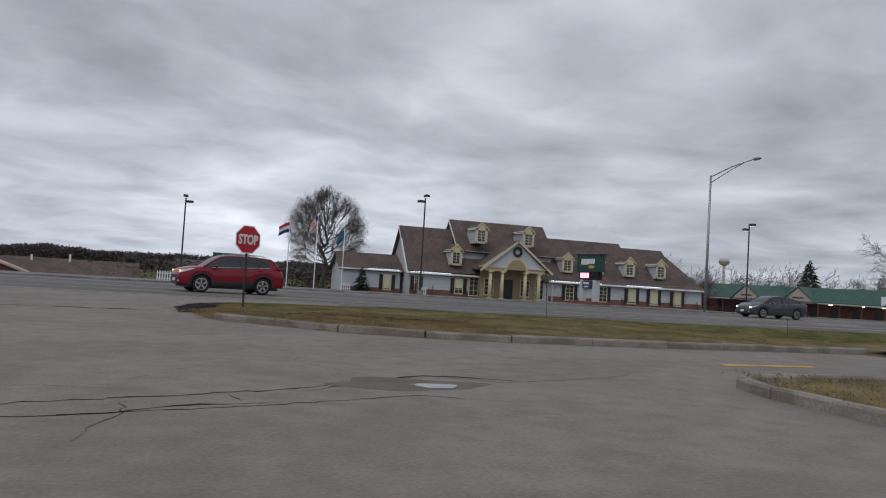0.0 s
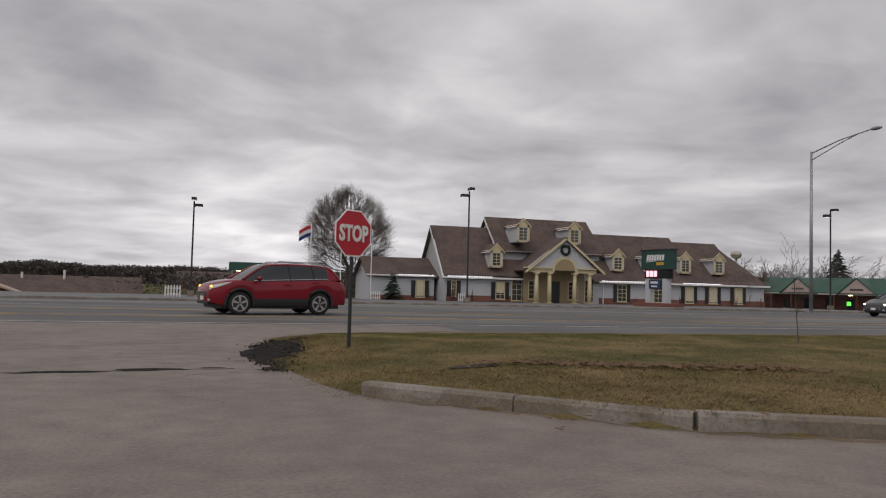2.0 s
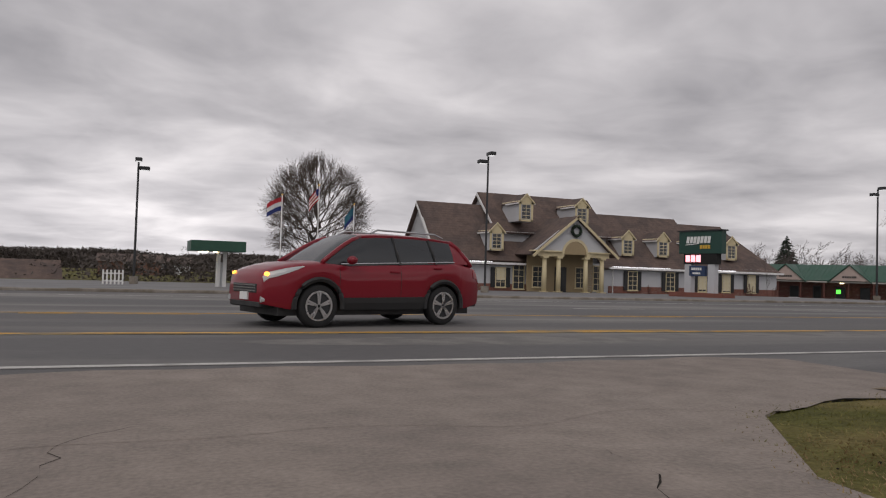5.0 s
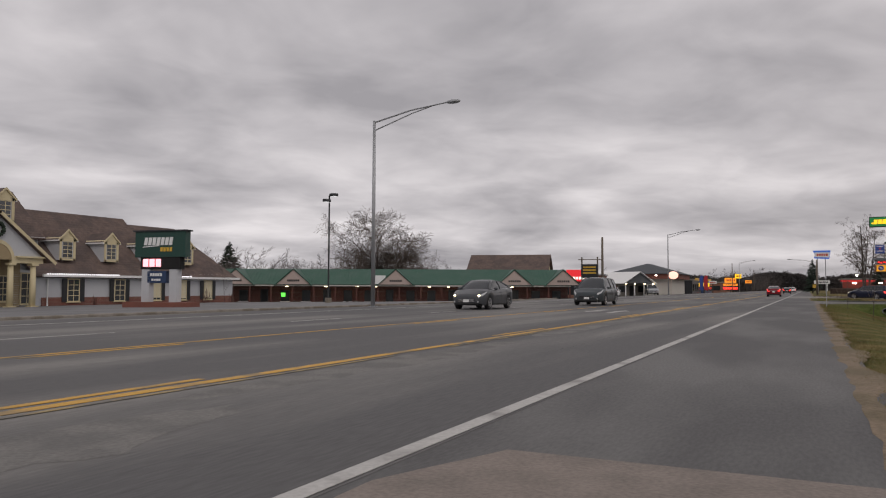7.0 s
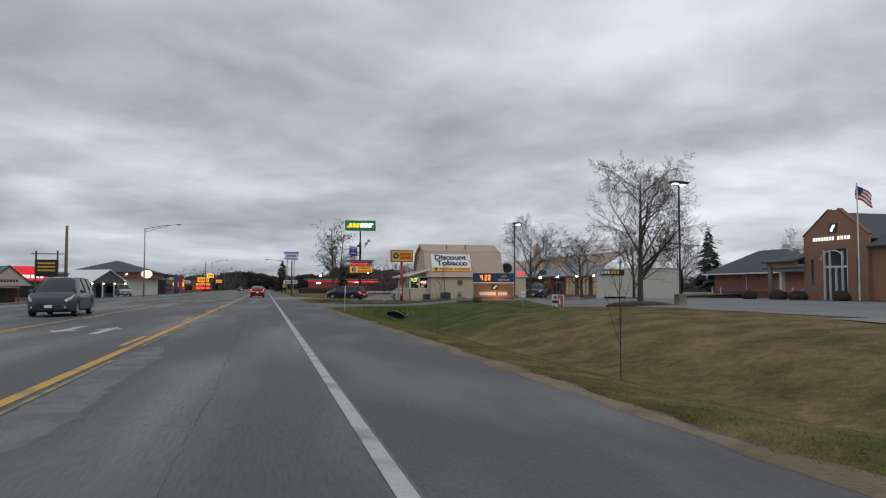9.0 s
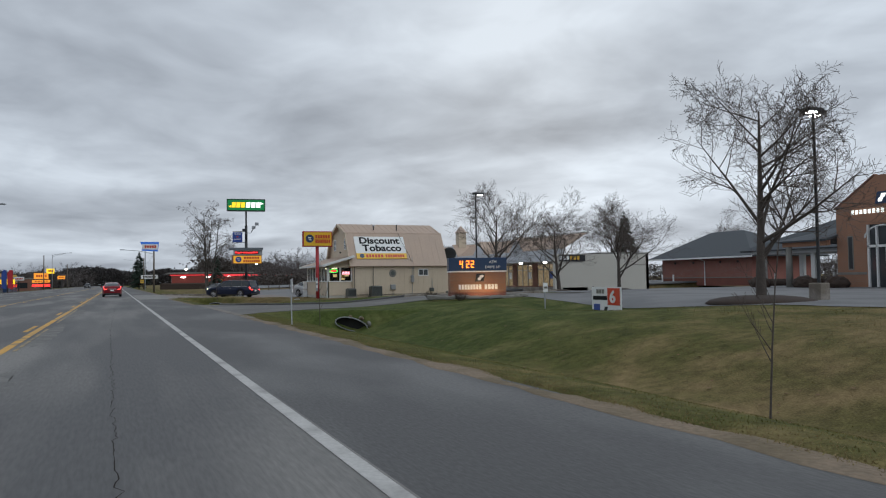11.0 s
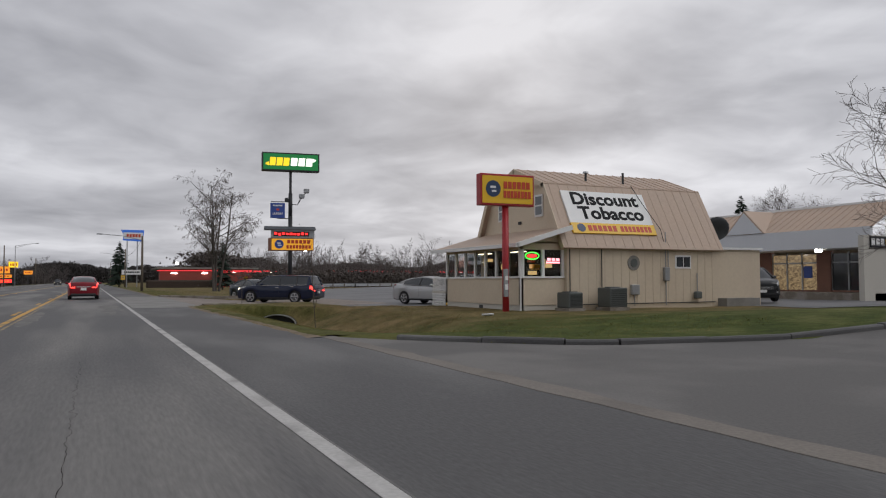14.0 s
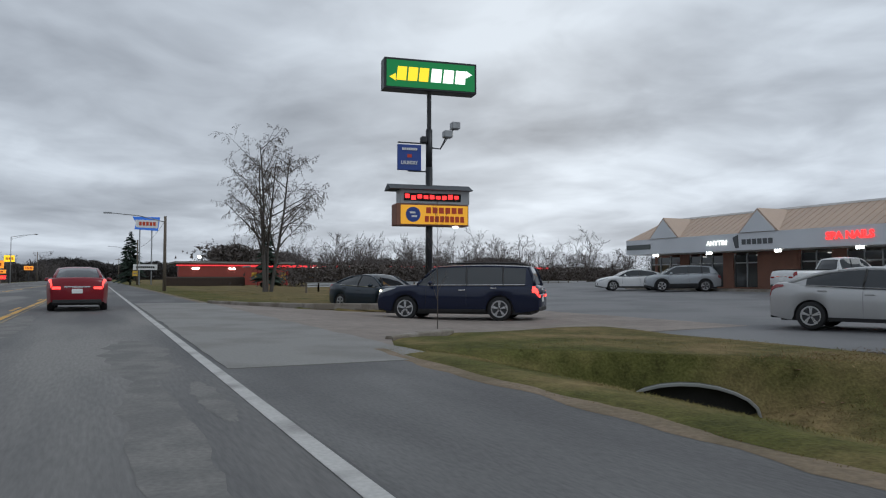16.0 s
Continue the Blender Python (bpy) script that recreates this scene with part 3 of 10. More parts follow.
pale_scuff = M("pale_worn_asphalt", (0.185, 0.178, 0.166), 0.85, var=0.3, scale=1.5, fine=25, bump=0.4, second=(0.125, 0.121, 0.116), amount=0.5, world_coords=True)
pale_apron = M("pale_apron_concrete", (0.235, 0.228, 0.215), 0.85, var=0.2, scale=0.6, fine=25, bump=0.4, second=(0.18, 0.173, 0.163), amount=0.45, world_coords=True)
seam_concrete = M("dusty_gutter_concrete", (0.20, 0.178, 0.155), 0.9, var=0.25, scale=0.9, fine=25, bump=0.4, second=(0.15, 0.133, 0.118), amount=0.45, world_coords=True)
seams = thing("pavement_seam", "pale worn seams and scuffs in the asphalt", "pavement", kind="structure")
part("entry_seam", tessellated(ragged_line(54.6, 73.4, -3.12, -2.78, 3, 0.10), -0.02, 0.0035), seam_concrete, seams)
part("entry_apron", tessellated(ragged_line(92.6, 118, -3.1, -0.16, 2, 0.1), -0.02, 0.0065), pale_apron, seams, "pale concrete apron of the shop entry")
part("dusty_apron", tessellated(ragged_line(-22, 3.5, -3.32, -0.35, 3, 0.35), -0.02, 0.0012, sides=False), drive_asphalt, seams, "dusty apron of the driveway")
for i, (x0, x1, y0, y1) in enumerate(((4, 13, 2.55, 3.3), (14.5, 20, 2.65, 3.4), (18, 26, 2.7, 3.4), (28, 40, 2.75, 3.35), (45, 55, 2.95, 3.4), (60, 70, 2.9, 3.4), (-3, 4, 1.6, 2.8), (91.8, 97.5, 0.35, 1.2), (89.2, 91.6, 0.2, 0.46), (86, 92, 0.6, 1.1), (97, 108, 2.7, 3.4), (80, 90, 2.9, 3.4))):
    part("scuff", tessellated(scuff_outline(x0, x1, y0, y1, 10 + i), -0.02, 0.0006 + 0.00015 * i, sides=False), pale_scuff, seams, "pale scuff by the line")


# ---- road markings ----
def line(name, x0, x1, y, w, material, parent, z=0.004):
    return part(name, B((x0, x1, y - w / 2, y + w / 2, z - 0.003, z)), material, parent)


old_yellow = M("faded_yellow_paint", (0.36, 0.27, 0.13), 0.75, var=0.3, scale=2.0, fine=25, second=(0.15, 0.14, 0.12), amount=0.5, world_coords=True)
markings = thing("road_marking", "white and yellow painted road lines, worn in places", "road marking", kind="structure")
line("edge_line", -200, 700, 0, 0.14, white_paint, markings, 0.006)
line("centre_line", -200, 700, 3.62, 0.17, yellow_paint, markings, 0.006)
for a, b in ((-30, 9), (11, 23), (26, 41), (44, 52), (56, 71), (75, 96), (100, 160)):
    line("old_line", a, b, 3.40, 0.07, old_yellow, markings, 0.0085)
line("centre_line", -200, 700, 8.25, 0.12, yellow_paint, markings, 0.006)
for i in range(-6, 30):
    line("turn_lane_dash", 12.2 * i + 2, 12.2 * i + 5.4, 3.88, 0.12, yellow_paint, markings, 0.006)
    line("turn_lane_dash", 12.2 * i + 6, 12.2 * i + 9.2, 7.99, 0.12, yellow_paint, markings, 0.006)
    line("lane_dash", 9.2 * i + 17.5, 9.2 * i + 20.2, 11.9, 0.11, white_paint, markings, 0.006)
line("far_edge_line", -200, 700, 16.9, 0.14, white_paint, markings, 0.006)


def arrow(x, y, flip):
    bm = prism([(x, y - 0.13), (x + flip * 2.3, y - 0.13), (x + flip * 2.3, y - 0.42), (x + flip * 3.6, y), (x + flip * 2.3, y + 0.42), (x + flip * 2.3, y + 0.13), (x, y + 0.13)], "z", 0.002, 0.006)
    part("turn_arrow", bm, white_paint, markings)


arrow(31, 5.4, 1)
arrow(35.5, 6.6, -1)
part("drive_paint", prism([(7.0, -18.5), (8.9, -18.35), (9.0, -18.15), (7.1, -18.2)], "z", 0.003, 0.007), yellow_paint, markings, "faded yellow paint patch")


# ---- kerbs ----
def kerb(name, pts, h=0.13, w=0.16, z=0.0, label="worn grey concrete kerb", material=None, rise=0.0):
    """A kerb of separate stones with narrow joints along a line of plan points."""
    root = thing(name, label, "kerb", kind="structure")
    P = [Vector((*p, 0)) for p in pts]
    run = []
    for a, b in zip(P, P[1:]):
        d = (b - a).length
        k = max(1, round(d / 1.5))
        run += [(a + (b - a) * i / k, a + (b - a) * (i + 1) / k) for i in range(k)]
    rnd = random.Random(len(pts))
    for a, b in run[:150]:
        d = (b - a).normalized()
        s = Vector((-d.y, d.x, 0)) * w / 2
        a2, b2 = a + d * 0.006, b - d * 0.006
        dz = rnd.uniform(-0.012, 0.012)
        bm = bmesh.new()
        low = [a2 - s, b2 - s, b2 + s, a2 + s]
        top = [a2 - s * 0.75, b2 - s * 0.75, b2 + s * 0.75, a2 + s * 0.75]
        lift = [z + rise * smoothstep(-9, -15, p.y) for p in low]
        lv = [bm.verts.new((p.x, p.y, q - 0.1)) for p, q in zip(low, lift)]
        mv = [bm.verts.new((p.x, p.y, q + h - 0.03 + dz)) for p, q in zip(low, lift)]
        tv = [bm.verts.new((p.x, p.y, q + h + dz)) for p, q in zip(top, lift)]
        for u, v in ((lv, mv), (mv, tv)):
            for i in range(4):
                bm.faces.new((u[i], u[(i + 1) % 4], v[(i + 1) % 4], v[i]))
        bm.faces.new(tv)
        part("kerb_stone", bm, material or concrete, root)
    return root


kerb("kerb_island", [(-0.72, -12.35), (0.42, -13.40), (1.52, -14.42), (3.02, -15.08), (4.62, -15.34), (8.0, -15.34), (13.5, -14.95)], 0.135, 0.19)
kerb("kerb_lot", [(13.5, -20.4), (7.0, -20.4), (5.9, -20.55), (5.35, -21.0), (5.15, -21.8), (5.15, -34)])
kerb("kerb_entry", [(71.74, -3.98), (70.40, -5.13), (69.30, -6.20), (68.84, -7.02), (68.55, -8.8), (68.0, -10.3), (67.5, -12.2), (67.3, -13.6)], 0.10, 0.2, label="low dark asphalt kerb of the bank entry", material=shoulder_asphalt, rise=0.36)
kerb("kerb_entry_lot", [(67.3, -13.6), (67.1, -22), (72, -27), (76, -28.5)], 0.14, z=0.33)
kerb("kerb_shops", [(95.9, -3.45), (96.6, -4.3), (97.0, -5.2)], 0.09, z=-0.03)
kerb("kerb_far_entry", [(117, -3.1), (114, -4.3), (111.6, -5.9), (110, -8.4), (110, -9.6)], 0.12)
kerb("kerb_far_side", [(-60, 19.9), (70, 19.9)], 0.10, 0.2, label="pale concrete kerb along the far side of the highway")


# ---- the white bank with brown roofs ----
blind_cloth = M("cream_blind", (0.62, 0.56, 0.40), 0.8, var=0.06)


def house_window(root, x, y, z0, z1, w, shutters=True, panes=(2, 4), blind=0.0):
    """Window facing -y at the wall plane y: frame, glass, bars, sill, dark shutters, a cream blind drawn down by a share."""
    win = part("window", B((x - w / 2 - 0.09, x + w / 2 + 0.09, y - 0.05, y + 0.02, z0 - 0.06, z1 + 0.09)), cream, root, "cream window frame")
    part("pane", B((x - w / 2, x + w / 2, y - 0.062, y - 0.04, z0, z1)), window_glass, win)
    if blind:
        part("blind", B((x - w / 2 + 0.02, x + w / 2 - 0.02, y - 0.068, y - 0.062, z1 - (z1 - z0) * blind, z1)), blind_cloth, win, "drawn cream blind")
    bars = []
    for i in range(1, panes[0]):
        xx = x - w / 2 + w * i / panes[0]
        bars.append((xx - 0.02, xx + 0.02, y - 0.075, y - 0.05, z0, z1))
    for j in range(1, panes[1]):
        zz = z0 + (z1 - z0) * j / panes[1]
        bars.append((x - w / 2, x + w / 2, y - 0.073, y - 0.05, zz - 0.02, zz + 0.02))
    part("glazing_bar", B(*bars), cream, win)
    part("sill", B((x - w / 2 - 0.13, x + w / 2 + 0.13, y - 0.12, y, z0 - 0.12, z0 - 0.06)), cream, win)
    if shutters:
        for s in (-1, 1):
            xx = x + s * (w / 2 + 0.09 + 0.2)
            sh = part("shutter", B((xx - 0.2, xx + 0.2, y - 0.055, y, z0 - 0.06, z1 + 0.06)), black_paint, win, "black shutter")
            tagged(part("slat", B(*[(xx - 0.15, xx + 0.15, y - 0.07, y - 0.05, zz, zz + 0.05) for zz in np.linspace(z0 + 0.02, z1 - 0.08, 12)]), black_paint, sh), kind="stuff")


def siding_wall(name, root, x0, x1, y0, y1, z0, z1, face="-y", material=None):
    """A wall with its clapboards laid on the face seen."""
    w = part(name, B((x0, x1, y0, y1, z0, z1)), material or siding, root)
    step = 0.15
    bm = bmesh.new()
    z = z0
    while z < z1 - 0.02:
        t = min(step, z1 - z)
        if face == "-y":
            q = [(x0, y0 - 0.022, z), (x1, y0 - 0.022, z), (x1, y0 - 0.004, z + t), (x0, y0 - 0.004, z + t), (x0, y0, z), (x1, y0, z)]
        elif face == "+y":
            q = [(x0, y1 + 0.022, z), (x1, y1 + 0.022, z), (x1, y1 + 0.004, z + t), (x0, y1 + 0.004, z + t), (x0, y1, z), (x1, y1, z)]
        else:
            q = [(x0 - 0.022, y0, z), (x0 - 0.022, y1, z), (x0 - 0.004, y1, z + t), (x0 - 0.004, y0, z + t), (x0, y0, z), (x0, y1, z)]
        v = [bm.verts.new(p) for p in q]
        bm.faces.new(v[:4]); bm.faces.new((v[0], v[1], v[5], v[4]))
        z += step
    tagged(part("clapboard", bm, material or siding, w), kind="stuff")
    return w


def gable_roof(root, x0, x1, y0, y1, ze, zr, material, over=0.35, axis="x", name="roof", thick=0.14, left=0.0, right=0.0):
    """Two pitched plates. axis x: the ridge runs along x. left/right: how far the ridge is drawn in at that end (a hip)."""
    if axis == "x":
        ym = (y0 + y1) / 2
        k = (zr - ze) / (ym - y0)
        a, b = y0 - over, y1 + over
        z = ze - over * k
        X0, X1 = x0 - (over if not left else over), x1 + over
        part(name, slab([(X0, a, z), (X1, a, z), (X1 - right, ym, zr), (X0 + left, ym, zr)], thick), material, root)
        part(name, slab([(X0 + left, ym, zr), (X1 - right, ym, zr), (X1, b, z), (X0, b, z)], thick), material, root)
        if right:
            part(name, slab([(X1, a, z), (X1, b, z), (X1 - right, ym, zr)], thick), material, root)
        if left:
            part(name, slab([(X0, a, z), (X0, b, z), (X0 + left, ym, zr)], thick), material, root)
    else:
        xm = (x0 + x1) / 2
        k = (zr - ze) / (xm - x0)
        a, b = x0 - over, x1 + over
        z = ze - over * k
        part(name, slab([(a, y0 - over, z), (xm, y0 - over, zr), (xm, y1, zr), (a, y1, z)], thick), material, root)
        part(name, slab([(xm, y0 - over, zr), (b, y0 - over, z), (b, y1, z), (xm, y1, zr)], thick), material, root)


def shingle_rows(root, x0, x1, ya, za, yb, zb, step=0.28):
    """Courses of shingles: thin overlapping tabs up one pitch facing -y."""
    n = int(math.hypot(yb - ya, zb - za) / step)
    bm = bmesh.new()
    rnd = random.Random(int(x0 * 10))
    for i in range(n):
        f, g = i / n, (i + 1) / n
        y, z, y2, z2 = ya + (yb - ya) * f, za + (zb - za) * f, ya + (yb - ya) * g, za + (zb - za) * g
        x = x0
        while x < x1:
            e = min(x1, x + rnd.uniform(0.35, 1.1))
            t = rnd.uniform(0.010, 0.020)
            q = [bm.verts.new(p) for p in ((x, y, z + t), (e, y, z + t), (e, y2, z2 + 0.006), (x, y2, z2 + 0.006), (x, y, z), (e, y, z))]
            bm.faces.new(q[:4]); bm.faces.new((q[0], q[1], q[5], q[4]))
            x = e
    part("shingle_course", bm, shingle, root)


# whiter and smoother than white_trim
bright_trim = M("bright_white_gutter", (0.86, 0.86, 0.85), 0.4, var=0.04)


def dormer(root, x, y, z0, z1, w, depth):
    """Small gabled window dormer facing -y, its peak at z1."""
    ze = z1 - 0.62
    d = part("dormer", B((x - w / 2, x + w / 2, y, y + depth, z0, ze)), siding, root, "white gabled dormer with cream trim")
    part("front_trim", B((x - w / 2 - 0.03, x - w / 2 + 0.16, y - 0.04, y, z0, ze), (x + w / 2 - 0.16, x + w / 2 + 0.03, y - 0.04, y, z0, ze), (x - w / 2, x + w / 2, y - 0.04, y, z0, z0 + 0.14), (x - w / 2, x + w / 2, y - 0.04, y, ze - 0.2, ze)), cream, d)
    part("pediment", prism([(x - w / 2 - 0.05, ze), (x + w / 2 + 0.05, ze), (x, z1 - 0.03)], "y", y - 0.05, y + depth), cream, d)
    o = 0.16
    zl = ze - 0.12
    part("dormer_roof", slab([(x - w / 2 - o, y - 0.06, zl), (x, y - 0.06, z1 + 0.04), (x, y + depth + 1.2, z1 + 0.04), (x - w / 2 - o, y + depth, zl)], 0.08), shingle, d)
    part("dormer_roof", slab([(x, y - 0.06, z1 + 0.04), (x + w / 2 + o, y - 0.06, zl), (x + w / 2 + o, y + depth, zl), (x, y + depth + 1.2, z1 + 0.04)], 0.08), shingle, d)
    for k in (-1, 1):
        xe = x + k * (w / 2 + o)
        part("rake_board", prism([(x, z1 + 0.07), (xe, zl + 0.05), (xe, zl - 0.08), (x, z1 - 0.09)][::k], "y", y - 0.13, y - 0.065), cream, d)
        part("dormer_gutter", B((xe - 0.05, xe + 0.05, y - 0.10, y + depth - 0.9, zl - 0.09, zl + 0.005)), bright_trim, d, "white dormer gutter")
    ww = w - 0.5
    part("pane", B((x - ww / 2, x + ww / 2, y - 0.03, y - 0.005, z0 + 0.2, ze - 0.24)), window_glass, d)
    part("glazing_bar", B(*[(x - ww / 2, x + ww / 2, y - 0.045, y - 0.02, zz - 0.02, zz + 0.02) for zz in np.linspace(z0 + 0.2, ze - 0.24, 5)], (x - 0.02, x + 0.02, y - 0.044, y - 0.02, z0 + 0.2, ze - 0.24)), cream, d)


def string_of_lights(root, a, b, n):
    a, b = Vector(a), Vector(b)
    bm = bmesh.new()
    for i in range(n):
        p = a + (b - a) * (i + 0.5) / n
        bmesh.ops.create_icosphere(bm, subdivisions=1, radius=0.05, matrix=Matrix.Translation(p))
    tagged(part("string_light", bm, string_light, root), "string of small white bulbs", kind="stuff")


def white_bank():
    r = thing("bank_building", "white clapboard bank with brown shingle roofs and cream portico", "building")
    g = -0.40
    Y, ZE = 45.5, 2.15
    # low wing
    siding_wall("wall", r, 11.4, 17.6, 48.4, 55.5, g, 2.05)
    siding_wall("gable_wall", r, 11.4, 11.6, 48.4, 55.5, g, 2.05, "-x")
    part("gable", prism([(48.4, 2.05), (55.5, 2.05), (52.0, 3.75)], "x", 11.4, 11.6), siding, r)
    gable_roof(r, 11.4, 17.6, 48.4, 55.5, 2.05, 3.75, shingle)
    # tall left block with its gable to the side
    siding_wall("wall", r, 18.2, 26.0, Y + 0.6, 55.0, g, ZE)
    siding_wall("gable_wall", r, 18.0, 18.2, Y + 0.6, 55.0, g, ZE, "-x")
    part("gable", prism([(Y + 0.6, ZE), (55.0, ZE), (50.5, 6.85)], "x", 18.0, 18.2), siding, r)
    gable_roof(r, 18.0, 26.5, Y + 0.6, 54.9, ZE + 0.05, 6.95, shingle)
    shingle_rows(r, 17.7, 26.7, Y + 0.3, ZE - 0.05, 50.45, 6.95)
    # high middle block
    siding_wall("wall", r, 23.9, 34.4, 47.4, 54.6, g, 4.75)
    part("gable", prism([(47.4, 4.0), (54.6, 4.0), (54.6, 4.75), (50.9, 8.0), (47.4, 4.75)], "x", 23.7, 23.9), siding, r)
    gable_roof(r, 23.7, 34.4, 47.2, 54.6, 4.75, 8.1, shingle, 0.3)
    shingle_rows(r, 23.5, 34.6, 47.0, 4.6, 50.85, 8.1)
    # right wing
    siding_wall("wall", r, 31.0, 52.6, Y, 55.5, g, ZE)
    gable_roof(r, 33.0, 44.0, Y, 55.5, ZE, 6.85, shingle, 0.4)
    shingle_rows(r, 33.0, 44.4, Y - 0.38, ZE - 0.34, 50.45, 6.85)
    gable_roof(r, 43.0, 52.6, Y, 55.5, ZE, 6.42, shingle, 0.4, right=3.2)
    shingle_rows(r, 44.2, 50.2, Y - 0.38, ZE - 0.34, 50.45, 6.42)
    # brick skirt, gutters, corner boards
    part("brick_base", B((11.4, 17.6, 48.3, 48.4, g, 0.1), (18.1, 26.0, Y + 0.5, Y + 0.6, g, 0.25), (33.4, 52.7, Y - 0.08, Y, g, 0.28)), brick_red, r, "red brick skirt")
    part("brick_joint", B(*[(33.4, 52.7, Y - 0.085, Y - 0.07, z, z + 0.012) for z in np.linspace(g + 0.1, 0.2, 6)], *[(18.1, 26.0, Y + 0.494, Y + 0.51, z, z + 0.012) for z in np.linspace(g + 0.1, 0.2, 6)]), concrete, r)
    part("gutter", B((33.2, 53.0, Y - 0.52, Y - 0.38, ZE - 0.42, ZE - 0.24)), white_trim, r, "white gutter")
    part("gutter", B((17.6, 26.0, Y + 0.12, Y + 0.26, ZE - 0.36, ZE - 0.18)), white_trim, r)
    part("gutter", B((11.0, 17.6, 48.0, 48.12, 1.86, 2.0)), white_trim, r)
    part("gutter", B((24.2, 28.0, 46.96, 47.06, 4.42, 4.56)), white_trim, r)
    part("gutter", B((30.4, 34.6, 46.96, 47.06, 4.42, 4.56)), white_trim, r)
    part("downpipe", tube([(33.8, Y - 0.12, g), (33.8, Y - 0.12, ZE - 0.3)], [0.05, 0.05], 6), white_trim, r)
    part("rake_board", slab([(17.6, 45.7, 2.0), (17.75, 45.7, 2.0), (17.75, 50.5, 6.86), (17.6, 50.5, 6.86)], 0.22), white_trim, r)
    part("rake_board", slab([(23.35, 46.9, 4.45), (23.5, 46.9, 4.45), (23.5, 50.9, 8.02), (23.35, 50.9, 8.02)], 0.22), white_trim, r)
    string_of_lights(r, (33.4, Y - 0.56, ZE - 0.22), (39.5, Y - 0.56, ZE - 0.22), 34)
    string_of_lights(r, (42.5, Y - 0.56, ZE - 0.22), (47.0, Y - 0.56, ZE - 0.22), 26)
    string_of_lights(r, (18.0, Y + 0.06, ZE - 0.16), (22.4, Y + 0.06, ZE - 0.16), 26)
    string_of_lights(r, (14.0, 47.96, 2.02), (17.4, 47.96, 2.02), 20)
    # windows
    for x, bl in ((35.85, 0.0), (39.9, 0.0), (43.5, 0.9), (46.3, 0.95), (49.35, 0.95)):
        house_window(r, x, Y - 0.09, 0.02, 1.55, 0.85, blind=bl)
    house_window(r, 23.35, Y + 0.5, 0.02, 1.5, 0.78, blind=0.65)
    house_window(r, 16.2, 48.3, 0.0, 1.45, 0.72, blind=0.95)
    house_window(r, 18.78, Y + 0.5, 0.2, 1.5, 0.34)
    # dormers
    dormer(r, 22.9, 45.95, 2.9, 5.12, 1.2, 3.2)
    dormer(r, 25.6, 46.1, 5.4, 7.65, 1.25, 3.0)
    dormer(r, 31.0, 46.1, 5.4, 7.65, 1.25, 3.0)
    for x in (35.7, 39.5, 43.4, 47.4):
        dormer(r, x, 45.95, 2.95, 5.15, 1.25, 3.0)
    # portico
    py = 43.3
    p = part("portico", prism([(24.9, 2.95), (31.9, 2.95), (28.65, 5.78)], "y", py + 0.02, py + 0.2), siding, r, "white gabled portico on cream columns")
    gable_roof(p, 25.1, 32.1, py, 48.0, 2.95, 5.85, shingle, 0.3, axis="y", name="portico_roof")
    part("rake_board", slab([(24.55, py - 0.33, 2.58), (28.65, py - 0.33, 5.86), (28.65, py - 0.25, 5.86), (24.55, py - 0.25, 2.58)], 0.2), cream, p)
    part("rake_board", slab([(28.65, py - 0.33, 5.86), (32.7, py - 0.33, 2.62), (32.7, py - 0.25, 2.62), (28.65, py - 0.25, 5.86)], 0.2), cream, p)
    # beam cut by a round arch
    arch = []
    for i in range(13):
        a = math.pi * i / 12
        arch.append((28.65 - 1.05 * math.cos(a), 2.75 + 1.05 * math.sin(a)))
    ring = [(27.42, 2.55), (27.42, 2.8)] + [(28.65 - 1.23 * math.cos(math.pi * i / 12), 2.8 + 1.23 * math.sin(math.pi * i / 12)) for i in range(1, 12)] + [(29.88, 2.8), (29.88, 2.55), (29.7, 2.55)] + arch[::-1] + [(27.6, 2.55)]
    bm = prism(ring, "y", py - 0.03, py + 0.25)
    part("arch_trim", bm, cream, p, "cream arch")
    # flat plate closes the arch; its dark tan stands for the vault's shade
    part("arch_soffit", prism(arch, "y", py - 0.005, py + 0.018), shop_arch, p, "flat tan plate closing the arch, the vault's shade in its colour")
    part("beam", B((25.2, 27.42, py - 0.02, py + 0.4, 2.55, 2.95)), cream, p)
    part("beam", B((29.88, 31.9, py - 0.02, py + 0.4, 2.55, 2.95)), cream, p)
    part("cornice", B((24.7, 27.35, py - 0.22, py + 0.5, 2.9, 3.0)), cream, p)
    part("cornice", B((29.95, 32.3, py - 0.22, py + 0.5, 2.9, 3.0)), cream, p)
    for x in (25.9, 27.2, 29.75, 31.3):
        c = part("column", tube([(x, py + 0.15, g + 0.18), (x, py + 0.15, 1.0), (x, py + 0.15, 2.4)], [0.2, 0.195, 0.165], 14), cream, p, smooth=True)
        part("plinth", B((x - 0.27, x + 0.27, py - 0.12, py + 0.42, g, g + 0.18)), cream, c)
        part("capital", B((x - 0.24, x + 0.24, py - 0.09, py + 0.39, 2.4, 2.55)), cream, c)
    part("step", B((25.2, 32.0, py - 0.3, Y, g - 0.1, g + 0.06)), concrete, p)
    # entrance wall under the portico, its tan darkened for the dimness there
    part("entrance_wall", B((25.5, 31.8, Y - 0.02, Y + 0.1, g, 2.9)), shop_arch, r, "tan entrance wall")
    d = part("door", B((28.1, 29.2, Y - 0.08, Y - 0.02, g + 0.06, 1.75)), black_paint, r, "dark double entrance door")
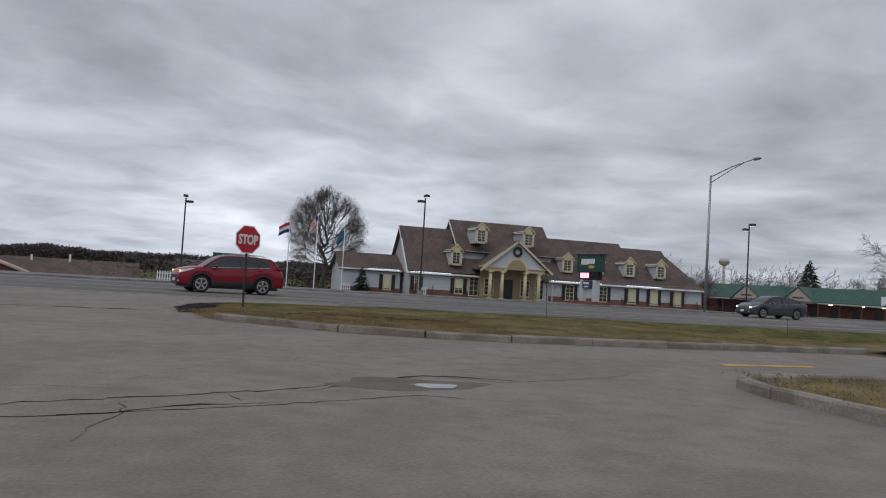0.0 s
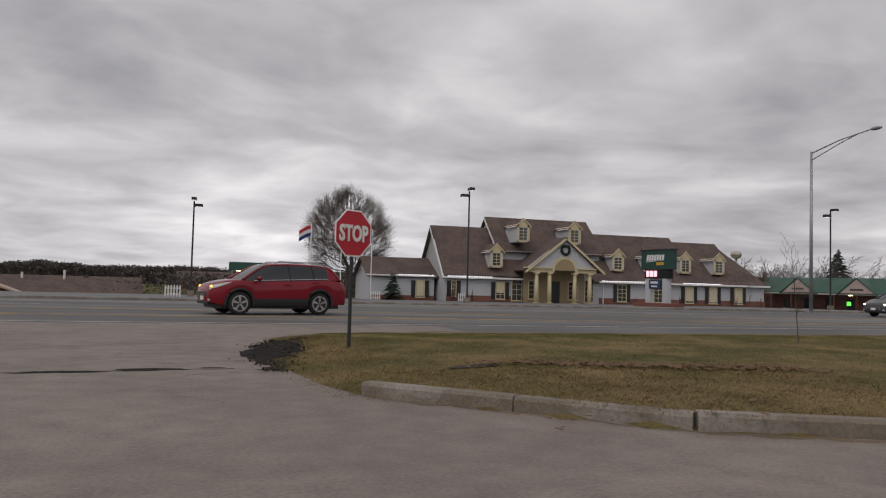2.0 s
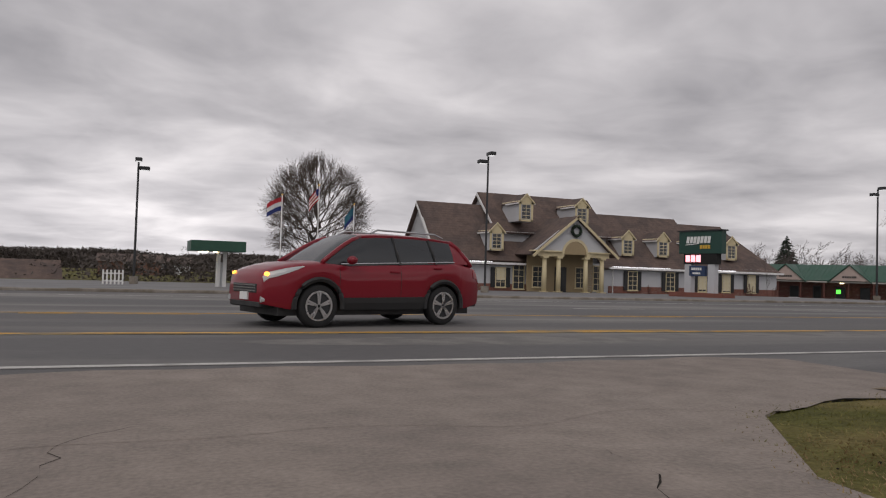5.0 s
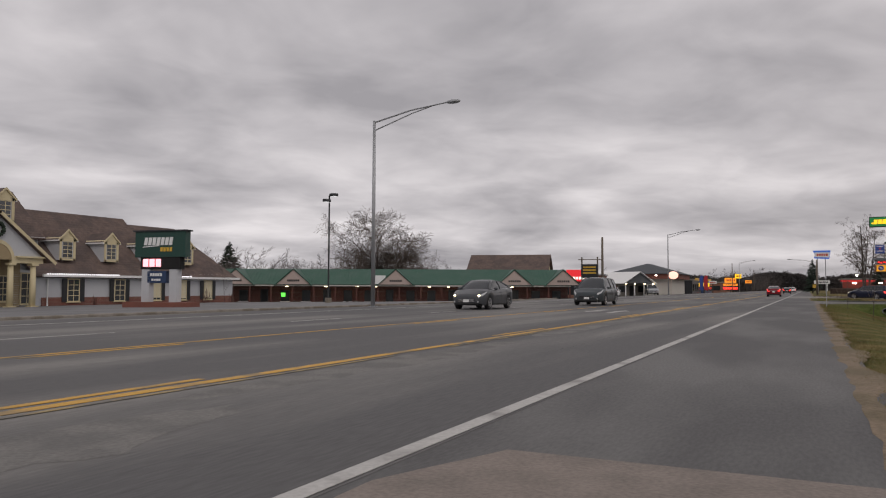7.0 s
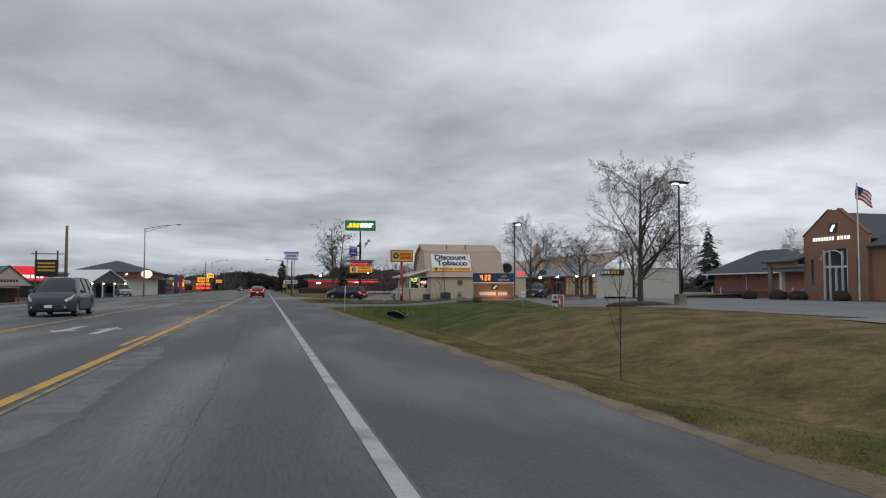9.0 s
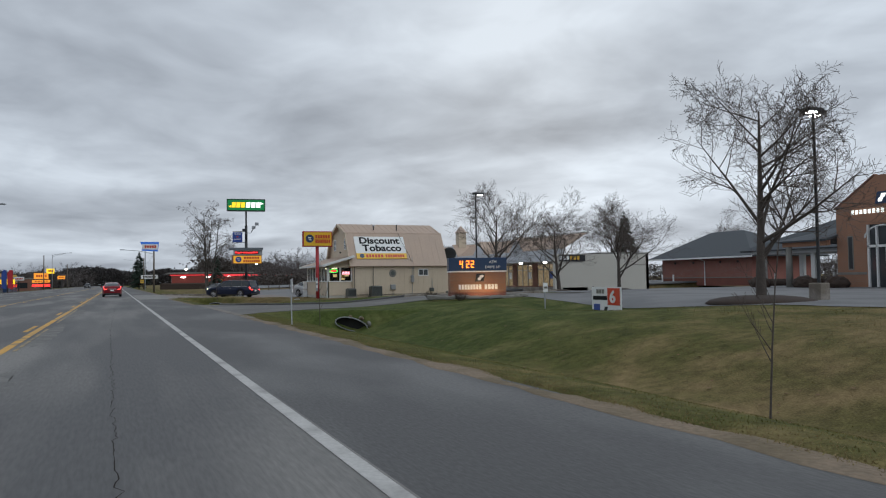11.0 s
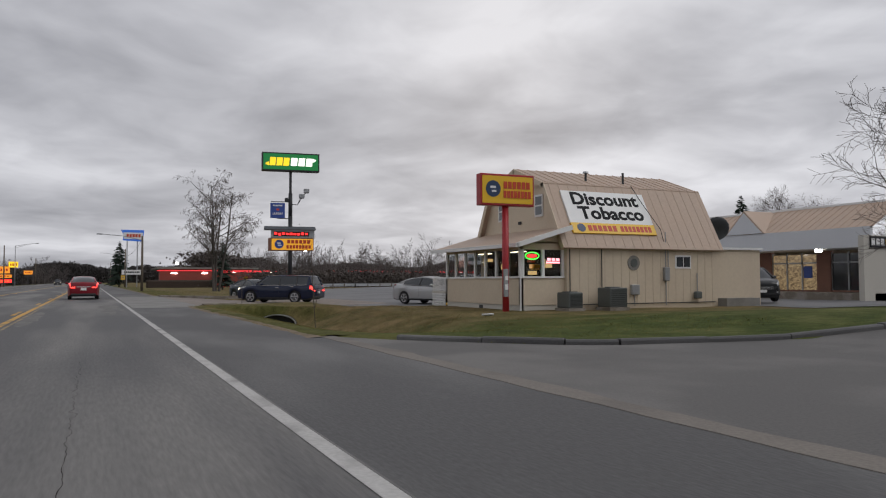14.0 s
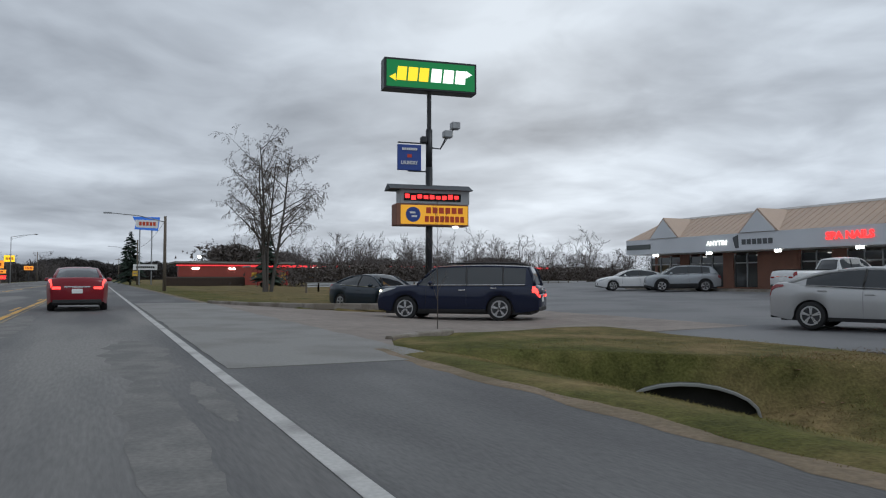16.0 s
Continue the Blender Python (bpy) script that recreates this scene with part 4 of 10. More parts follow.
    part("pane", B((28.2, 28.6, Y - 0.09, Y - 0.075, g + 0.5, 1.6), (28.7, 29.1, Y - 0.09, Y - 0.075, g + 0.5, 1.6)), window_glass, d)
    for x in (26.5, 30.6):
        house_window(r, x, Y - 0.02, 0.1, 1.7, 0.9, shutters=False)
    house_window(r, 25.0, Y + 0.5, -0.1, 1.9, 0.9, shutters=False)
    house_window(r, 32.3, Y - 0.02, -0.1, 1.9, 0.8, shutters=False)
    turns = [2 * math.pi * i / 48 for i in range(49)]
    w = tube([(28.67 + 0.4 * math.cos(q), py - 0.08, 4.65 + 0.4 * math.sin(q)) for q in turns], [0.125 + 0.035 * math.sin(7 * q) * math.cos(12 * q) for q in turns], 8)
    tagged(part("wreath", w, needles), "dark evergreen wreath hung on the portico gable", "wreath")
    return r


# tan darkened to stand for shade inside the portico
shop_arch = M("shaded_tan", (0.34, 0.26, 0.15), 0.7, var=0.1)
white_bank()


# ---- poles and lamps ----
def twin_lamp(x, y, z0, h, side, group="car park lamps"):
    """A post with one head towards the road and a lower one to the side."""
    r = thing("parking_lamp", "dark bronze car park lamp post with two shoebox heads", "street lamp", pose(x, y, z0), group)
    part("pole", tube([(0, 0, 0.5), (0, 0, h)], [0.075, 0.06], 8), dark_metal, r)
    part("base", tube([(0, 0, -0.3), (0, 0, 0.5)], [0.25, 0.25], 12), concrete, r, "round concrete footing")
    hd = part("lamp_head", B((-0.2, 0.2, -0.72, -0.1, h - 0.02, h + 0.2), bevel=0.03), dark_metal, r)
    part("lens", B((-0.15, 0.15, -0.65, -0.2, h - 0.04, h - 0.02)), lamp_dim, hd)
    part("bracket", B((-0.05, 0.05, -0.1, 0.05, h - 0.02, h + 0.06)), dark_metal, r)
    hd = part("lamp_head", B((0.06 if side > 0 else -0.66, 0.66 if side > 0 else -0.06, -0.2, 0.2, h - 0.48, h - 0.26), bevel=0.03), dark_metal, r)
    part("lens", B((side * 0.36 - 0.22, side * 0.36 + 0.22, -0.15, 0.15, h - 0.5, h - 0.48)), lamp_dim, hd)
    return r


lamp_dim = glow("dim_lens", (0.9, 0.95, 1.0), 0.7)
twin_lamp(15.85, 33.5, -0.25, 8.5, -1)
twin_lamp(47.15, 31.05, -0.25, 8.4, -1)
twin_lamp(-4.0, 41.5, -0.3, 7.5, 1)


def highway_lamp(x, y, z0, h, arm, side):
    """Steel lamp post with a truss arm reaching over the road (towards side * y)."""
    r = thing("street_lamp", "tall galvanised highway lamp with a truss arm", "street lamp", pose(x, y, z0), "highway lamps")
    part("pole", tube([(0, 0, 0), (0, 0, h)], [0.12, 0.075], 10), galvanised, r, smooth=True)
    part("base", B((-0.2, 0.2, -0.2, 0.2, -0.1, 0.06)), galvanised, r)
    part("arm", tube([(0, 0, h - 0.1), (0.1, side * arm * 0.5, h + 0.38), (0.18, side * arm, h + 0.62)], [0.045, 0.04, 0.035], 6), galvanised, r)
    part("arm", tube([(0, 0, h - 0.55), (0.1, side * arm * 0.5, h + 0.18), (0.15, side * arm * 0.78, h + 0.5)], [0.035, 0.03, 0.03], 6), galvanised, r)
    bm = bmesh.new()
    bmesh.ops.create_uvsphere(bm, u_segments=12, v_segments=8, radius=1, matrix=Matrix.Translation((0.2, side * (arm + 0.3), h + 0.62)) @ Matrix.Diagonal((0.17, 0.42, 0.11, 1)))
    part("lamp_head", bm, galvanised, r, smooth=True)
    return r


highway_lamp(33.8, 18.9, 0.0, 10.2, 4.4, -1)
highway_lamp(120.5, 17.4, 0.0, 9.6, 4.2, -1)
highway_lamp(260, 17.6, 0.0, 9.6, 4.2, -1)


def pole_light(x, y, z0, h, head=((0.35, 0),), material=None):
    r = thing("lot_lamp", "slim dark lamp post with a lit head", "street lamp", pose(x, y, z0), "lit car park lamps")
    part("pole", tube([(0, 0, 0.55), (0, 0, h)], [0.06, 0.05], 8), dark_metal, r)
    part("base", B((-0.25, 0.25, -0.25, 0.25, -0.3, 0.55), bevel=0.03), concrete, r, "square concrete footing")
    for hx, hy in head:
        hd = part("lamp_head", B((min(0, hx) - 0.12, max(0, hx) + 0.12, min(0, hy) - 0.15, max(0, hy) + 0.15, h - 0.04, h + 0.1), bevel=0.02), dark_metal, r)
        part("lens", B((hx * 0.8 - 0.14, hx * 0.8 + 0.14, hy * 0.8 - 0.14, hy * 0.8 + 0.14, h - 0.08, h - 0.04)), lamp_white, hd)
    return r


pole_light(46.0, -21.3, 0.42, 6.65, ((-0.25, 0.42), (0.25, -0.42)))
pole_light(72.0, -20.6, 0.1, 6.9, ((0.1, -0.45),))


# ---- stop sign ----
def stop_sign(x, y, z0):
    # turned towards cars that leave by the drive
    r = thing("stop_sign", "red octagonal stop sign with white border on a steel post", "road sign", pose(x, y, z0, 0, 0, 30))
    part("post", B((-0.022, 0.022, 0.0, 0.04, -0.4, 2.2)), dark_metal, r)

    def octo(rad):
        return [(rad / math.cos(math.pi / 8) * math.cos(math.pi / 8 + math.pi * i / 4), 1.84 + rad / math.cos(math.pi / 8) * math.sin(math.pi / 8 + math.pi * i / 4)) for i in range(8)]
    plate = part("plate", prism(octo(0.38), "y", -0.012, -0.002), white_sign, r, "white-edged octagonal plate")
    part("face", prism(octo(0.357), "y", -0.016, -0.012), stop_red, plate)
    words("lettering", "STOP", 0.36, white_sign, plate, pose(0, -0.018, 1.84), 0.60, bold=0.012)
    return r


stop_sign(-0.05, -7.5, 0.05)


# ---- gambrel-roofed tobacco shop ----
def tobacco_shop():
    r = thing("shop_building", "tan barn-shaped shop with gambrel metal roof and glazed porch", "building")
    x0, x1, y0, y1 = 81.95, 88.9, -15.0, -22.6
    part("wall", B((x0, x1, y1, y0, -0.3, 2.5)), tan_siding, r)
    # vertical battens on the long side
    for i in range(19):
        y = y0 - 0.2 - i * 0.4
        part("batten", B((x0 - 0.012, x0, y - 0.02, y + 0.02, 0.1, 2.4)), tan_siding, r)
    xm = (x0 + x1) / 2
    gam = [(x0, 2.5), (x0 + 1.25, 4.98), (xm, 5.75), (x1 - 1.25, 4.98), (x1, 2.5)]
    part("gable", prism(gam, "y", y0 - 0.15, y0), tan_siding, r)
    part("gable", prism(gam, "y", y1, y1 + 0.15), tan_siding, r)
    lo, hi = y1 - 0.25, y0 + 0.25
    roof = [((x0 - 0.22, 2.38), (x0 + 1.2, 5.05)), ((x0 + 1.15, 5.0), (xm, 5.86)), ((xm, 5.86), (x1 - 1.15, 5.0)), ((x1 - 1.2, 5.05), (x1 + 0.22, 2.38))]
    for a, b in roof:
        q = part("roof", slab([(a[0], lo, a[1]), (b[0], lo, b[1]), (b[0], hi, b[1]), (a[0], hi, a[1])], 0.08), tan_roof, r, "tan ribbed metal roof")
        for k in range(18):
            y = lo + 0.2 + k * (hi - lo - 0.4) / 17
            part("rib", slab([(a[0], y - 0.015, a[1] + 0.025), (b[0], y - 0.015, b[1] + 0.025), (b[0], y + 0.015, b[1] + 0.025), (a[0], y + 0.015, a[1] + 0.025)], 0.03), tan_roof, q)
    for a, b in roof:
        part("rake_board", slab([(a[0], hi, a[1] + 0.01), (b[0], hi, b[1] + 0.01), (b[0], hi + 0.04, b[1] + 0.01), (a[0], hi + 0.04, a[1] + 0.01)], 0.2), tan_siding, r)
    # upstairs windows on the gable
    for x in (83.85, 86.85):
        w = part("window", B((x - 0.3, x + 0.3, y0, y0 + 0.05, 3.72, 4.62)), white_trim, r, "white sash window")
        part("pane", B((x - 0.23, x + 0.23, y0 + 0.03, y0 + 0.06, 3.8, 4.14), (x - 0.23, x + 0.23, y0 + 0.03, y0 + 0.06, 4.2, 4.54)), window_glass, w)
    part("vent", B((85.25, 85.45, y0, y0 + 0.06, 3.5, 3.62)), plastic_black, r)
    # porch
    py, px0, px1 = -13.05, 82.15, 88.6
    p = part("porch_wall", B((px0, px1, py - 0.12, py, 0.2, 1.22), (px0, px0 + 0.12, y0, py, 0.2, 1.22), (px1 - 0.12, px1, y0, py, 0.2, 1.22)), tan_siding, r)
    part("porch_skirt", B((px0 + 0.03, px1 - 0.03, py - 0.14, py - 0.04, -0.4, 0.2), (px0 + 0.03, px0 + 0.13, y0, py - 0.05, -0.4, 0.2)), offwhite_wall, p, "pale skirting")
    part("vent", B((85.2, 85.5, py - 0.06, py - 0.02, 0.0, 0.14)), plastic_black, p)
    part("sill", B((px0 - 0.04, px1 + 0.04, py - 0.1, py + 0.05, 1.22, 1.29), (px0 - 0.05, px0 + 0.1, y0, py, 1.22, 1.29)), white_trim, p)
    part("head", B((px0, px1, py - 0.12, py, 2.3, 2.6), (px0, px0 + 0.12, y0, py, 2.3, 2.6)), tan_siding, p)
    xsn = np.linspace(px0 + 0.06, px1 - 0.06, 8)
    for x in xsn:
        part("mullion", B((x - 0.06, x + 0.06, py - 0.1, py + 0.015, 1.29, 2.3)), white_trim, p)
    for a, b in zip(xsn, xsn[1:]):
        part("pane", B((a + 0.06, b - 0.06, py - 0.07, py - 0.05, 1.29, 2.3)), clear_glass, p)
    for y in (-13.15, -14.05, -14.95):
        part("mullion", B((px0 - 0.015, px0 + 0.1, y - 0.06, y + 0.06, 1.29, 2.3)), white_trim, p)
    for a, b in ((-14.05, -13.15), (-14.95, -14.05)):
        part("pane", B((px0 + 0.04, px0 + 0.06, a + 0.06, b - 0.06, 1.29, 2.3)), clear_glass, p)
    # behind the glass: a near-black backing put in for the dim room
    part("back_wall", B((px0 + 0.2, px1 - 0.2, y0 + 0.02, y0 + 0.06, 0.2, 2.6)), dark_inside, p)
    rnd = random.Random(4)
    # shelf goods; some are given emission to look lamplit
    for i in range(11):
        x = rnd.uniform(px0 + 0.6, px1 - 0.7)
        z = rnd.uniform(1.3, 1.9)
        part("display", B((x, x + rnd.uniform(0.15, 0.4), y0 + 0.08, y0 + 0.35, z, z + rnd.uniform(0.12, 0.35))), rnd.choice([goods_glow, yellow_sign, letter_red, white_sign, dark_inside, dark_inside, blue_sign]), p)
    part("ceiling_lamp", B((83.6, 84.6, -14.2, -14.05, 2.27, 2.3), (86.4, 87.4, -14.2, -14.05, 2.27, 2.3)), lamp_warm, p)
    part("porch_roof", slab([(px0 - 0.55, py + 0.45, 2.5), (px1 + 0.5, py + 0.45, 2.5), (px1 + 0.5, y0 - 0.02, 3.2), (px0 - 0.55, y0 - 0.02, 3.2)], 0.1), tan_roof, p, "tan porch roof")
    part("gutter", B((px0 - 0.58, px1 + 0.53, py + 0.42, py + 0.54, 2.36, 2.5)), white_trim, p)
    part("porch_gable", prism([(py + 0.2, 2.55), (y0, 2.55), (y0, 3.1)], "x", px0, px0 + 0.08), tan_siding, p)
    part("porch_rake", slab([(px0 - 0.58, py + 0.5, 2.52), (px0 - 0.58, y0, 3.23), (px0 - 0.52, y0, 3.23), (px0 - 0.52, py + 0.5, 2.52)], 0.18), white_trim, p)
    part("downpipe", tube([(px0 - 0.05, py + 0.03, 0.0), (px0 - 0.05, py + 0.03, 2.3), (px0 - 0.3, py + 0.4, 2.42)], [0.035] * 3, 6), white_trim, p)
    # neon signs in the end windows
    ring = [(-13.55 + 0.3 * math.cos(a), 2.06 + 0.13 * math.sin(a)) for a in np.linspace(0, 2 * math.pi, 25)]
    part("neon_sign", tube([(px0 - 0.03, y, z) for y, z in ring], [0.022] * 25, 6), neon_green, p, "green neon ring")
    part("neon_panel", prism([(-13.55 + 0.22 * math.cos(a), 2.06 + 0.07 * math.sin(a)) for a in np.linspace(0, 2 * math.pi, 17)[:-1]], "x", px0 - 0.03, px0 - 0.02), led_red, p)
    nb = part("neon_board", B((px0 - 0.03, px0 - 0.01, -14.8, -14.15, 1.76, 2.0)), dark_inside, p, "lit pink sign in bars")
    part("neon_bar", B(*[(px0 - 0.04, px0 - 0.03, -14.77 + 0.2 * i, -14.62 + 0.2 * i, 1.88, 1.98) for i in range(3)], (px0 - 0.04, px0 - 0.03, -14.78, -14.17, 1.78, 1.85)), led_pink, nb)
    # banner on the steep roof pitch, lettered
    e = math.degrees(math.atan2(1.42, 2.67))
    face = Matrix.Translation((x0 + 0.49, -17.4, 3.76)) @ Euler((0, 0, radians(-90))).to_matrix().to_4x4() @ Euler((-radians(e), 0, 0)).to_matrix().to_4x4()
    s = thing("shop_banner", "large white roof sign lettered Discount Tobacco over a yellow strip", "sign", face)
    part("panel", B((-2.05, 2.05, -0.05, 0.02, -0.45, 1.06)), white_sign, s)
    part("yellow_strip", B((-2.05, 2.05, -0.055, 0.02, -0.92, -0.45)), yellow_sign, s)
    words("lettering", "Discount", 0.80, letter_black, s, pose(0, -0.045, 0.70), 3.3, bold=0.026)
    words("lettering", "Tobacco", 0.80, letter_black, s, pose(0.1, -0.045, 0.03), 3.2, bold=0.026)
    part("emblem", prism([(-1.62 + 0.19 * math.cos(a), -0.68 + 0.19 * math.sin(a)) for a in np.linspace(0, 2 * math.pi, 17)[:-1]], "y", -0.062, -0.05), navy_sign, s)
    for i in range(6):
        part("bar", B((-1.3 + 0.24 * i, -1.12 + 0.24 * i, -0.062, -0.05, -0.82, -0.56)), letter_red, s)
    for i in range(8):
        part("bar", B((0.28 + 0.2 * i, 0.43 + 0.2 * i, -0.062, -0.05, -0.82, -0.56)), letter_red, s)
    # wall fittings of the long side
    for y, w, h in ((-14.6, 0.62, 0.64), (-16.55, 0.82, 0.80)):
        c = thing("air_conditioner", "dark grey-green outdoor air conditioner on a pad", "air conditioner", pose(x0 - 0.75, y, 0.05), "outdoor air conditioners")
        part("cabinet", B((-0.4, 0.4, -w / 2, w / 2, 0.06, h), bevel=0.03), hvac_grey, c)
        part("pad", B((-0.45, 0.45, -w / 2 - 0.05, w / 2 + 0.05, -0.12, 0.06)), concrete, c)
        part("grille", B(*[(-0.415, -0.4, -w / 2 + 0.05, w / 2 - 0.05, zz, zz + 0.02) for zz in np.linspace(0.14, h - 0.1, 9)]), dark_metal, c)
        part("fan_cover", tube([(0, 0, h), (0, 0, h + 0.03)], [0.3, 0.28], 14), dark_metal, c)
    part("emblem_plaque", tube([(x0 - 0.03, -18.2, 1.82), (x0, -18.2, 1.82)], [0.3, 0.3], 20), stone_grey, r, "round grey wall plaque")
    part("emblem_ring", tube([(x0 - 0.045, -18.2, 1.82), (x0 - 0.02, -18.2, 1.82)], [0.17, 0.17], 16), hvac_grey, r)
    part("meter_box", B((x0 - 0.14, x0, -18.4, -18.0, 0.55, 0.95), bevel=0.02), galvanised, r)
    part("panel_box", B((x0 - 0.16, x0, -19.95, -19.7, 1.1, 1.65), bevel=0.02), galvanised, r)
    part("gas_meter", B((x0 - 0.25, x0 - 0.05, -21.6, -21.25, 0.35, 0.65), bevel=0.04), hvac_grey, r)
    for y, za, zb in ((-15.1, 0.6, 2.35), (-16.6, 0.7, 2.35), (-18.2, 0.1, 0.55), (-19.82, 0.1, 3.1), (-19.95, 1.6, 2.5), (-21.5, 0.65, 1.4)):
        part("conduit", tube([(x0 - 0.05, y, za), (x0 - 0.05, y, zb)], [0.022, 0.022], 5), dark_metal if y > -17 else galvanised, r)
    part("cable", tube([(x0 - 0.05, -19.8, 2.45), (x0 - 0.02, -19.6, 3.2), (x0 + 0.62, -19.2, 4.3), (x0 + 1.2, -19.1, 5.1)], [0.015] * 4, 5), plastic_black, r)
    part("skirt_pipe", tube([(x0 - 0.05, -15.1, 0.2), (x0 - 0.05, -22.5, 0.2)], [0.02, 0.02], 5), dark_metal, r)
    w = part("side_window", B((x0 - 0.03, x0, -21.2, -20.35, 1.6, 2.15)), white_trim, r, "small white side window")
    part("pane", B((x0 - 0.045, x0 - 0.02, -20.75, -20.42, 1.67, 2.08), (x0 - 0.045, x0 - 0.02, -21.13, -20.8, 1.67, 2.08)), window_glass, w)
    for y, z, h in ((-19.25, 5.2, 0.55), (-17.3, 5.3, 0.35)):
        part("roof_vent", tube([(x0 + 1.9, y, z), (x0 + 1.9, y, z + h)], [0.05, 0.05], 8), dark_metal, r)
    part("vent_cap", tube([(x0 + 1.9, -17.3, 5.62), (x0 + 1.9, -17.3, 5.7)], [0.13, 0.1], 10), galvanised, r)
    # low rear wing with a dish on it
    part("rear_wing", B((x0, 88.0, -25.2, -22.6, -0.3, 2.42)), tan_siding, r)
    part("rear_roof", B((x0 - 0.1, 88.1, -25.3, -22.55, 2.42, 2.52)), white_trim, r)
    part("rear_step", B((x0 - 0.5, x0, -24.6, -22.7, -0.2, 0.35)), stone_grey, r)
    d = thing("satellite_dish", "round grey dish aerial on the flat rear roof", "satellite dish", pose(82.75, -23.5, 2.52))
    bm = bmesh.new()
    bmesh.ops.create_uvsphere(bm, u_segments=16, v_segments=8, radius=0.55, matrix=Matrix.Translation((-0.1, 0.1, 0.85)) @ Euler((radians(70), 0, radians(60))).to_matrix().to_4x4() @ Matrix.Diagonal((1, 1, 0.22, 1)))
    part("dish", bm, dark_metal, d, smooth=True)
    part("mast", tube([(0, 0, 0), (0, 0, 0.8)], [0.05, 0.05], 8), dark_metal, d)
    # entrance steps with white rails and lattice
    st = thing("porch_steps", "white railed entrance landing with lattice skirt", "steps", pose(89.3, -13.6, 0))
    part("landing", B((-0.68, 0.75, -0.7, 0.6, 0.55, 0.65)), offwhite_wall, st)
    part("lattice", B(*[(-0.68 + 0.12 * i, -0.64 + 0.12 * i, 0.57, 0.6, -0.1, 0.55) for i in range(12)], *[(-0.68, 0.75, 0.575, 0.605, zz, zz + 0.04) for zz in np.linspace(-0.08, 0.5, 6)]), white_trim, st, "white lattice")
    part("rail", B((-0.68, 0.75, 0.54, 0.6, 1.22, 1.28), (-0.68, 0.75, 0.55, 0.59, 0.72, 0.76)), white_trim, st)
    for i in range(12):
        part("baluster", B((-0.66 + 0.12 * i, -0.63 + 0.12 * i, 0.555, 0.585, 0.65, 1.24)), white_trim, st)
    return r


clear_glass = bpy.data.materials.new("clear_shop_glass")
clear_glass.use_nodes = True
_b = clear_glass.node_tree.nodes["Principled BSDF"]
_b.inputs["Base Color"].default_value = (0.55, 0.58, 0.58, 1)
_b.inputs["Roughness"].default_value = 0.02
_b.inputs["Transmission Weight"].default_value = 1.0
_b.inputs["IOR"].default_value = 1.2
tobacco_shop()


def bars(parent, m, x0, x1, z0, z1, n, gap=0.25, y=-0.02, shear=0.0, name="bar"):
    """A row of n upright blocks that stand for letters."""
    w = (x1 - x0) / n
    for i in range(n):
        a, b = x0 + w * i + w * gap / 2, x0 + w * (i + 1) - w * gap / 2
        part(name, prism([(a, z0), (b, z0), (b + shear, z1), (a + shear, z1)], "y", y - 0.015, y + 0.01), m, parent)


def red_pole_sign():
    r = thing("pole_sign", "yellow box sign in red frame on a thick red pole", "sign", pose(81.74, -12.2, 0.05, 0, 0, -92))
    part("pole", tube([(0, 0.05, -0.3), (0, 0.05, 3.8)], [0.125, 0.125], 14), red_paint, r, smooth=True)
    part("cabinet", B((-1.1, 1.1, -0.16, 0.2, 3.8, 4.95), bevel=0.02), red_paint, r, "red sign cabinet")
    part("face", B((-1.03, 1.03, -0.175, -0.15, 3.88, 4.87)), yellow_sign, r)
    part("emblem", prism([(-0.6 + 0.3 * math.cos(a), 4.4 + 0.3 * math.sin(a)) for a in np.linspace(0, 2 * math.pi, 21)[:-1]], "y", -0.185, -0.17), navy_sign, r, "dark blue round emblem")
    part("emblem_mark", B((-0.72, -0.5, -0.195, -0.18, 4.42, 4.5), (-0.66, -0.48, -0.195, -0.18, 4.28, 4.35)), white_sign, r)
    bars(r, letter_red, -0.2, 0.92, 4.42, 4.68, 6, y=-0.18)
    bars(r, letter_red, -0.2, 0.96, 4.08, 4.34, 8, y=-0.18)
    part("meter", B((-0.16, -0.02, -0.2, -0.08, 0.5, 1.5)), galvanised, r)
    part("sticker", B((-0.15, -0.03, -0.205, -0.2, 0.75, 0.95), (-0.15, -0.03, -0.205, -0.2, 1.1, 1.25)), white_sign, r)


red_pole_sign()


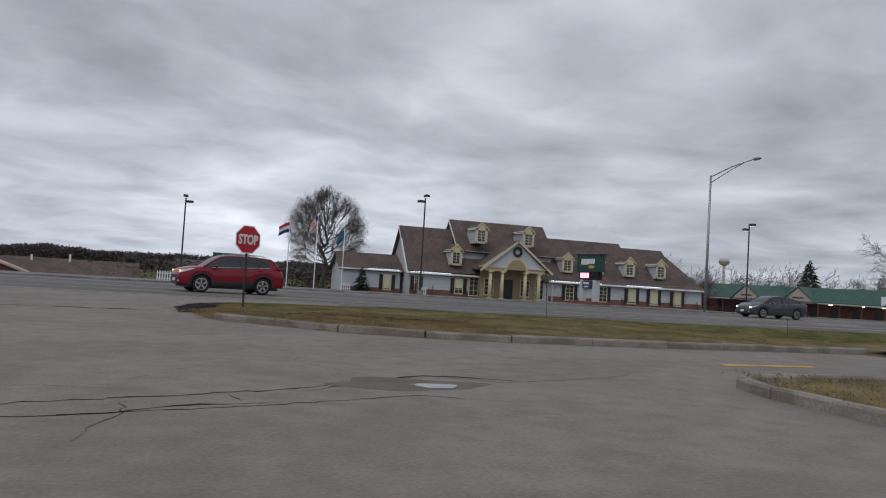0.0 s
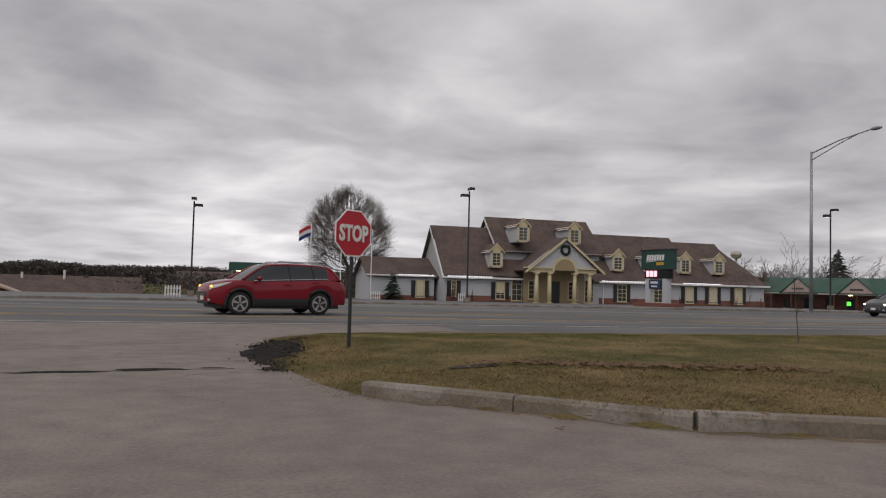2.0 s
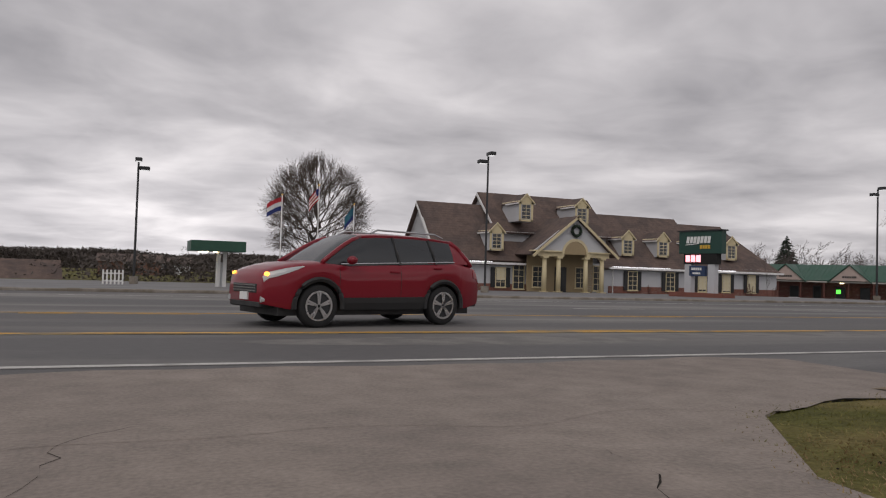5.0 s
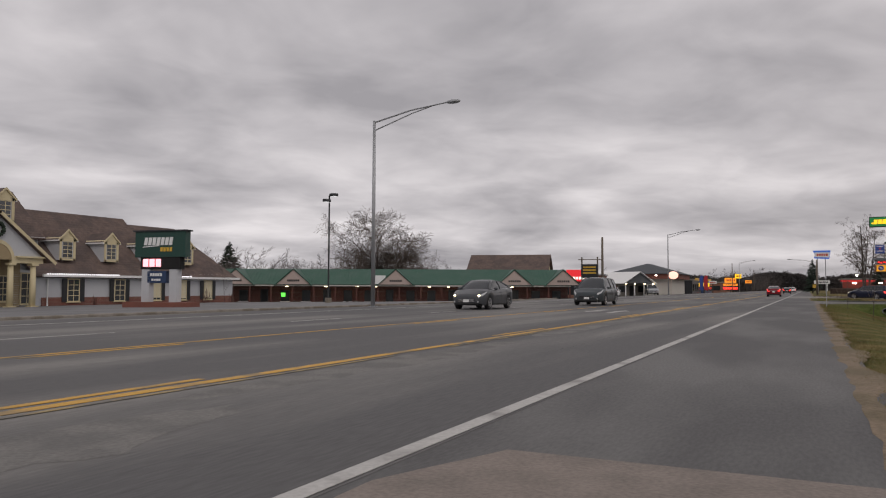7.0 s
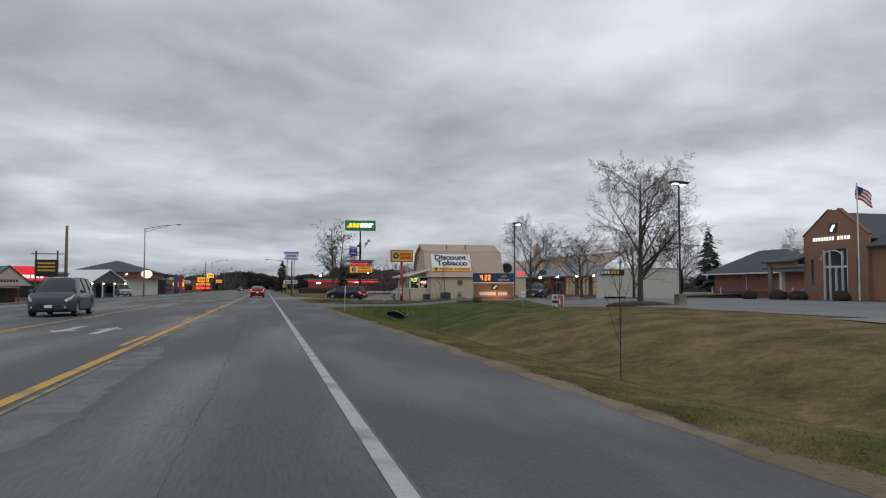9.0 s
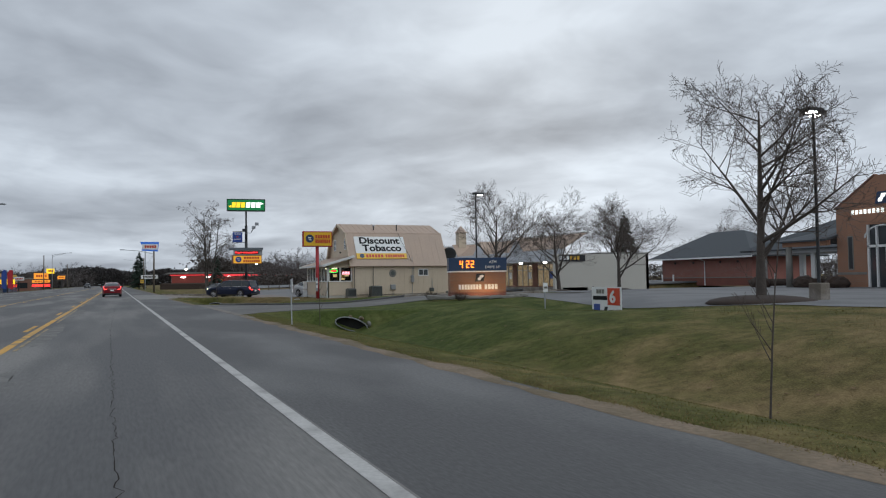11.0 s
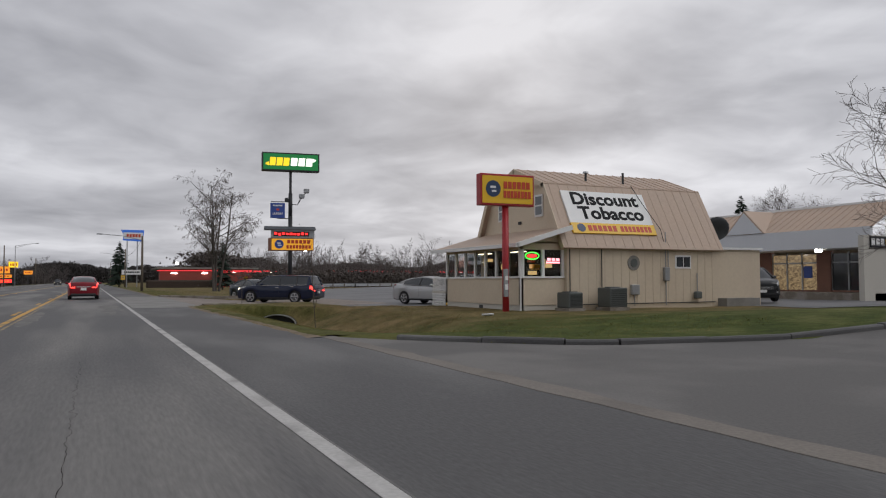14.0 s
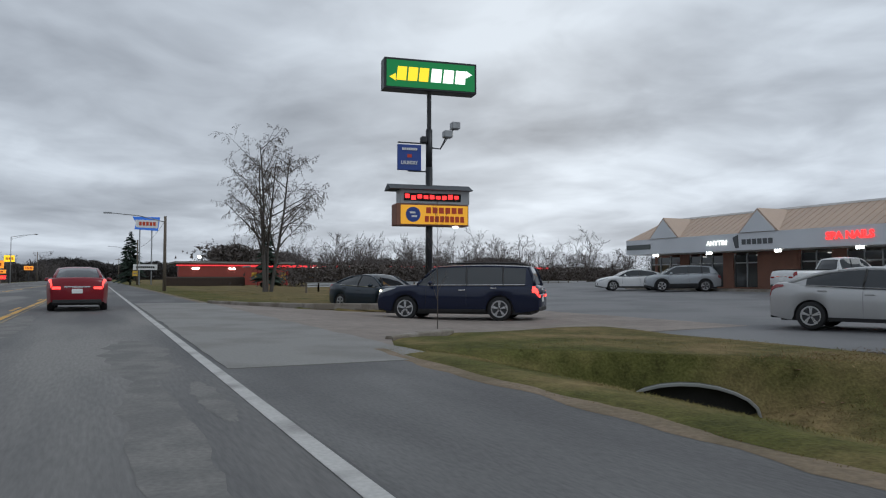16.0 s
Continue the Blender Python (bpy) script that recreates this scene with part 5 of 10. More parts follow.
def tall_pole_sign():
    x, y = 113.5, -12.0
    r = thing("tall_pole_sign", "tall black pole with a lit green sandwich sign and message boards", "sign", pose(x, y, 0, 0, 0, -98))
    part("pole", tube([(0, 0.15, -0.3), (0, 0.15, 6.0)], [0.16, 0.16], 12), black_paint, r, smooth=True)
    part("pole", tube([(0, 0.15, 6.0), (0, 0.15, 7.7)], [0.15, 0.15], 12), black_paint, r, smooth=True)
    part("pole", tube([(0, 0.15, 7.7), (0, 0.15, 9.3)], [0.10, 0.10], 10), black_paint, r)
    part("cabinet", B((-2.12, 2.12, -0.2, 0.5, 9.35, 10.72), bevel=0.02), black_paint, r, "black cabinet")
    part("face", B((-2.02, 2.02, -0.215, -0.19, 9.45, 10.62)), lit_green, r, "lit green face")
    bars(r, lit_yellow, -1.62, -0.12, 9.74, 10.34, 3, 0.16, -0.225, 0.06)
    bars(r, lit_white, -0.08, 1.6, 9.74, 10.34, 3, 0.16, -0.225, 0.06)
    part("arrow", prism([(-1.9, 9.86), (-1.62, 10.02), (-1.62, 9.7)], "y", -0.24, -0.215), lit_yellow, r)
    part("arrow", prism([(1.9, 10.2), (1.62, 10.36), (1.62, 10.04)], "y", -0.24, -0.215), lit_white, r)
    # small blue laundry board on a bracket
    part("bracket", tube([(-1.45, 0.05, 7.05), (0, 0.1, 7.05)], [0.03, 0.03], 6), black_paint, r)
    part("bracket", tube([(-1.0, 0.05, 5.8), (0, 0.1, 5.8)], [0.03, 0.03], 6), black_paint, r)
    bd = part("blue_board", B((-1.48, -0.42, -0.06, 0.08, 5.82, 6.95), bevel=0.015), blue_sign, r, "small blue board")
    bars(bd, white_sign, -1.3, -0.6, 6.7, 6.8, 7, y=-0.07)
    words("lettering", "LAUNDRY", 0.22, white_sign, bd, pose(-0.95, -0.07, 6.15), 0.75, bold=0.006)
    part("mark", B((-1.05, -0.85, -0.075, -0.06, 6.38, 6.52)), letter_red, bd)
    # floodlights
    for dx, dz in ((0.75, 7.35), (1.1, 7.75)):
        f = part("floodlight", B((dx - 0.12, dx + 0.28, -0.15, 0.25, dz, dz + 0.32), bevel=0.04), galvanised, r)
        part("arm", tube([(0, 0.15, 6.9), (0.5, 0.1, 6.85), (dx, 0.05, dz)], [0.03] * 3, 6), dark_metal, f)
    part("floodlight", B((-0.42, -0.15, -0.1, 0.2, 7.05, 7.35), bevel=0.04), dark_metal, r)
    # roofed message board
    part("board_case", B((-1.4, 1.75, -0.25, 0.55, 4.35, 5.0)), galvanised, r, "grey case")
    part("board_roof", prism([(-0.5, 4.95), (0.8, 4.95), (0.15, 5.22)], "x", -1.9, 1.85), slate, r, "little pitched roof")
    part("led_board", B((-1.25, 1.35, -0.27, -0.24, 4.46, 4.8)), dark_inside, r)
    rnd = random.Random(2)
    for i in range(9):
        a = -1.2 + 0.28 * i
        part("led_bar", B((a, a + 0.2, -0.285, -0.27, 4.5 + rnd.uniform(0, 0.08), 4.68 + rnd.uniform(0, 0.08))), led_red, r)
    part("cabinet", B((-1.6, 1.7, -0.3, 0.6, 3.38, 4.33), bevel=0.02), brick_brown, r)
    part("face", B((-1.4, 1.65, -0.315, -0.29, 3.44, 4.27)), lit_gold_panel, r, "yellow sign face")
    part("emblem", prism([(-0.85 + 0.33 * math.cos(a), 3.86 + 0.33 * math.sin(a)) for a in np.linspace(0, 2 * math.pi, 21)[:-1]], "y", -0.33, -0.31), blue_sign, r, "blue round emblem")
    part("emblem_mark", B((-1.0, -0.75, -0.34, -0.325, 3.9, 3.98), (-0.92, -0.68, -0.34, -0.325, 3.74, 3.82)), white_sign, r)
    bars(r, letter_red, -0.3, 1.45, 3.92, 4.18, 6, y=-0.325)
    bars(r, letter_red, -0.35, 1.5, 3.54, 3.8, 8, y=-0.325)
    part("lamp", B((1.0, 1.2, -0.32, -0.2, 3.3, 3.38)), lamp_white, r)


tall_pole_sign()


# ---- brick bank and its monument sign ----
def monument_sign():
    r = thing("monument_sign", "brown brick bank sign with a navy clock board, lit from below", "sign", pose(60.97, -15.22, 0.08, 0, 0, -106) @ Matrix.Diagonal((0.89, 1, 1, 1)))
    part("brick_base", B((-1.62, 1.62, -0.02, 0.62, -0.2, 0.55)), brick_red, r, "red brick base")
    part("body", B((-1.62, 1.62, 0.0, 0.6, 0.55, 1.56)), brick_tan, r)
    for i in range(22):
        part("joint", B((-1.625, 1.625, -0.025, 0.0, 0.02 + 0.07 * i, 0.028 + 0.07 * i)), concrete, r)
    part("band", B((-1.66, 1.66, -0.05, 0.65, 1.55, 1.62)), white_trim, r)
    part("clock_board", B((-1.66, 1.66, -0.06, 0.66, 1.62, 2.28), bevel=0.02), navy_sign, r, "navy board")
    seg = {"4": "bcfg", "2": "abged"}

    def digit(ch, x, z):
        w, h, t = 0.16, 0.16, 0.04
        spots = {"a": (0, w, 2 * h - t, 2 * h), "b": (w - t, w, h, 2 * h), "c": (w - t, w, 0, h), "d": (0, w, 0, t), "e": (0, t, 0, h), "f": (0, t, h, 2 * h), "g": (0, w, h - t / 2, h + t / 2)}
        part("digit", B(*[(x + spots[s][0] * 1.1, x + spots[s][1] * 1.1, -0.075, -0.06, z + spots[s][2] * 1.15, z + spots[s][3] * 1.15) for s in seg[ch]]), led_amber, r, "orange clock digit")
    for ch, x in (("4", -1.05), ("2", -0.68), ("2", -0.41)):
        digit(ch, x, 1.77)
    words("lettering", "ATM", 0.2, white_sign, r, pose(0.85, -0.065, 2.06), 0.42)
    words("lettering", "DRIVE UP", 0.2, white_sign, r, pose(0.85, -0.065, 1.8), 0.85)
    part("emblem", prism([(-0.18, 1.08), (0.32, 1.08), (0.42, 1.47), (-0.08, 1.47)], "y", -0.02, 0.0), black_paint, r, "black slanted emblem")
    part("emblem_mark", prism([(-0.02, 1.14), (0.14, 1.14), (0.2, 1.26), (0.3, 1.3), (0.33, 1.4), (0.12, 1.4), (0.06, 1.28), (-0.02, 1.24)], "y", -0.04, -0.02), white_sign, r)
    bars(r, white_sign, -1.14, 0.2, 0.68, 0.93, 8, y=-0.01)
    bars(r, white_sign, 0.35, 1.14, 0.68, 0.93, 4, y=-0.01)
    lamp = new("sign_floodlight_beam", bpy.data.lights.new("sign_floodlight_beam", "SPOT"))
    lamp.data.energy, lamp.data.color, lamp.data.spot_size, lamp.data.shadow_soft_size = 150, (1.0, 0.55, 0.22), radians(110), 0.08
    lamp.matrix_world = look((59.95, -15.1, 0.30), (60.9, -15.35, 1.0))
    fl = thing("ground_floodlight", "small dark floodlight on the lawn before the sign", "floodlight", pose(59.85, -15.08, 0.06))
    part("housing", B((-0.1, 0.08, -0.14, 0.14, 0.0, 0.18), bevel=0.02), dark_metal, fl)
    bed = thing("stone_edging", "low dry-laid grey stone edging round the sign", "edging", pose(60.9, -15.2, 0.40))
    rnd = random.Random(8)
    for i in range(60):
        a = 2 * math.pi * i / 60
        x, y = 1.35 * math.cos(a), 2.6 * math.sin(a)
        bm = B((-0.2, 0.2, -0.13, 0.13, -0.08, 0.07), bevel=0.03)
        bmesh.ops.transform(bm, matrix=pose(x, y, rnd.uniform(-0.03, 0.05), rnd.uniform(-6, 6), rnd.uniform(-6, 6), math.degrees(math.atan2(2.6 * math.cos(a), -1.35 * math.sin(a)))), verts=bm.verts)
        part("stone", bm, stone_grey, bed)


monument_sign()


def brick_bank():
    r = thing("brick_bank", "brown brick bank with gabled entrance and slate roofs", "building")
    g, y = 0.4, -42.0
    # entrance gable facing the road
    part("entrance_wall", B((55.0, 57.0, y - 0.3, y, g, 4.85), (59.6, 61.7, y - 0.3, y, g, 4.85), (57.0, 59.6, y - 0.3, y, 4.35, 4.85)), brick_tan, r)
    part("gable", prism([(55.0, 4.85), (61.7, 4.85), (61.7, 5.5), (59.0, 7.4), (57.7, 7.4), (55.0, 5.3)], "y", y - 0.3, y), brick_tan, r)
    part("coping", slab([(61.8, y + 0.05, 5.55), (58.9, y + 0.05, 7.5), (58.9, y - 0.35, 7.5), (61.8, y - 0.35, 5.55)], 0.1), brick_brown, r)
    part("coping", slab([(57.8, y + 0.05, 7.5), (54.9, y + 0.05, 5.38), (54.9, y - 0.35, 5.38), (57.8, y - 0.35, 7.5)], 0.1), brick_brown, r)
    part("joint", B(*[(55.0, 57.0, y, y + 0.008, zz, zz + 0.012) for zz in np.linspace(0.6, 4.8, 30)], *[(59.6, 61.7, y, y + 0.008, zz, zz + 0.012) for zz in np.linspace(0.6, 4.8, 30)]), concrete, r)
    part("stone_band", B((55.0, 57.0, y, y + 0.05, 1.2, 1.35), (59.6, 61.7, y, y + 0.05, 1.2, 1.35)), stone_grey, r)
    d = part("entrance_door", B((57.0, 59.6, y - 0.28, y - 0.22, g, 4.35)), window_glass, r, "dark glazed entrance with an arched head")
    part("door_frame", B((57.0, 57.12, y - 0.2, y - 0.05, g, 4.35), (59.48, 59.6, y - 0.2, y - 0.05, g, 4.35), (58.25, 58.35, y - 0.2, y - 0.05, g, 3.0), (57.0, 59.6, y - 0.2, y - 0.05, 2.9, 3.05), (57.6, 57.7, y - 0.2, y - 0.05, g, 4.2), (58.9, 59.0, y - 0.2, y - 0.05, g, 4.2)), white_trim, d)
    part("arch_tube", tube([(57.05 + 1.25 - 1.2 * math.cos(a), y + 0.25, 3.5 + 0.75 * math.sin(a)) for a in np.linspace(0, math.pi, 13)], [0.05] * 13, 6), white_trim, r)
    for x in (60.7, 55.9):
        w = part("window", B((x - 0.2, x + 0.2, y - 0.02, y + 0.03, 1.5, 3.7)), stone_grey, r)
        part("pane", B((x - 0.13, x + 0.13, y + 0.02, y + 0.04, 1.58, 3.62)), window_glass, w)
    # sign on the gable
    part("emblem", prism([(58.9, 5.6), (58.1, 5.6), (57.9, 6.35), (58.7, 6.35)], "y", y, y + 0.06), navy_sign, r, "navy slanted emblem")
    part("emblem_mark", prism([(58.65, 5.72), (58.4, 5.72), (58.32, 5.95), (58.2, 6.0), (58.12, 6.22), (58.4, 6.22), (58.48, 6.0), (58.6, 5.95)], "y", y + 0.06, y + 0.09), lit_white, r, "white lit mark")
    bars(r, lit_white, 56.6, 58.0, 5.05, 5.32, 4, gap=0.4, y=y + 0.05)
    bars(r, lit_white, 58.25, 60.6, 5.05, 5.32, 8, gap=0.4, y=y + 0.05)
    # main block and hipped slate roofs
    part("main_wall", B((44.0, 61.7, -58, y - 0.3, g, 4.4)), brick_tan, r)
    part("main_roof", slab([(43.0, y + 0.2, 4.4), (55.0, y + 0.2, 4.4), (55.0, -50, 8.4), (48.0, -50, 8.4)], 0.15), slate, r)
    part("main_roof", slab([(55.0, y - 0.2, 5.0), (58.35, y - 0.2, 7.2), (58.35, -49.5, 7.2), (55.0, -49.5, 5.0)], 0.12), slate, r)
    part("main_roof", slab([(61.7, y - 0.2, 5.2), (58.35, y - 0.2, 7.2), (58.35, -49.5, 7.2), (61.7, -49.5, 5.2)], 0.12), slate, r)
    part("main_roof", slab([(43.0, -58.5, 4.4), (62.0, -58.5, 4.4), (55.0, -50, 8.4), (48.0, -50, 8.4)], 0.15), slate, r)
    part("main_roof", slab([(62.0, -58.5, 4.4), (62.0, y - 0.6, 4.4), (55.0, -50, 8.4)], 0.15), slate, r)
    # drive-up canopy
    c = part("canopy", B((62.0, 77.5, -57, -50.8, 3.05, 3.4)), fascia_grey, r, "pale canopy edge")
    part("canopy_roof", slab([(61.7, -50.2, 3.4), (78.2, -50.2, 3.4), (70.5, -54, 6.0), (61.7, -54, 6.0)], 0.12), slate, c)
    part("canopy_roof", slab([(78.2, -50.2, 3.4), (78.2, -57.6, 3.4), (70.5, -54, 6.0)], 0.12), slate, c)
    part("canopy_roof", slab([(61.7, -57.6, 3.4), (78.2, -57.6, 3.4), (70.5, -54, 6.0), (61.7, -54, 6.0)], 0.12), slate, c)
    part("shrub_bed", B((69.5, 77.2, -50.6, -49.9, g - 0.1, g + 0.5), bevel=0.2), shrub_leaf, r)
    for x, yy in ((66.0, -51.6), (71.5, -51.6), (76.8, -51.6), (76.8, -56.4)):
        part("pillar", B((x - 0.2, x + 0.2, yy - 0.2, yy + 0.2, g, 3.05)), white_trim, c)
        part("pillar_base", B((x - 0.26, x + 0.26, yy - 0.26, yy + 0.26, g, 0.9)), brick_tan, c)
    for i in range(6):
        b = thing("bollard", "white steel bollard by the drive-up lane", "bollard", pose(69.0 + 1.5 * i, -52.6, 0.38), "white bollards")
        part("post", tube([(0, 0, -0.1), (0, 0, 1.0)], [0.09, 0.09], 10), white_trim, b)
    # corner porch with a round column and planted beds
    part("porch_roof", slab([(61.6, y + 1.2, 3.55), (65.6, y + 1.2, 3.55), (62.6, -46, 4.9), (61.6, -46, 4.9)], 0.12), slate, r)
    part("porch_roof", slab([(65.6, y + 1.2, 3.55), (65.6, -49.5, 3.55), (62.6, -46, 4.9)], 0.12), slate, r)
    part("porch_beam", B((61.7, 65.3, y + 0.6, y + 0.9, 3.15, 3.5)), brick_tan, r)
    part("porch_column", tube([(64.9, y + 0.75, g), (64.9, y + 0.75, 3.15)], [0.24, 0.2], 14), stone_grey, r, smooth=True)
    for bx, bw in ((56.0, 0.7), (60.6, 0.8), (63.0, 0.9), (66.8, 0.8)):
        sh = bmesh.new()
        bmesh.ops.create_icosphere(sh, subdivisions=3, radius=1, matrix=Matrix.Translation((bx, y + 1.5, g + 0.25)) @ Matrix.Diagonal((bw, 0.6, 0.5, 1)))
        for v in sh.verts:
            v.co += v.normal * 0.12 * noise.noise(v.co * 4)
        part("shrub", sh, shrub_leaf, r, "low dark shrub")
    # flagpole
    f = thing("flagpole", "white flagpole with a red white and blue striped flag", "flagpole", pose(54.8, -41.0, 0.4))
    part("pole", tube([(0, 0, -0.1), (0, 0, 8.6)], [0.06, 0.04], 8), white_trim, f)
    flag_cloth(f, 8.4, 1.7, 1.0, turn=radians(-80), droop=0.35)


def flag_cloth(parent, z, w, h, colours=None, turn=0.0, droop=0.25):
    """Striped cloth hanging in a light wind, built in strips."""
    colours = colours or ([flag_red, flag_white] * 4)[:7]
    n = len(colours)
    for i, m in enumerate(colours):
        bm = bmesh.new()
        cols = []
        for k in range(9):
            u = k / 8
            x, y = u * w * math.cos(turn) + 0.07, u * w * math.sin(turn) + 0.10 * math.sin(u * 7 + 0.4 * i)
            zt = z - h * i / n - droop * w * u ** 1.5
            cols.append([bm.verts.new((x, y, zt)), bm.verts.new((x, y, zt - h / n)), bm.verts.new((x, y + 0.012, zt - h / n)), bm.verts.new((x, y + 0.012, zt))])
        for a, b in zip(cols, cols[1:]):
            for j in range(4):
                bm.faces.new((a[j], b[j], b[(j + 1) % 4], a[(j + 1) % 4]))
        part("flag_stripe", bm, m, parent)
    if n == 7:
        c = bmesh.new()
        A = [(0.075, -0.02, z + 0.003), (0.07 + 0.4 * w * math.cos(turn), 0.4 * w * math.sin(turn) - 0.02, z - droop * w * 0.25), (0.07 + 0.4 * w * math.cos(turn), 0.4 * w * math.sin(turn) - 0.02, z - droop * w * 0.25 - 0.55 * h), (0.075, -0.02, z - 0.55 * h)]
        B2 = [(p[0], p[1] + 0.045, p[2]) for p in A]
        va, vb = [c.verts.new(p) for p in A], [c.verts.new(p) for p in B2]
        c.faces.new(va); c.faces.new(vb[::-1])
        for j in range(4):
            c.faces.new((va[j], va[(j + 1) % 4], vb[(j + 1) % 4], vb[j]))
        part("flag_canton", c, flag_blue, parent)


brick_bank()


def annex():
    r = thing("brick_annex", "red brick building with a dark hipped roof", "building")
    x0, x1, y0, y1, g = 82.4, 95.6, -64.5, -56.0, 0.2
    part("wall", B((x0, x1, y0, y1, g, 3.35)), annex_brick, r)
    part("brick_plinth", B((x0 - 0.03, x1 + 0.03, y1, y1 + 0.04, g, 1.0)), brick_red, r)
    part("stone_band", B((x0 - 0.03, x1 + 0.03, y1, y1 + 0.06, 1.0, 1.1)), stone_grey, r)
    part("joint", B(*[(x0, x1, y1, y1 + 0.008, zz, zz + 0.012) for zz in np.linspace(1.2, 3.3, 24)]), concrete, r)
    ym = (y0 + y1) / 2
    o = 1.1
    for q in ([(x0 - o, y1 + o, 3.2), (x1 + o, y1 + o, 3.2), (x1 - 3.4, ym, 6.1), (x0 + 5.0, ym, 6.1)], [(x0 - o, y0 - o, 3.2), (x1 + o, y0 - o, 3.2), (x1 - 3.4, ym, 6.1), (x0 + 5.0, ym, 6.1)], [(x0 - o, y0 - o, 3.2), (x0 - o, y1 + o, 3.2), (x0 + 5.0, ym, 6.1)], [(x1 + o, y0 - o, 3.2), (x1 + o, y1 + o, 3.2), (x1 - 3.4, ym, 6.1)]):
        part("roof", slab(q, 0.14), slate, r)
    part("gutter", B((x0 - o, x1 + o, y1 + o - 0.02, y1 + o + 0.1, 3.02, 3.18)), white_trim, r)
    part("downpipe", tube([(88.8, y1 + 0.1, g), (88.8, y1 + 0.1, 2.8), (88.8, y1 + o, 3.1)], [0.06] * 3, 6), white_trim, r)
    for x in (84.2, 86.6, 90.5, 93.4):
        part("wall_lamp", B((x - 0.08, x + 0.08, y1, y1 + 0.12, 2.55, 2.75)), dark_metal, r)
    for x in (92.2, 94.0):
        b = thing("bollard", "white steel bollard before the brick annex", "bollard", pose(x, y1 + 1.4, 0.42), "white bollards")
        part("post", tube([(0, 0, -0.1), (0, 0, 1.0)], [0.09, 0.09], 10), white_trim, b)


annex()


# ---- strip of shops ----
def strip_mall():
    r = thing("shop_strip", "long strip of shops with tan mansard roof and pale fascia", "building")
    x0, x1, yf, yb = 83.0, 128.0, -37.0, -43.8
    part("end_wall", B((x0, x0 + 0.3, yb, -33.6, -0.2, 3.35)), offwhite_wall, r, "blank pale block wall")
    part("back_wall", B((x0, x1, yb, yb + 0.3, -0.2, 3.35)), offwhite_wall, r)
    part("flat_roof", B((x0, x1, yb, yf - 1.5, 3.35, 3.5)), stone_grey, r)
    part("end_wall", B((x1 - 0.3, x1, yb, yf, -0.2, 3.8)), brick_brown, r)
    # fascia and mansard
    part("fascia", B((x0 + 0.3, x1 + 0.3, -34.75, -34.55, 2.8, 3.85)), fascia_grey, r, "pale blue-grey fascia")
    part("soffit", B((x0 + 0.3, x1, yf, -34.6, 2.78, 2.86)), white_trim, r)
    part("mansard", slab([(x0 + 0.3, -34.55, 3.85), (x1 + 0.3, -34.55, 3.85), (x1 - 1.2, -37.2, 5.35), (x0 + 0.3, -37.2, 5.35)], 0.12), tan_roof, r, "tan metal mansard roof")
    part("mansard_end", slab([(x1 + 0.3, -34.55, 3.85), (x1 + 0.3, -43.8, 3.85), (x1 - 1.2, -43.8, 5.35), (x1 - 1.2, -37.2, 5.35)], 0.12), tan_roof, r)
    part("ridge_cap", B((x0 + 0.3, x1 - 1.2, -37.35, -37.1, 5.3, 5.42)), white_trim, r)
    for i in range(88):
        x = x0 + 0.6 + i * 0.5
        part("rib", slab([(x - 0.02, -34.55, 3.875), (x + 0.02, -34.55, 3.875), (x + 0.02, -37.15, 5.36), (x - 0.02, -37.15, 5.36)], 0.03), tan_roof, r)
    for x in (124.2, 116.0, 106.5, 99.6, 91.4):
        part("roof_gablet", prism([(x - 1.5, 3.87), (x + 1.5, 3.87), (x, 5.3)], "y", -36.9, -34.5), tan_roof, r)
        part("gablet_face", prism([(x - 1.35, 3.87), (x + 1.35, 3.87), (x, 5.16)], "y", -34.5, -34.46), fascia_grey, r)
    # shop fronts: brick piers, glazing, panes that glow in place of lit rooms
    part("stall_riser", B((x0 + 0.3, x1, yf - 0.05, yf + 0.05, -0.2, 0.5)), brick_brown, r)
    xx = x0 + 0.3
    rnd = random.Random(11)
    k = 0
    while xx < x1 - 1:
        part("pier", B((xx, xx + 0.9, yf - 0.1, yf + 0.12, -0.2, 2.78)), brick_brown, r)
        w = 3.2
        lit = (xx > 82 and xx < 98) or k % 3 == 1
        part("shop_window", B((xx + 0.9, xx + 0.9 + w, yf - 0.06, yf - 0.03, 0.5, 2.6)), glowing_pane if 86 < xx < 98 else shop_glass, r)
        part("window_frame", B((xx + 0.9, xx + 0.9 + w, yf - 0.03, yf + 0.04, 2.05, 2.13), *[(xx + 0.9 + w * i / 3 - 0.04, xx + 0.9 + w * i / 3 + 0.04, yf - 0.03, yf + 0.04, 0.0, 2.7) for i in range(4)]), galvanised, r)
        if lit:
            part("poster", B((xx + 1.3, xx + 1.9, yf - 0.025, yf - 0.005, 1.2, 1.9)), rnd.choice([yellow_sign, white_sign, blue_sign]), r)
        xx += 0.9 + w
        k += 1
    part("brick_panel", B((115.0, 118.2, yf, yf + 0.14, -0.2, 2.78)), brick_brown, r)
    for x in (125.3, 120.2, 114.8, 109.6, 103, 97, 91, 86.5):
        part("soffit_lamp", B((x - 0.14, x + 0.14, -34.9, -34.65, 2.62, 2.78)), lamp_white, r, "lit soffit lamp")
    part("pavement_edge", B((x0, x1 + 0.3, yf, -34.4, -0.1, 0.40)), concrete, r)
    # sign letters along the fascia
    words("lettering", "ANYTIM", 0.42, lit_white, r, Matrix.Translation((119.3, -34.5, 3.32)) @ Euler((0, 0, radians(180))).to_matrix().to_4x4(), 1.75, bold=0.012)
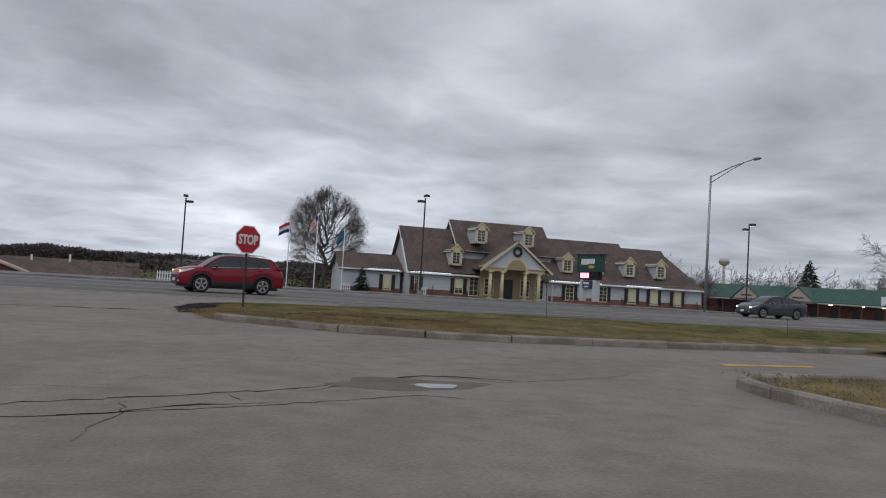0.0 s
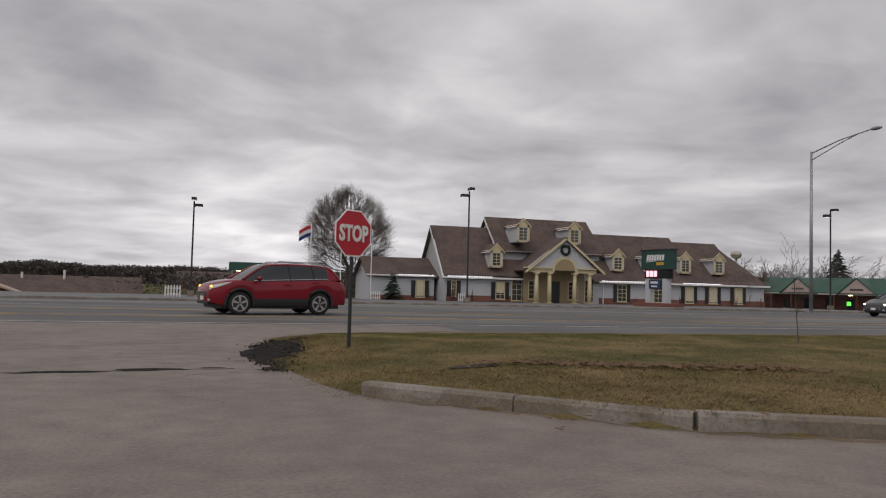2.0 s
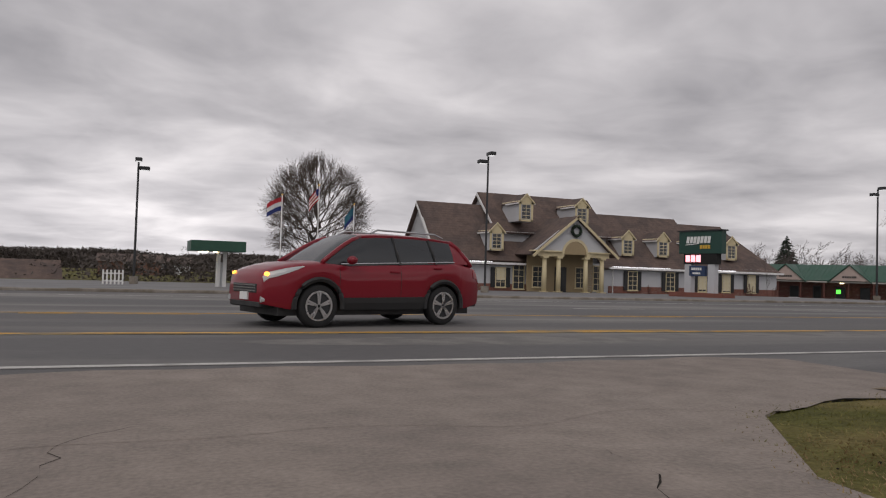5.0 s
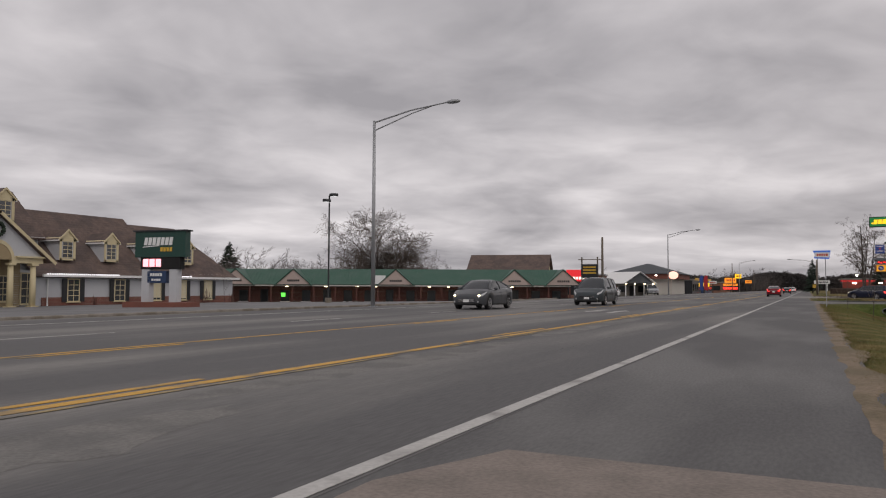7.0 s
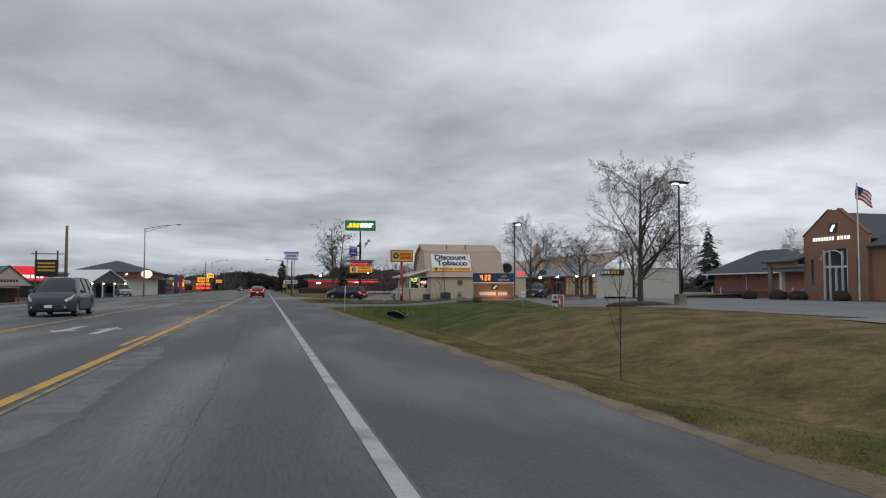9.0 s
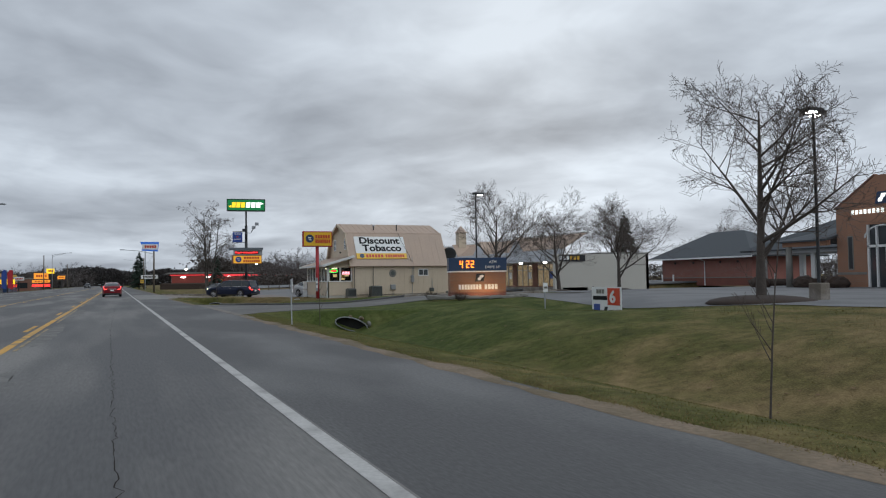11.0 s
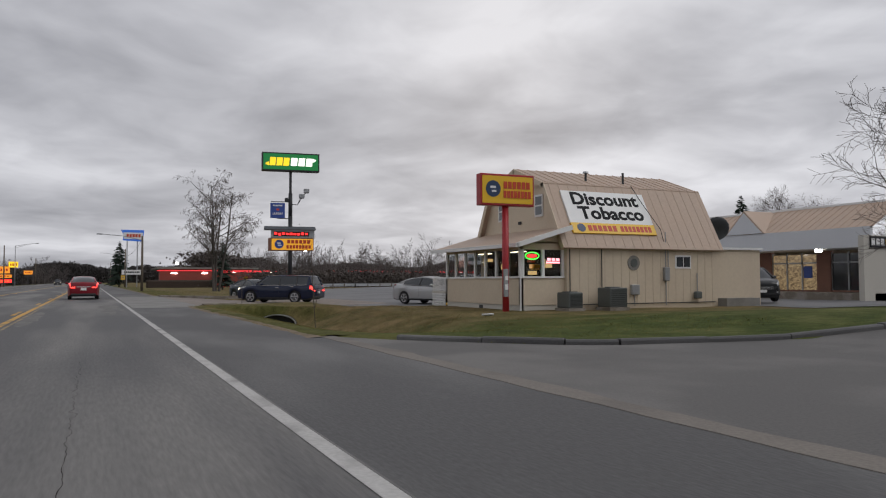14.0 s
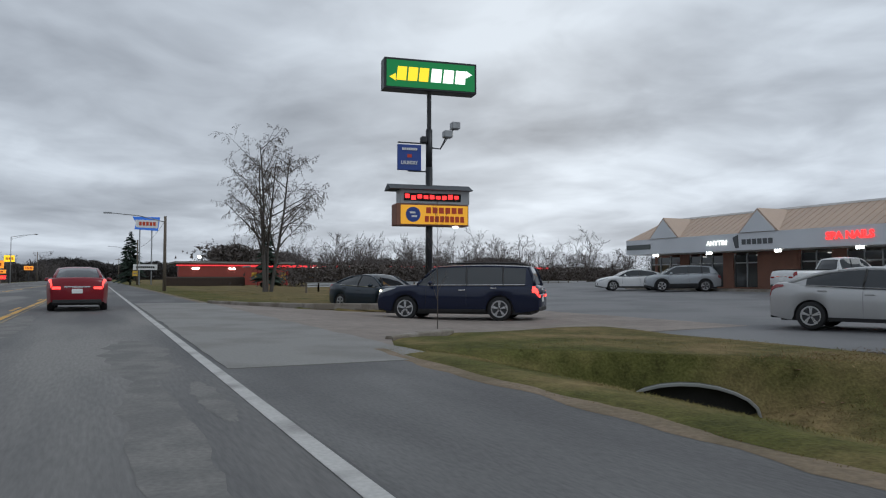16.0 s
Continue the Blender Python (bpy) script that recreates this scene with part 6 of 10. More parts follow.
    bars(r, fascia_dark, 114.9, 117.3, 3.14, 3.46, 6, y=-34.53)
    part("emblem", prism([(117.5, 2.95), (117.75, 2.95), (117.95, 3.6), (117.55, 3.75)], "y", -34.55, -34.5), fascia_dark, r)
    w = words("lettering", "SPA NAILS", 0.55, led_red, r, Matrix.Translation((110.0, -34.5, 3.38)) @ Euler((0, 0, radians(180))).to_matrix().to_4x4(), 2.8, bold=0.02)
    part("sign_board", B((125.6, 128.2, -34.55, -34.5, 3.15, 3.5)), hvac_grey, r)
    part("sign_board", B((100.2, 102.5, -34.55, -34.5, 3.05, 3.55)), green_sign, r)
    # square roof turret
    tx, ty = 106.5, -35.6
    t = part("turret", B((tx - 0.46, tx + 0.46, ty - 0.46, ty + 0.46, 3.9, 6.75)), tan_siding, r, "square tan roof turret")
    for k in range(4):
        c0, c1 = [(tx + 0.8 * math.cos(q), ty + 0.8 * math.sin(q), 6.7) for q in (math.pi * (k - 0.5) / 2, math.pi * (k + 0.5) / 2)]
        part("turret_roof", slab([c0, c1, (tx, ty, 7.55)], 0.05), tan_roof, t)
    # dark sign on the west end
    part("sign_board", B((82.9, 82.998, -36.75, -34.05, 2.72, 3.3)), black_paint, r, "dark sign board")
    part("sign_mark", B(*[(82.88, 82.902, -34.3 - 0.36 * i, -34.06 - 0.36 * i, 2.84, 3.18) for i in range(3)]), white_sign, r)
    part("sign_mark", B(*[(82.88, 82.902, -35.4 - 0.36 * i, -35.16 - 0.36 * i, 2.84, 3.18) for i in range(3)]), letter_gold, r)


def room_glow(name, strength):
    """Window plate that glows in warm patches, made to look like a lit room of shelves and goods."""
    m = glow(name, (1.0, 0.66, 0.30), strength)
    n, l = m.node_tree.nodes, m.node_tree.links
    tc = n.new("ShaderNodeTexCoord")
    mp = n.new("ShaderNodeMapping"); mp.inputs["Scale"].default_value = (2.2, 1, 3.2)
    v = n.new("ShaderNodeTexVoronoi"); v.inputs["Scale"].default_value = 4.2
    l.new(tc.outputs["Object"], mp.inputs[0]); l.new(mp.outputs[0], v.inputs["Vector"])
    rp = n.new("ShaderNodeValToRGB")
    rp.color_ramp.elements[0].color, rp.color_ramp.elements[1].color = (0.20, 0.12, 0.06, 1), (0.85, 0.62, 0.33, 1)
    sp = n.new("ShaderNodeSeparateColor")
    l.new(v.outputs["Color"], sp.inputs[0]); l.new(sp.outputs[0], rp.inputs[0])
    l.new(rp.outputs[0], n["Principled BSDF"].inputs["Emission Color"])
    n["Principled BSDF"].inputs["Base Color"].default_value = (0.05, 0.045, 0.04, 1)
    n["Principled BSDF"].inputs["Roughness"].default_value = 0.08
    return m


# the pane itself emits the room's light; no room stands behind it
glowing_pane = room_glow("glowing_shop_pane", 0.32)
fascia_dark = M("dark_grey_lettering", (0.08, 0.085, 0.09), 0.6)
strip_mall()


# ---- trees ----
class Wood:
    """Collects tapered limbs into two lists of vertices and faces: thick wood and fine twigs."""

    def __init__(self):
        self.v = ([], [])
        self.f = ([], [])

    def limb(self, pts, radii, seg, kind):
        V, F = self.v[kind], self.f[kind]
        base = len(V)
        for i, p in enumerate(pts):
            d = (pts[min(i + 1, len(pts) - 1)] - pts[max(i - 1, 0)])
            d.normalize()
            a = d.orthogonal().normalized()
            b = d.cross(a)
            for k in range(seg):
                t = 2 * math.pi * k / seg
                V.append(p + radii[i] * (math.cos(t) * a + math.sin(t) * b))
        for i in range(len(pts) - 1):
            for k in range(seg):
                q, r = base + i * seg, base + (i + 1) * seg
                F.append((q + k, q + (k + 1) % seg, r + (k + 1) % seg, r + k))

    def mesh(self, kind, name):
        me = bpy.data.meshes.new(name)
        me.from_pydata([tuple(p) for p in self.v[kind]], [], self.f[kind])
        for p in me.polygons:
            p.use_smooth = True
        return me


def grow(w, rnd, p, d, length, r, level, levels, spec):
    n = spec["steps"][level] if "steps" in spec else 5 if level == 0 else (4 if level < 3 else 3)
    pts, radii = [p.copy()], [r]
    q, dd = p.copy(), d.copy()
    wob = spec["wobble"] * (0.4 if level == 0 else 1.0)
    for i in range(n):
        dd = (dd + Vector((rnd.gauss(0, wob), rnd.gauss(0, wob), rnd.gauss(0, wob * 0.6) + spec["lift"][min(level, len(spec["lift"]) - 1)]))).normalized()
        q = q + dd * length / n
        pts.append(q.copy())
        radii.append(max(r * (1 - (i + 1) / n * spec["taper"]), spec["thin"]))
    seg = 3 if "steps" in spec else 8 if level == 0 else (5 if level == 1 else (4 if level == 2 else 3))
    w.limb(pts, radii, seg, 0 if level < 2 else 1)
    if level >= levels:
        return
    k = spec["kids"][min(level, len(spec["kids"]) - 1)]
    start = spec["first"] if level == 0 else 0.25
    for j in range(k):
        u = start + (1 - start) * (j + rnd.random() * 0.8) / k
        x = u * n
        i = min(int(x), n - 1)
        at = pts[i].lerp(pts[i + 1], x - i)
        ax = (pts[i + 1] - pts[i]).normalized()
        side = ax.orthogonal().normalized()
        side.rotate(Matrix.Rotation(rnd.random() * 2 * math.pi + j * 2.4, 3, ax))
        ang = radians(rnd.uniform(*spec["angle"]))
        nd = (ax * math.cos(ang) + side * math.sin(ang)).normalized()
        ln = length * rnd.uniform(*spec["ratio"]) * (1.0 - spec["cone"] * u)
        grow(w, rnd, at, nd, ln, max(radii[i] * 0.55, spec["thin"]), level + 1, levels, spec)


SPREADING = dict(wobble=0.055, lift=(0.02, 0.05, 0.05, 0.03), taper=0.85, thin=0.006, kids=(14, 8, 6, 4), first=0.2, angle=(28, 60), ratio=(0.5, 0.8), cone=0.38)
ROUND = dict(wobble=0.09, lift=(0.02, 0.05, 0.03, 0.02), taper=0.8, thin=0.012, kids=(18, 9, 6, 5), first=0.14, angle=(32, 66), ratio=(0.52, 0.74), cone=0.30)
BIRCH = dict(wobble=0.12, lift=(0.03, 0.0, -0.12, -0.3), taper=0.8, thin=0.007, kids=(14, 8, 7, 5), first=0.25, angle=(30, 66), ratio=(0.36, 0.55), cone=0.4)
YOUNG = dict(wobble=0.06, lift=(0.02, 0.06, 0.05), taper=0.8, thin=0.003, kids=(13, 4, 3), first=0.3, angle=(25, 50), ratio=(0.22, 0.4), cone=0.5)
FAR = dict(wobble=0.14, lift=(0.03, 0.05, 0.03), taper=0.8, thin=0.025, kids=(9, 6, 4), first=0.25, angle=(25, 60), ratio=(0.4, 0.65), cone=0.4)


def tree_meshes(seed, height, radius, levels, spec, stems=1):
    w = Wood()
    rnd = random.Random(seed)
    for s in range(stems):
        off = Vector((rnd.uniform(-0.4, 0.4), rnd.uniform(-0.4, 0.4), 0)) * (1 if stems > 1 else 0)
        lean = Vector((off.x * 0.35 + rnd.gauss(0, 0.03), off.y * 0.35 + rnd.gauss(0, 0.03), 1)).normalized()
        k = 1.0 if s == 0 else rnd.uniform(0.65, 0.95)
        grow(w, rnd, Vector((off.x, off.y, -0.3)), lean, height * 0.8 * k, radius * k, 0, levels, spec)
    top = max(p.z for k in (0, 1) for p in w.v[k])
    f = height / top
    for k in (0, 1):
        for p in w.v[k]:
            p.z *= f if p.z > 0 else 1
    return w.mesh(0, "trunk"), w.mesh(1, "crown")


def tree(name, label, x, y, z, meshes, wood=None, fine=None, turn=0, scale=1.0, group=""):
    r = thing(name, label, "tree", pose(x, y, z, 0, 0, turn) @ Matrix.Scale(scale, 4), group)
    for me, m, nm in ((meshes[0], wood or bark, "trunk"), (meshes[1], fine or twig, "crown")):
        if not me.materials:
            me.materials.append(m)
        ob = new(nm, me)
        ob.parent = r
    return r


lot_tree = tree_meshes(21, 8.9, 0.19, 4, dict(SPREADING, kids=(15, 8, 7, 5), first=0.2, angle=(36, 72), ratio=(0.48, 0.7)))
tree("bare_tree", "large bare spreading tree with grey bark on a mulch mound", 46.7, -19.28, 0.3, lot_tree)
bm = bmesh.new()
bmesh.ops.create_uvsphere(bm, u_segments=20, v_segments=8, radius=1, matrix=Matrix.Translation((46.7, -19.28, 0.3)) @ Matrix.Diagonal((1.9, 1.9, 0.28, 1)))
solid("mulch_mound", bm, shrub_leaf, "dark brown mulch mound round a tree", "ground", smooth=True)
row_a, row_b = tree_meshes(33, 7.9, 0.17, 4, SPREADING), tree_meshes(35, 7.9, 0.17, 4, SPREADING)
for i, (x, y, me, t) in enumerate(((72.2, -22.1, row_b, 30), (71.9, -27.0, row_a, 140), (71.9, -32.1, row_b, 300))):
    tree("bare_tree", "bare grey tree in a row beside the car park", x, y, 0.28, me, turn=t, scale=1.0 - 0.03 * i, group="row of bare trees")
    bm = bmesh.new()
    bmesh.ops.create_uvsphere(bm, u_segments=16, v_segments=6, radius=1, matrix=Matrix.Translation((x, y, 0.22)) @ Matrix.Diagonal((1.2, 1.2, 0.25, 1)))
    solid("mulch_mound", bm, shrub_leaf, "dark brown mulch ring round a tree", "ground", smooth=True)


def fan_tree(seed, cz, rz, rr, limbs=30):
    """A short trunk whose limbs fan out to a rounded crown, each forking towards the crown's skin."""
    w, rnd = Wood(), random.Random(seed)

    def skin(az, el, k=1.0):
        k *= 1 + 0.10 * noise.noise(Vector((az * 1.7, el * 2.2, seed)))
        return Vector((rr * k * math.cos(el) * math.cos(az), rr * k * math.cos(el) * math.sin(az), cz + rz * k * math.sin(el)))

    def bow(a, b, lift, n, r0, r1, seg, kind):
        pts = []
        for i in range(n + 1):
            u = i / n
            jit = (0 if i in (0, n) else 0.035 * (b - a).length)
            pts.append(a.lerp(b, u) + Vector((rnd.gauss(0, jit), rnd.gauss(0, jit), lift * math.sin(math.pi * u) + rnd.gauss(0, jit))))
        w.limb(pts, [r0 + (r1 - r0) * i / n for i in range(n + 1)], seg, kind)
        return pts

    def on(pts, u):
        x = u * (len(pts) - 1)
        i = min(int(x), len(pts) - 2)
        return pts[i].lerp(pts[i + 1], x - i)
    trunk = bow(Vector((0, 0, -0.3)), Vector((0.15, 0.1, cz + 0.55 * rz)), 0, 8, 0.27, 0.05, 9, 0)
    for j in range(limbs):
        f = (j + 0.5) / limbs
        az, el = j * 2.4 + rnd.gauss(0, 0.15), math.asin(-0.62 + 1.6 * f)
        a = on(trunk, 0.17 + 0.62 * f + rnd.uniform(-0.04, 0.04))
        main = bow(a, skin(az, el, 0.9), 0.5 - 0.9 * (1 - f) ** 2, 6, 0.085 - 0.03 * f, 0.018, 5, 0)
        for q in range(9):
            u = 0.22 + 0.74 * (q + rnd.random() * 0.7) / 9
            z2, e2 = az + rnd.gauss(0, 0.42), min(1.45, el + rnd.gauss(0.10, 0.26))
            sub = bow(on(main, u), skin(z2, e2, rnd.uniform(0.62, 0.86)), 0.12, 4, 0.026, 0.012, 3, 1)
            for p in range(8):
                v = 0.25 + 0.72 * (p + rnd.random() * 0.8) / 8
                z3, e3 = z2 + rnd.gauss(0, 0.13), min(1.5, e2 + rnd.gauss(0.04, 0.11))
                b = on(sub, v)
                tip = b.lerp(skin(z3, e3, rnd.uniform(0.82, 1.08)), rnd.uniform(0.6, 1.0))
                fork = bow(b, tip, 0.05, 2, 0.0115, 0.007, 3, 1)
                f = on(fork, 0.35)
                bow(f, f.lerp(skin(z3 + rnd.gauss(0, 0.10), e3 + 0.06, rnd.uniform(0.92, 1.08)), rnd.uniform(0.5, 0.95)), 0.02, 2, 0.009, 0.006, 3, 1)
    return w.mesh(0, "trunk"), w.mesh(1, "crown")


tree("round_tree", "dense round-crowned bare tree beside the flagpoles", 10.5, 56.0, -0.5, fan_tree(7, 6.2, 5.35, 4.95, 34))
tree("birch_clump", "multi-stemmed pale birch with hanging bare twigs", 143.8, -11.0, 0.0, tree_meshes(12, 14.0, 0.17, 4, dict(BIRCH, kids=(12, 7, 6, 5)), 4), pale_bark, twig)
big_bush = tree_meshes(51, 12.0, 0.28, 4, ROUND, 3)
tree("bare_tree", "broad many-stemmed bare tree behind the green roofs", 105.5, 60, -5.5, big_bush, scale=1.66)
tree("bare_tree", "tall bare tree behind the shops", 108, -58, 0.0, row_b, scale=1.3)
tree("bare_tree", "bare tree behind the brick annex", 104, -72, 0.3, row_a, scale=1.3, turn=70)
young = [tree_meshes(60 + i, 3.1, 0.015, 3, dict(YOUNG, thin=0.0019)) for i in range(2)]
for i, (x, y, s) in enumerate(((9.1, -7.2, 0.72), (20.3, -4.8, 0.95), (32.8, -4.6, 0.9), (50.9, -4.5, 0.85), (81.3, -5.0, 1.15), (99.2, -5.9, 1.0))):
    tree("sapling", "thin young bare tree planted on the verge", x, y, height(x, y), young[i % 2], turn=70 * i, scale=s, group="verge saplings")


shrub_mesh = tree_meshes(71, 1.5, 0.02, 3, dict(YOUNG, thin=0.006, kids=(12, 8, 5)), 5)
reddish = M("reddish_twig", (0.13, 0.065, 0.055), 0.95, var=0.3)
for i, (x, y, k) in enumerate(((18.6, 45.2, 1.0), (20.3, 45.0, 0.8), (13.9, 47.3, 0.7), (36.8, 44.4, 0.6), (41.6, 44.3, 0.7), (47.8, 44.2, 0.9), (51.0, 44.1, 0.75))):
    tree("bare_shrub", "bare reddish shrub in the bed before the bank", x, y, -0.42, shrub_mesh, reddish, reddish, turn=50 * i, scale=k, group="bank shrubs")
tree("bare_tree", "small bare tree before the bank wing", 48.9, 43.0, -0.4, young[0], turn=20, scale=1.25)
dark_bush = tree_meshes(81, 5.6, 0.08, 3, dict(ROUND, thin=0.010, kids=(11, 8, 6)), 4)
tree("bare_tree", "dark reddish many-stemmed bush beyond the bank wing", 61.5, 58.0, -1.6, dark_bush, reddish, reddish, turn=20, scale=1.15)
tree("bare_tree", "dark reddish many-stemmed bush behind the bank wing", 58.0, 62.0, -1.6, dark_bush, reddish, reddish, turn=130, scale=1.2)


def water_tower(x, y, top):
    r = thing("water_tower", "pale water tower on a single stem far beyond the shops", "water tower", pose(x, y, 0))
    part("stem", tube([(0, 0, -6), (0, 0, top - 3.4)], [0.7, 0.6], 12), offwhite_wall, r, smooth=True)
    part("tank", tube([(0, 0, top - 3.6), (0, 0, top - 2.8), (0, 0, top - 1.2), (0, 0, top - 0.3), (0, 0, top)], [0.7, 2.1, 2.35, 1.9, 0.3], 20), offwhite_wall, r, smooth=True)
    part("walkway", tube([(0, 0, top - 1.95), (0, 0, top - 1.85)], [2.6, 2.6], 20), dark_metal, r)
    return r


water_tower(218.3, 260.0, 19.9)


def conifer(name, x, y, z, h, w, seed, label="dark green spruce"):
    r = thing(name, label, "tree", pose(x, y, z), "conifers")
    rnd = random.Random(seed)
    part("trunk", tube([(0, 0, -0.3), (0, 0, h * 0.95)], [h * 0.018, 0.02], 7), bark, r)
    V, F = [], []
    for i in range(int(h * 30 + 120)):
        u = rnd.random() ** 0.8
        z0 = h * (0.08 + 0.9 * u)
        reach = w * (1 - u) ** 0.7 * rnd.uniform(0.3, 1.15) + 0.12
        a = rnd.random() * 2 * math.pi
        d = Vector((math.cos(a), math.sin(a), 0))
        s = Vector((-d.y, d.x, 0))
        p0 = Vector((0, 0, z0)) + d * reach * 0.15
        p1 = Vector((0, 0, z0 - reach * 0.22)) + d * reach
        wd = 0.12 + 0.16 * reach
        b = len(V)
        V += [p0, (p0 + p1) / 2 + s * wd, p1, (p0 + p1) / 2 - s * wd, (p0 + p1) / 2 + Vector((0, 0, 0.12 * reach))]
        F += [(b, b + 1, b + 4), (b + 1, b + 2, b + 4), (b + 2, b + 3, b + 4), (b + 3, b, b + 4)]
    me = bpy.data.meshes.new("crown")
    me.from_pydata([tuple(p) for p in V], [], F)
    me.materials.append(needles)
    ob = new("crown", me)
    ob.parent = r
    return r


conifer("spruce", 134, -80, 0, 13, 3.6, 1, "tall dark spruce behind the brick annex")
conifer("spruce", 215, -3.5, 0, 9, 2.8, 2, "dark spruce beside the highway")
conifer("spruce", 144.0, 128, -2.7, 15.6, 5.4, 3, "dark spruce behind the green-roofed shops")
conifer("spruce", 158, -14, 0, 6.4, 1.8, 4, "dark pine behind the birch")
conifer("small_spruce", 13.3, 47.2, -0.4, 2.6, 1.05, 5, "small dark cone-shaped evergreen with fairy lights")


# ---- far woods ----
def woods(name, label, spots, sizes, seed, material, variants=7):
    """Many bare trees joined into one sheet of wood."""
    rnd = random.Random(seed)
    base = []
    for i in range(variants):
        w = Wood()
        r2 = random.Random(seed * 31 + i)
        grow(w, r2, Vector((0, 0, -0.3)), Vector((0, 0, 1)), 0.8, 0.013, 0, 3, dict(FAR, thin=0.0013, kids=(9, 6, 4), steps=(4, 3, 2, 1), lift=(0.03, 0.07, 0.06, 0.05), ratio=(0.38, 0.62)))
        vs = np.array([tuple(p) for p in w.v[0] + w.v[1]])
        fs = w.f[0] + [tuple(k + len(w.v[0]) for k in f) for f in w.f[1]]
        base.append((vs, np.array(fs)))
    V, F, n = [], [], 0
    for x, y in spots:
        vs, fs = base[rnd.randrange(variants)]
        h = rnd.uniform(*sizes)
        a = rnd.random() * 6.28
        c, s = math.cos(a), math.sin(a)
        k = rnd.uniform(0.8, 1.25)
        out = np.empty_like(vs)
        out[:, 0] = x + h * k * (c * vs[:, 0] - s * vs[:, 1])
        out[:, 1] = y + h * k * (s * vs[:, 0] + c * vs[:, 1])
        out[:, 2] = h * vs[:, 2] + height(x, y)
        V.append(out); F.append(fs + n)
        n += len(vs)
    V, F = np.concatenate(V), np.concatenate(F)
    me = bpy.data.meshes.new(name)
    me.from_pydata(V.tolist(), [], F.tolist())
    me.materials.append(material)
    return tagged(new(name, me), label, "woods", kind="stuff")


rw = random.Random(77)
north_spots = [(rw.uniform(-230, 60), rw.uniform(205, 262)) for i in range(150)]
woods("far_woods", "leafless brown woods on the skyline beyond the bank", north_spots, (5.5, 8.5), 5, twig_far)
woods("bank_thicket", "low leafless thicket behind the bank", [(rw.uniform(-6, 22), rw.uniform(66, 84)) for i in range(12)], (3.6, 5.6), 16, twig_far)
woods("near_thicket", "leafless thicket behind the green-roofed shops", [(rw.uniform(66, 190), rw.uniform(84, 125)) for i in range(120)], (12.5, 16.5), 6, twig_far)
woods("east_woods", "leafless woods along the skyline ahead", [(rw.uniform(240, 420), rw.uniform(-130, -22)) for i in range(70)] + [(rw.uniform(380, 620), rw.uniform(14, 150)) for i in range(60)], (13, 20), 7, twig_far)
woods("south_woods", "leafless woods behind the strip of shops", [(170 + rw.uniform(0, 46) + (-y) * 0.25, y) for y in [rw.uniform(-125, -26) for i in range(125)]] + [(rw.uniform(20, 160), rw.uniform(-150, -105)) for i in range(50)], (6.5, 12), 8, twig_far)


def brush(name, label, path, hgt, seed, material, n):
    """A hedge-like belt of undergrowth: ragged upright blades along a line."""
    rnd = random.Random(seed)
    P = [Vector((*p, 0)) for p in path]
    L = [(b - a).length for a, b in zip(P, P[1:])]
    V, F = [], []
    for i in range(16 * n):
        t = rnd.random() * sum(L)
        k = 0
        while t > L[k]:
            t -= L[k]; k += 1
        p = P[k].lerp(P[k + 1], t / L[k])
        p = p + Vector((rnd.gauss(0, 3), rnd.gauss(0, 3), 0))
        top = hgt * 0.62 * (0.88 + 0.36 * noise.noise(Vector((p.x * 0.05, p.y * 0.04, seed))) + 0.10 * noise.noise(Vector((p.x * 0.2, p.y * 0.2, seed + 7))))
        zc = height(p.x, p.y) + top * (1.06 * rnd.random() ** 0.85 - 0.06)
        b = len(V)
        size = (0.05 + hgt * 0.022) * rnd.uniform(0.5, 1.3)
        for k in range(3):
            V.append(Vector((p.x + rnd.gauss(0, size), p.y + rnd.gauss(0, size), zc + rnd.gauss(0, size))))
        F.append((b, b + 1, b + 2))
    me = bpy.data.meshes.new(name)
    me.from_pydata([tuple(p) for p in V], [], F)
    me.materials.append(material)
    return tagged(new(name, me), label, "undergrowth", kind="stuff")


# brown lightened so that its colour carries the haze of distance
brown_brush = M("brown_undergrowth", (0.088, 0.074, 0.067), 0.95, var=0.35, scale=0.05)
far_brush = M("far_dark_woods", (0.058, 0.052, 0.050), 0.95, var=0.35, scale=0.04)
brush("undergrowth", "dark leafless undergrowth below the far woods", [(-300, 240), (-60, 225), (90, 230)], 9.5, 3, brown_brush, 16000)
brush("undergrowth", "dark undergrowth behind the car park", [(-8, 72), (24, 76)], 4.5, 4, brown_brush, 500)
brush("undergrowth", "dark undergrowth along the eastern skyline", [(250, -24), (330, -60), (340, -150)], 13, 5, brown_brush, 6000)
brush("undergrowth", "dark undergrowth behind the railings", [(178, -24), (192, -60), (222, -130)], 5.0, 6, brown_brush, 5600)
brush("undergrowth", "dark undergrowth north of the highway ahead", [(640, -80), (640, 20), (560, 70), (380, 130)], 21, 7, far_brush, 9000)
brush("undergrowth", "dark undergrowth behind the green-roofed shops", [(380, 130), (160, 120), (60, 95)], 11, 9, brown_brush, 4500)
brush("undergrowth", "dark undergrowth south of the brick bank", [(0, -140), (100, -128), (210, -120)], 7, 8, brown_brush, 2500)


# ---- cars ----
def car_paint(name, color, metal=0.1):
    return M(name, color, 0.42, metal=metal, var=0.04, scale=0.8, coat=0.6, spec=0.15)


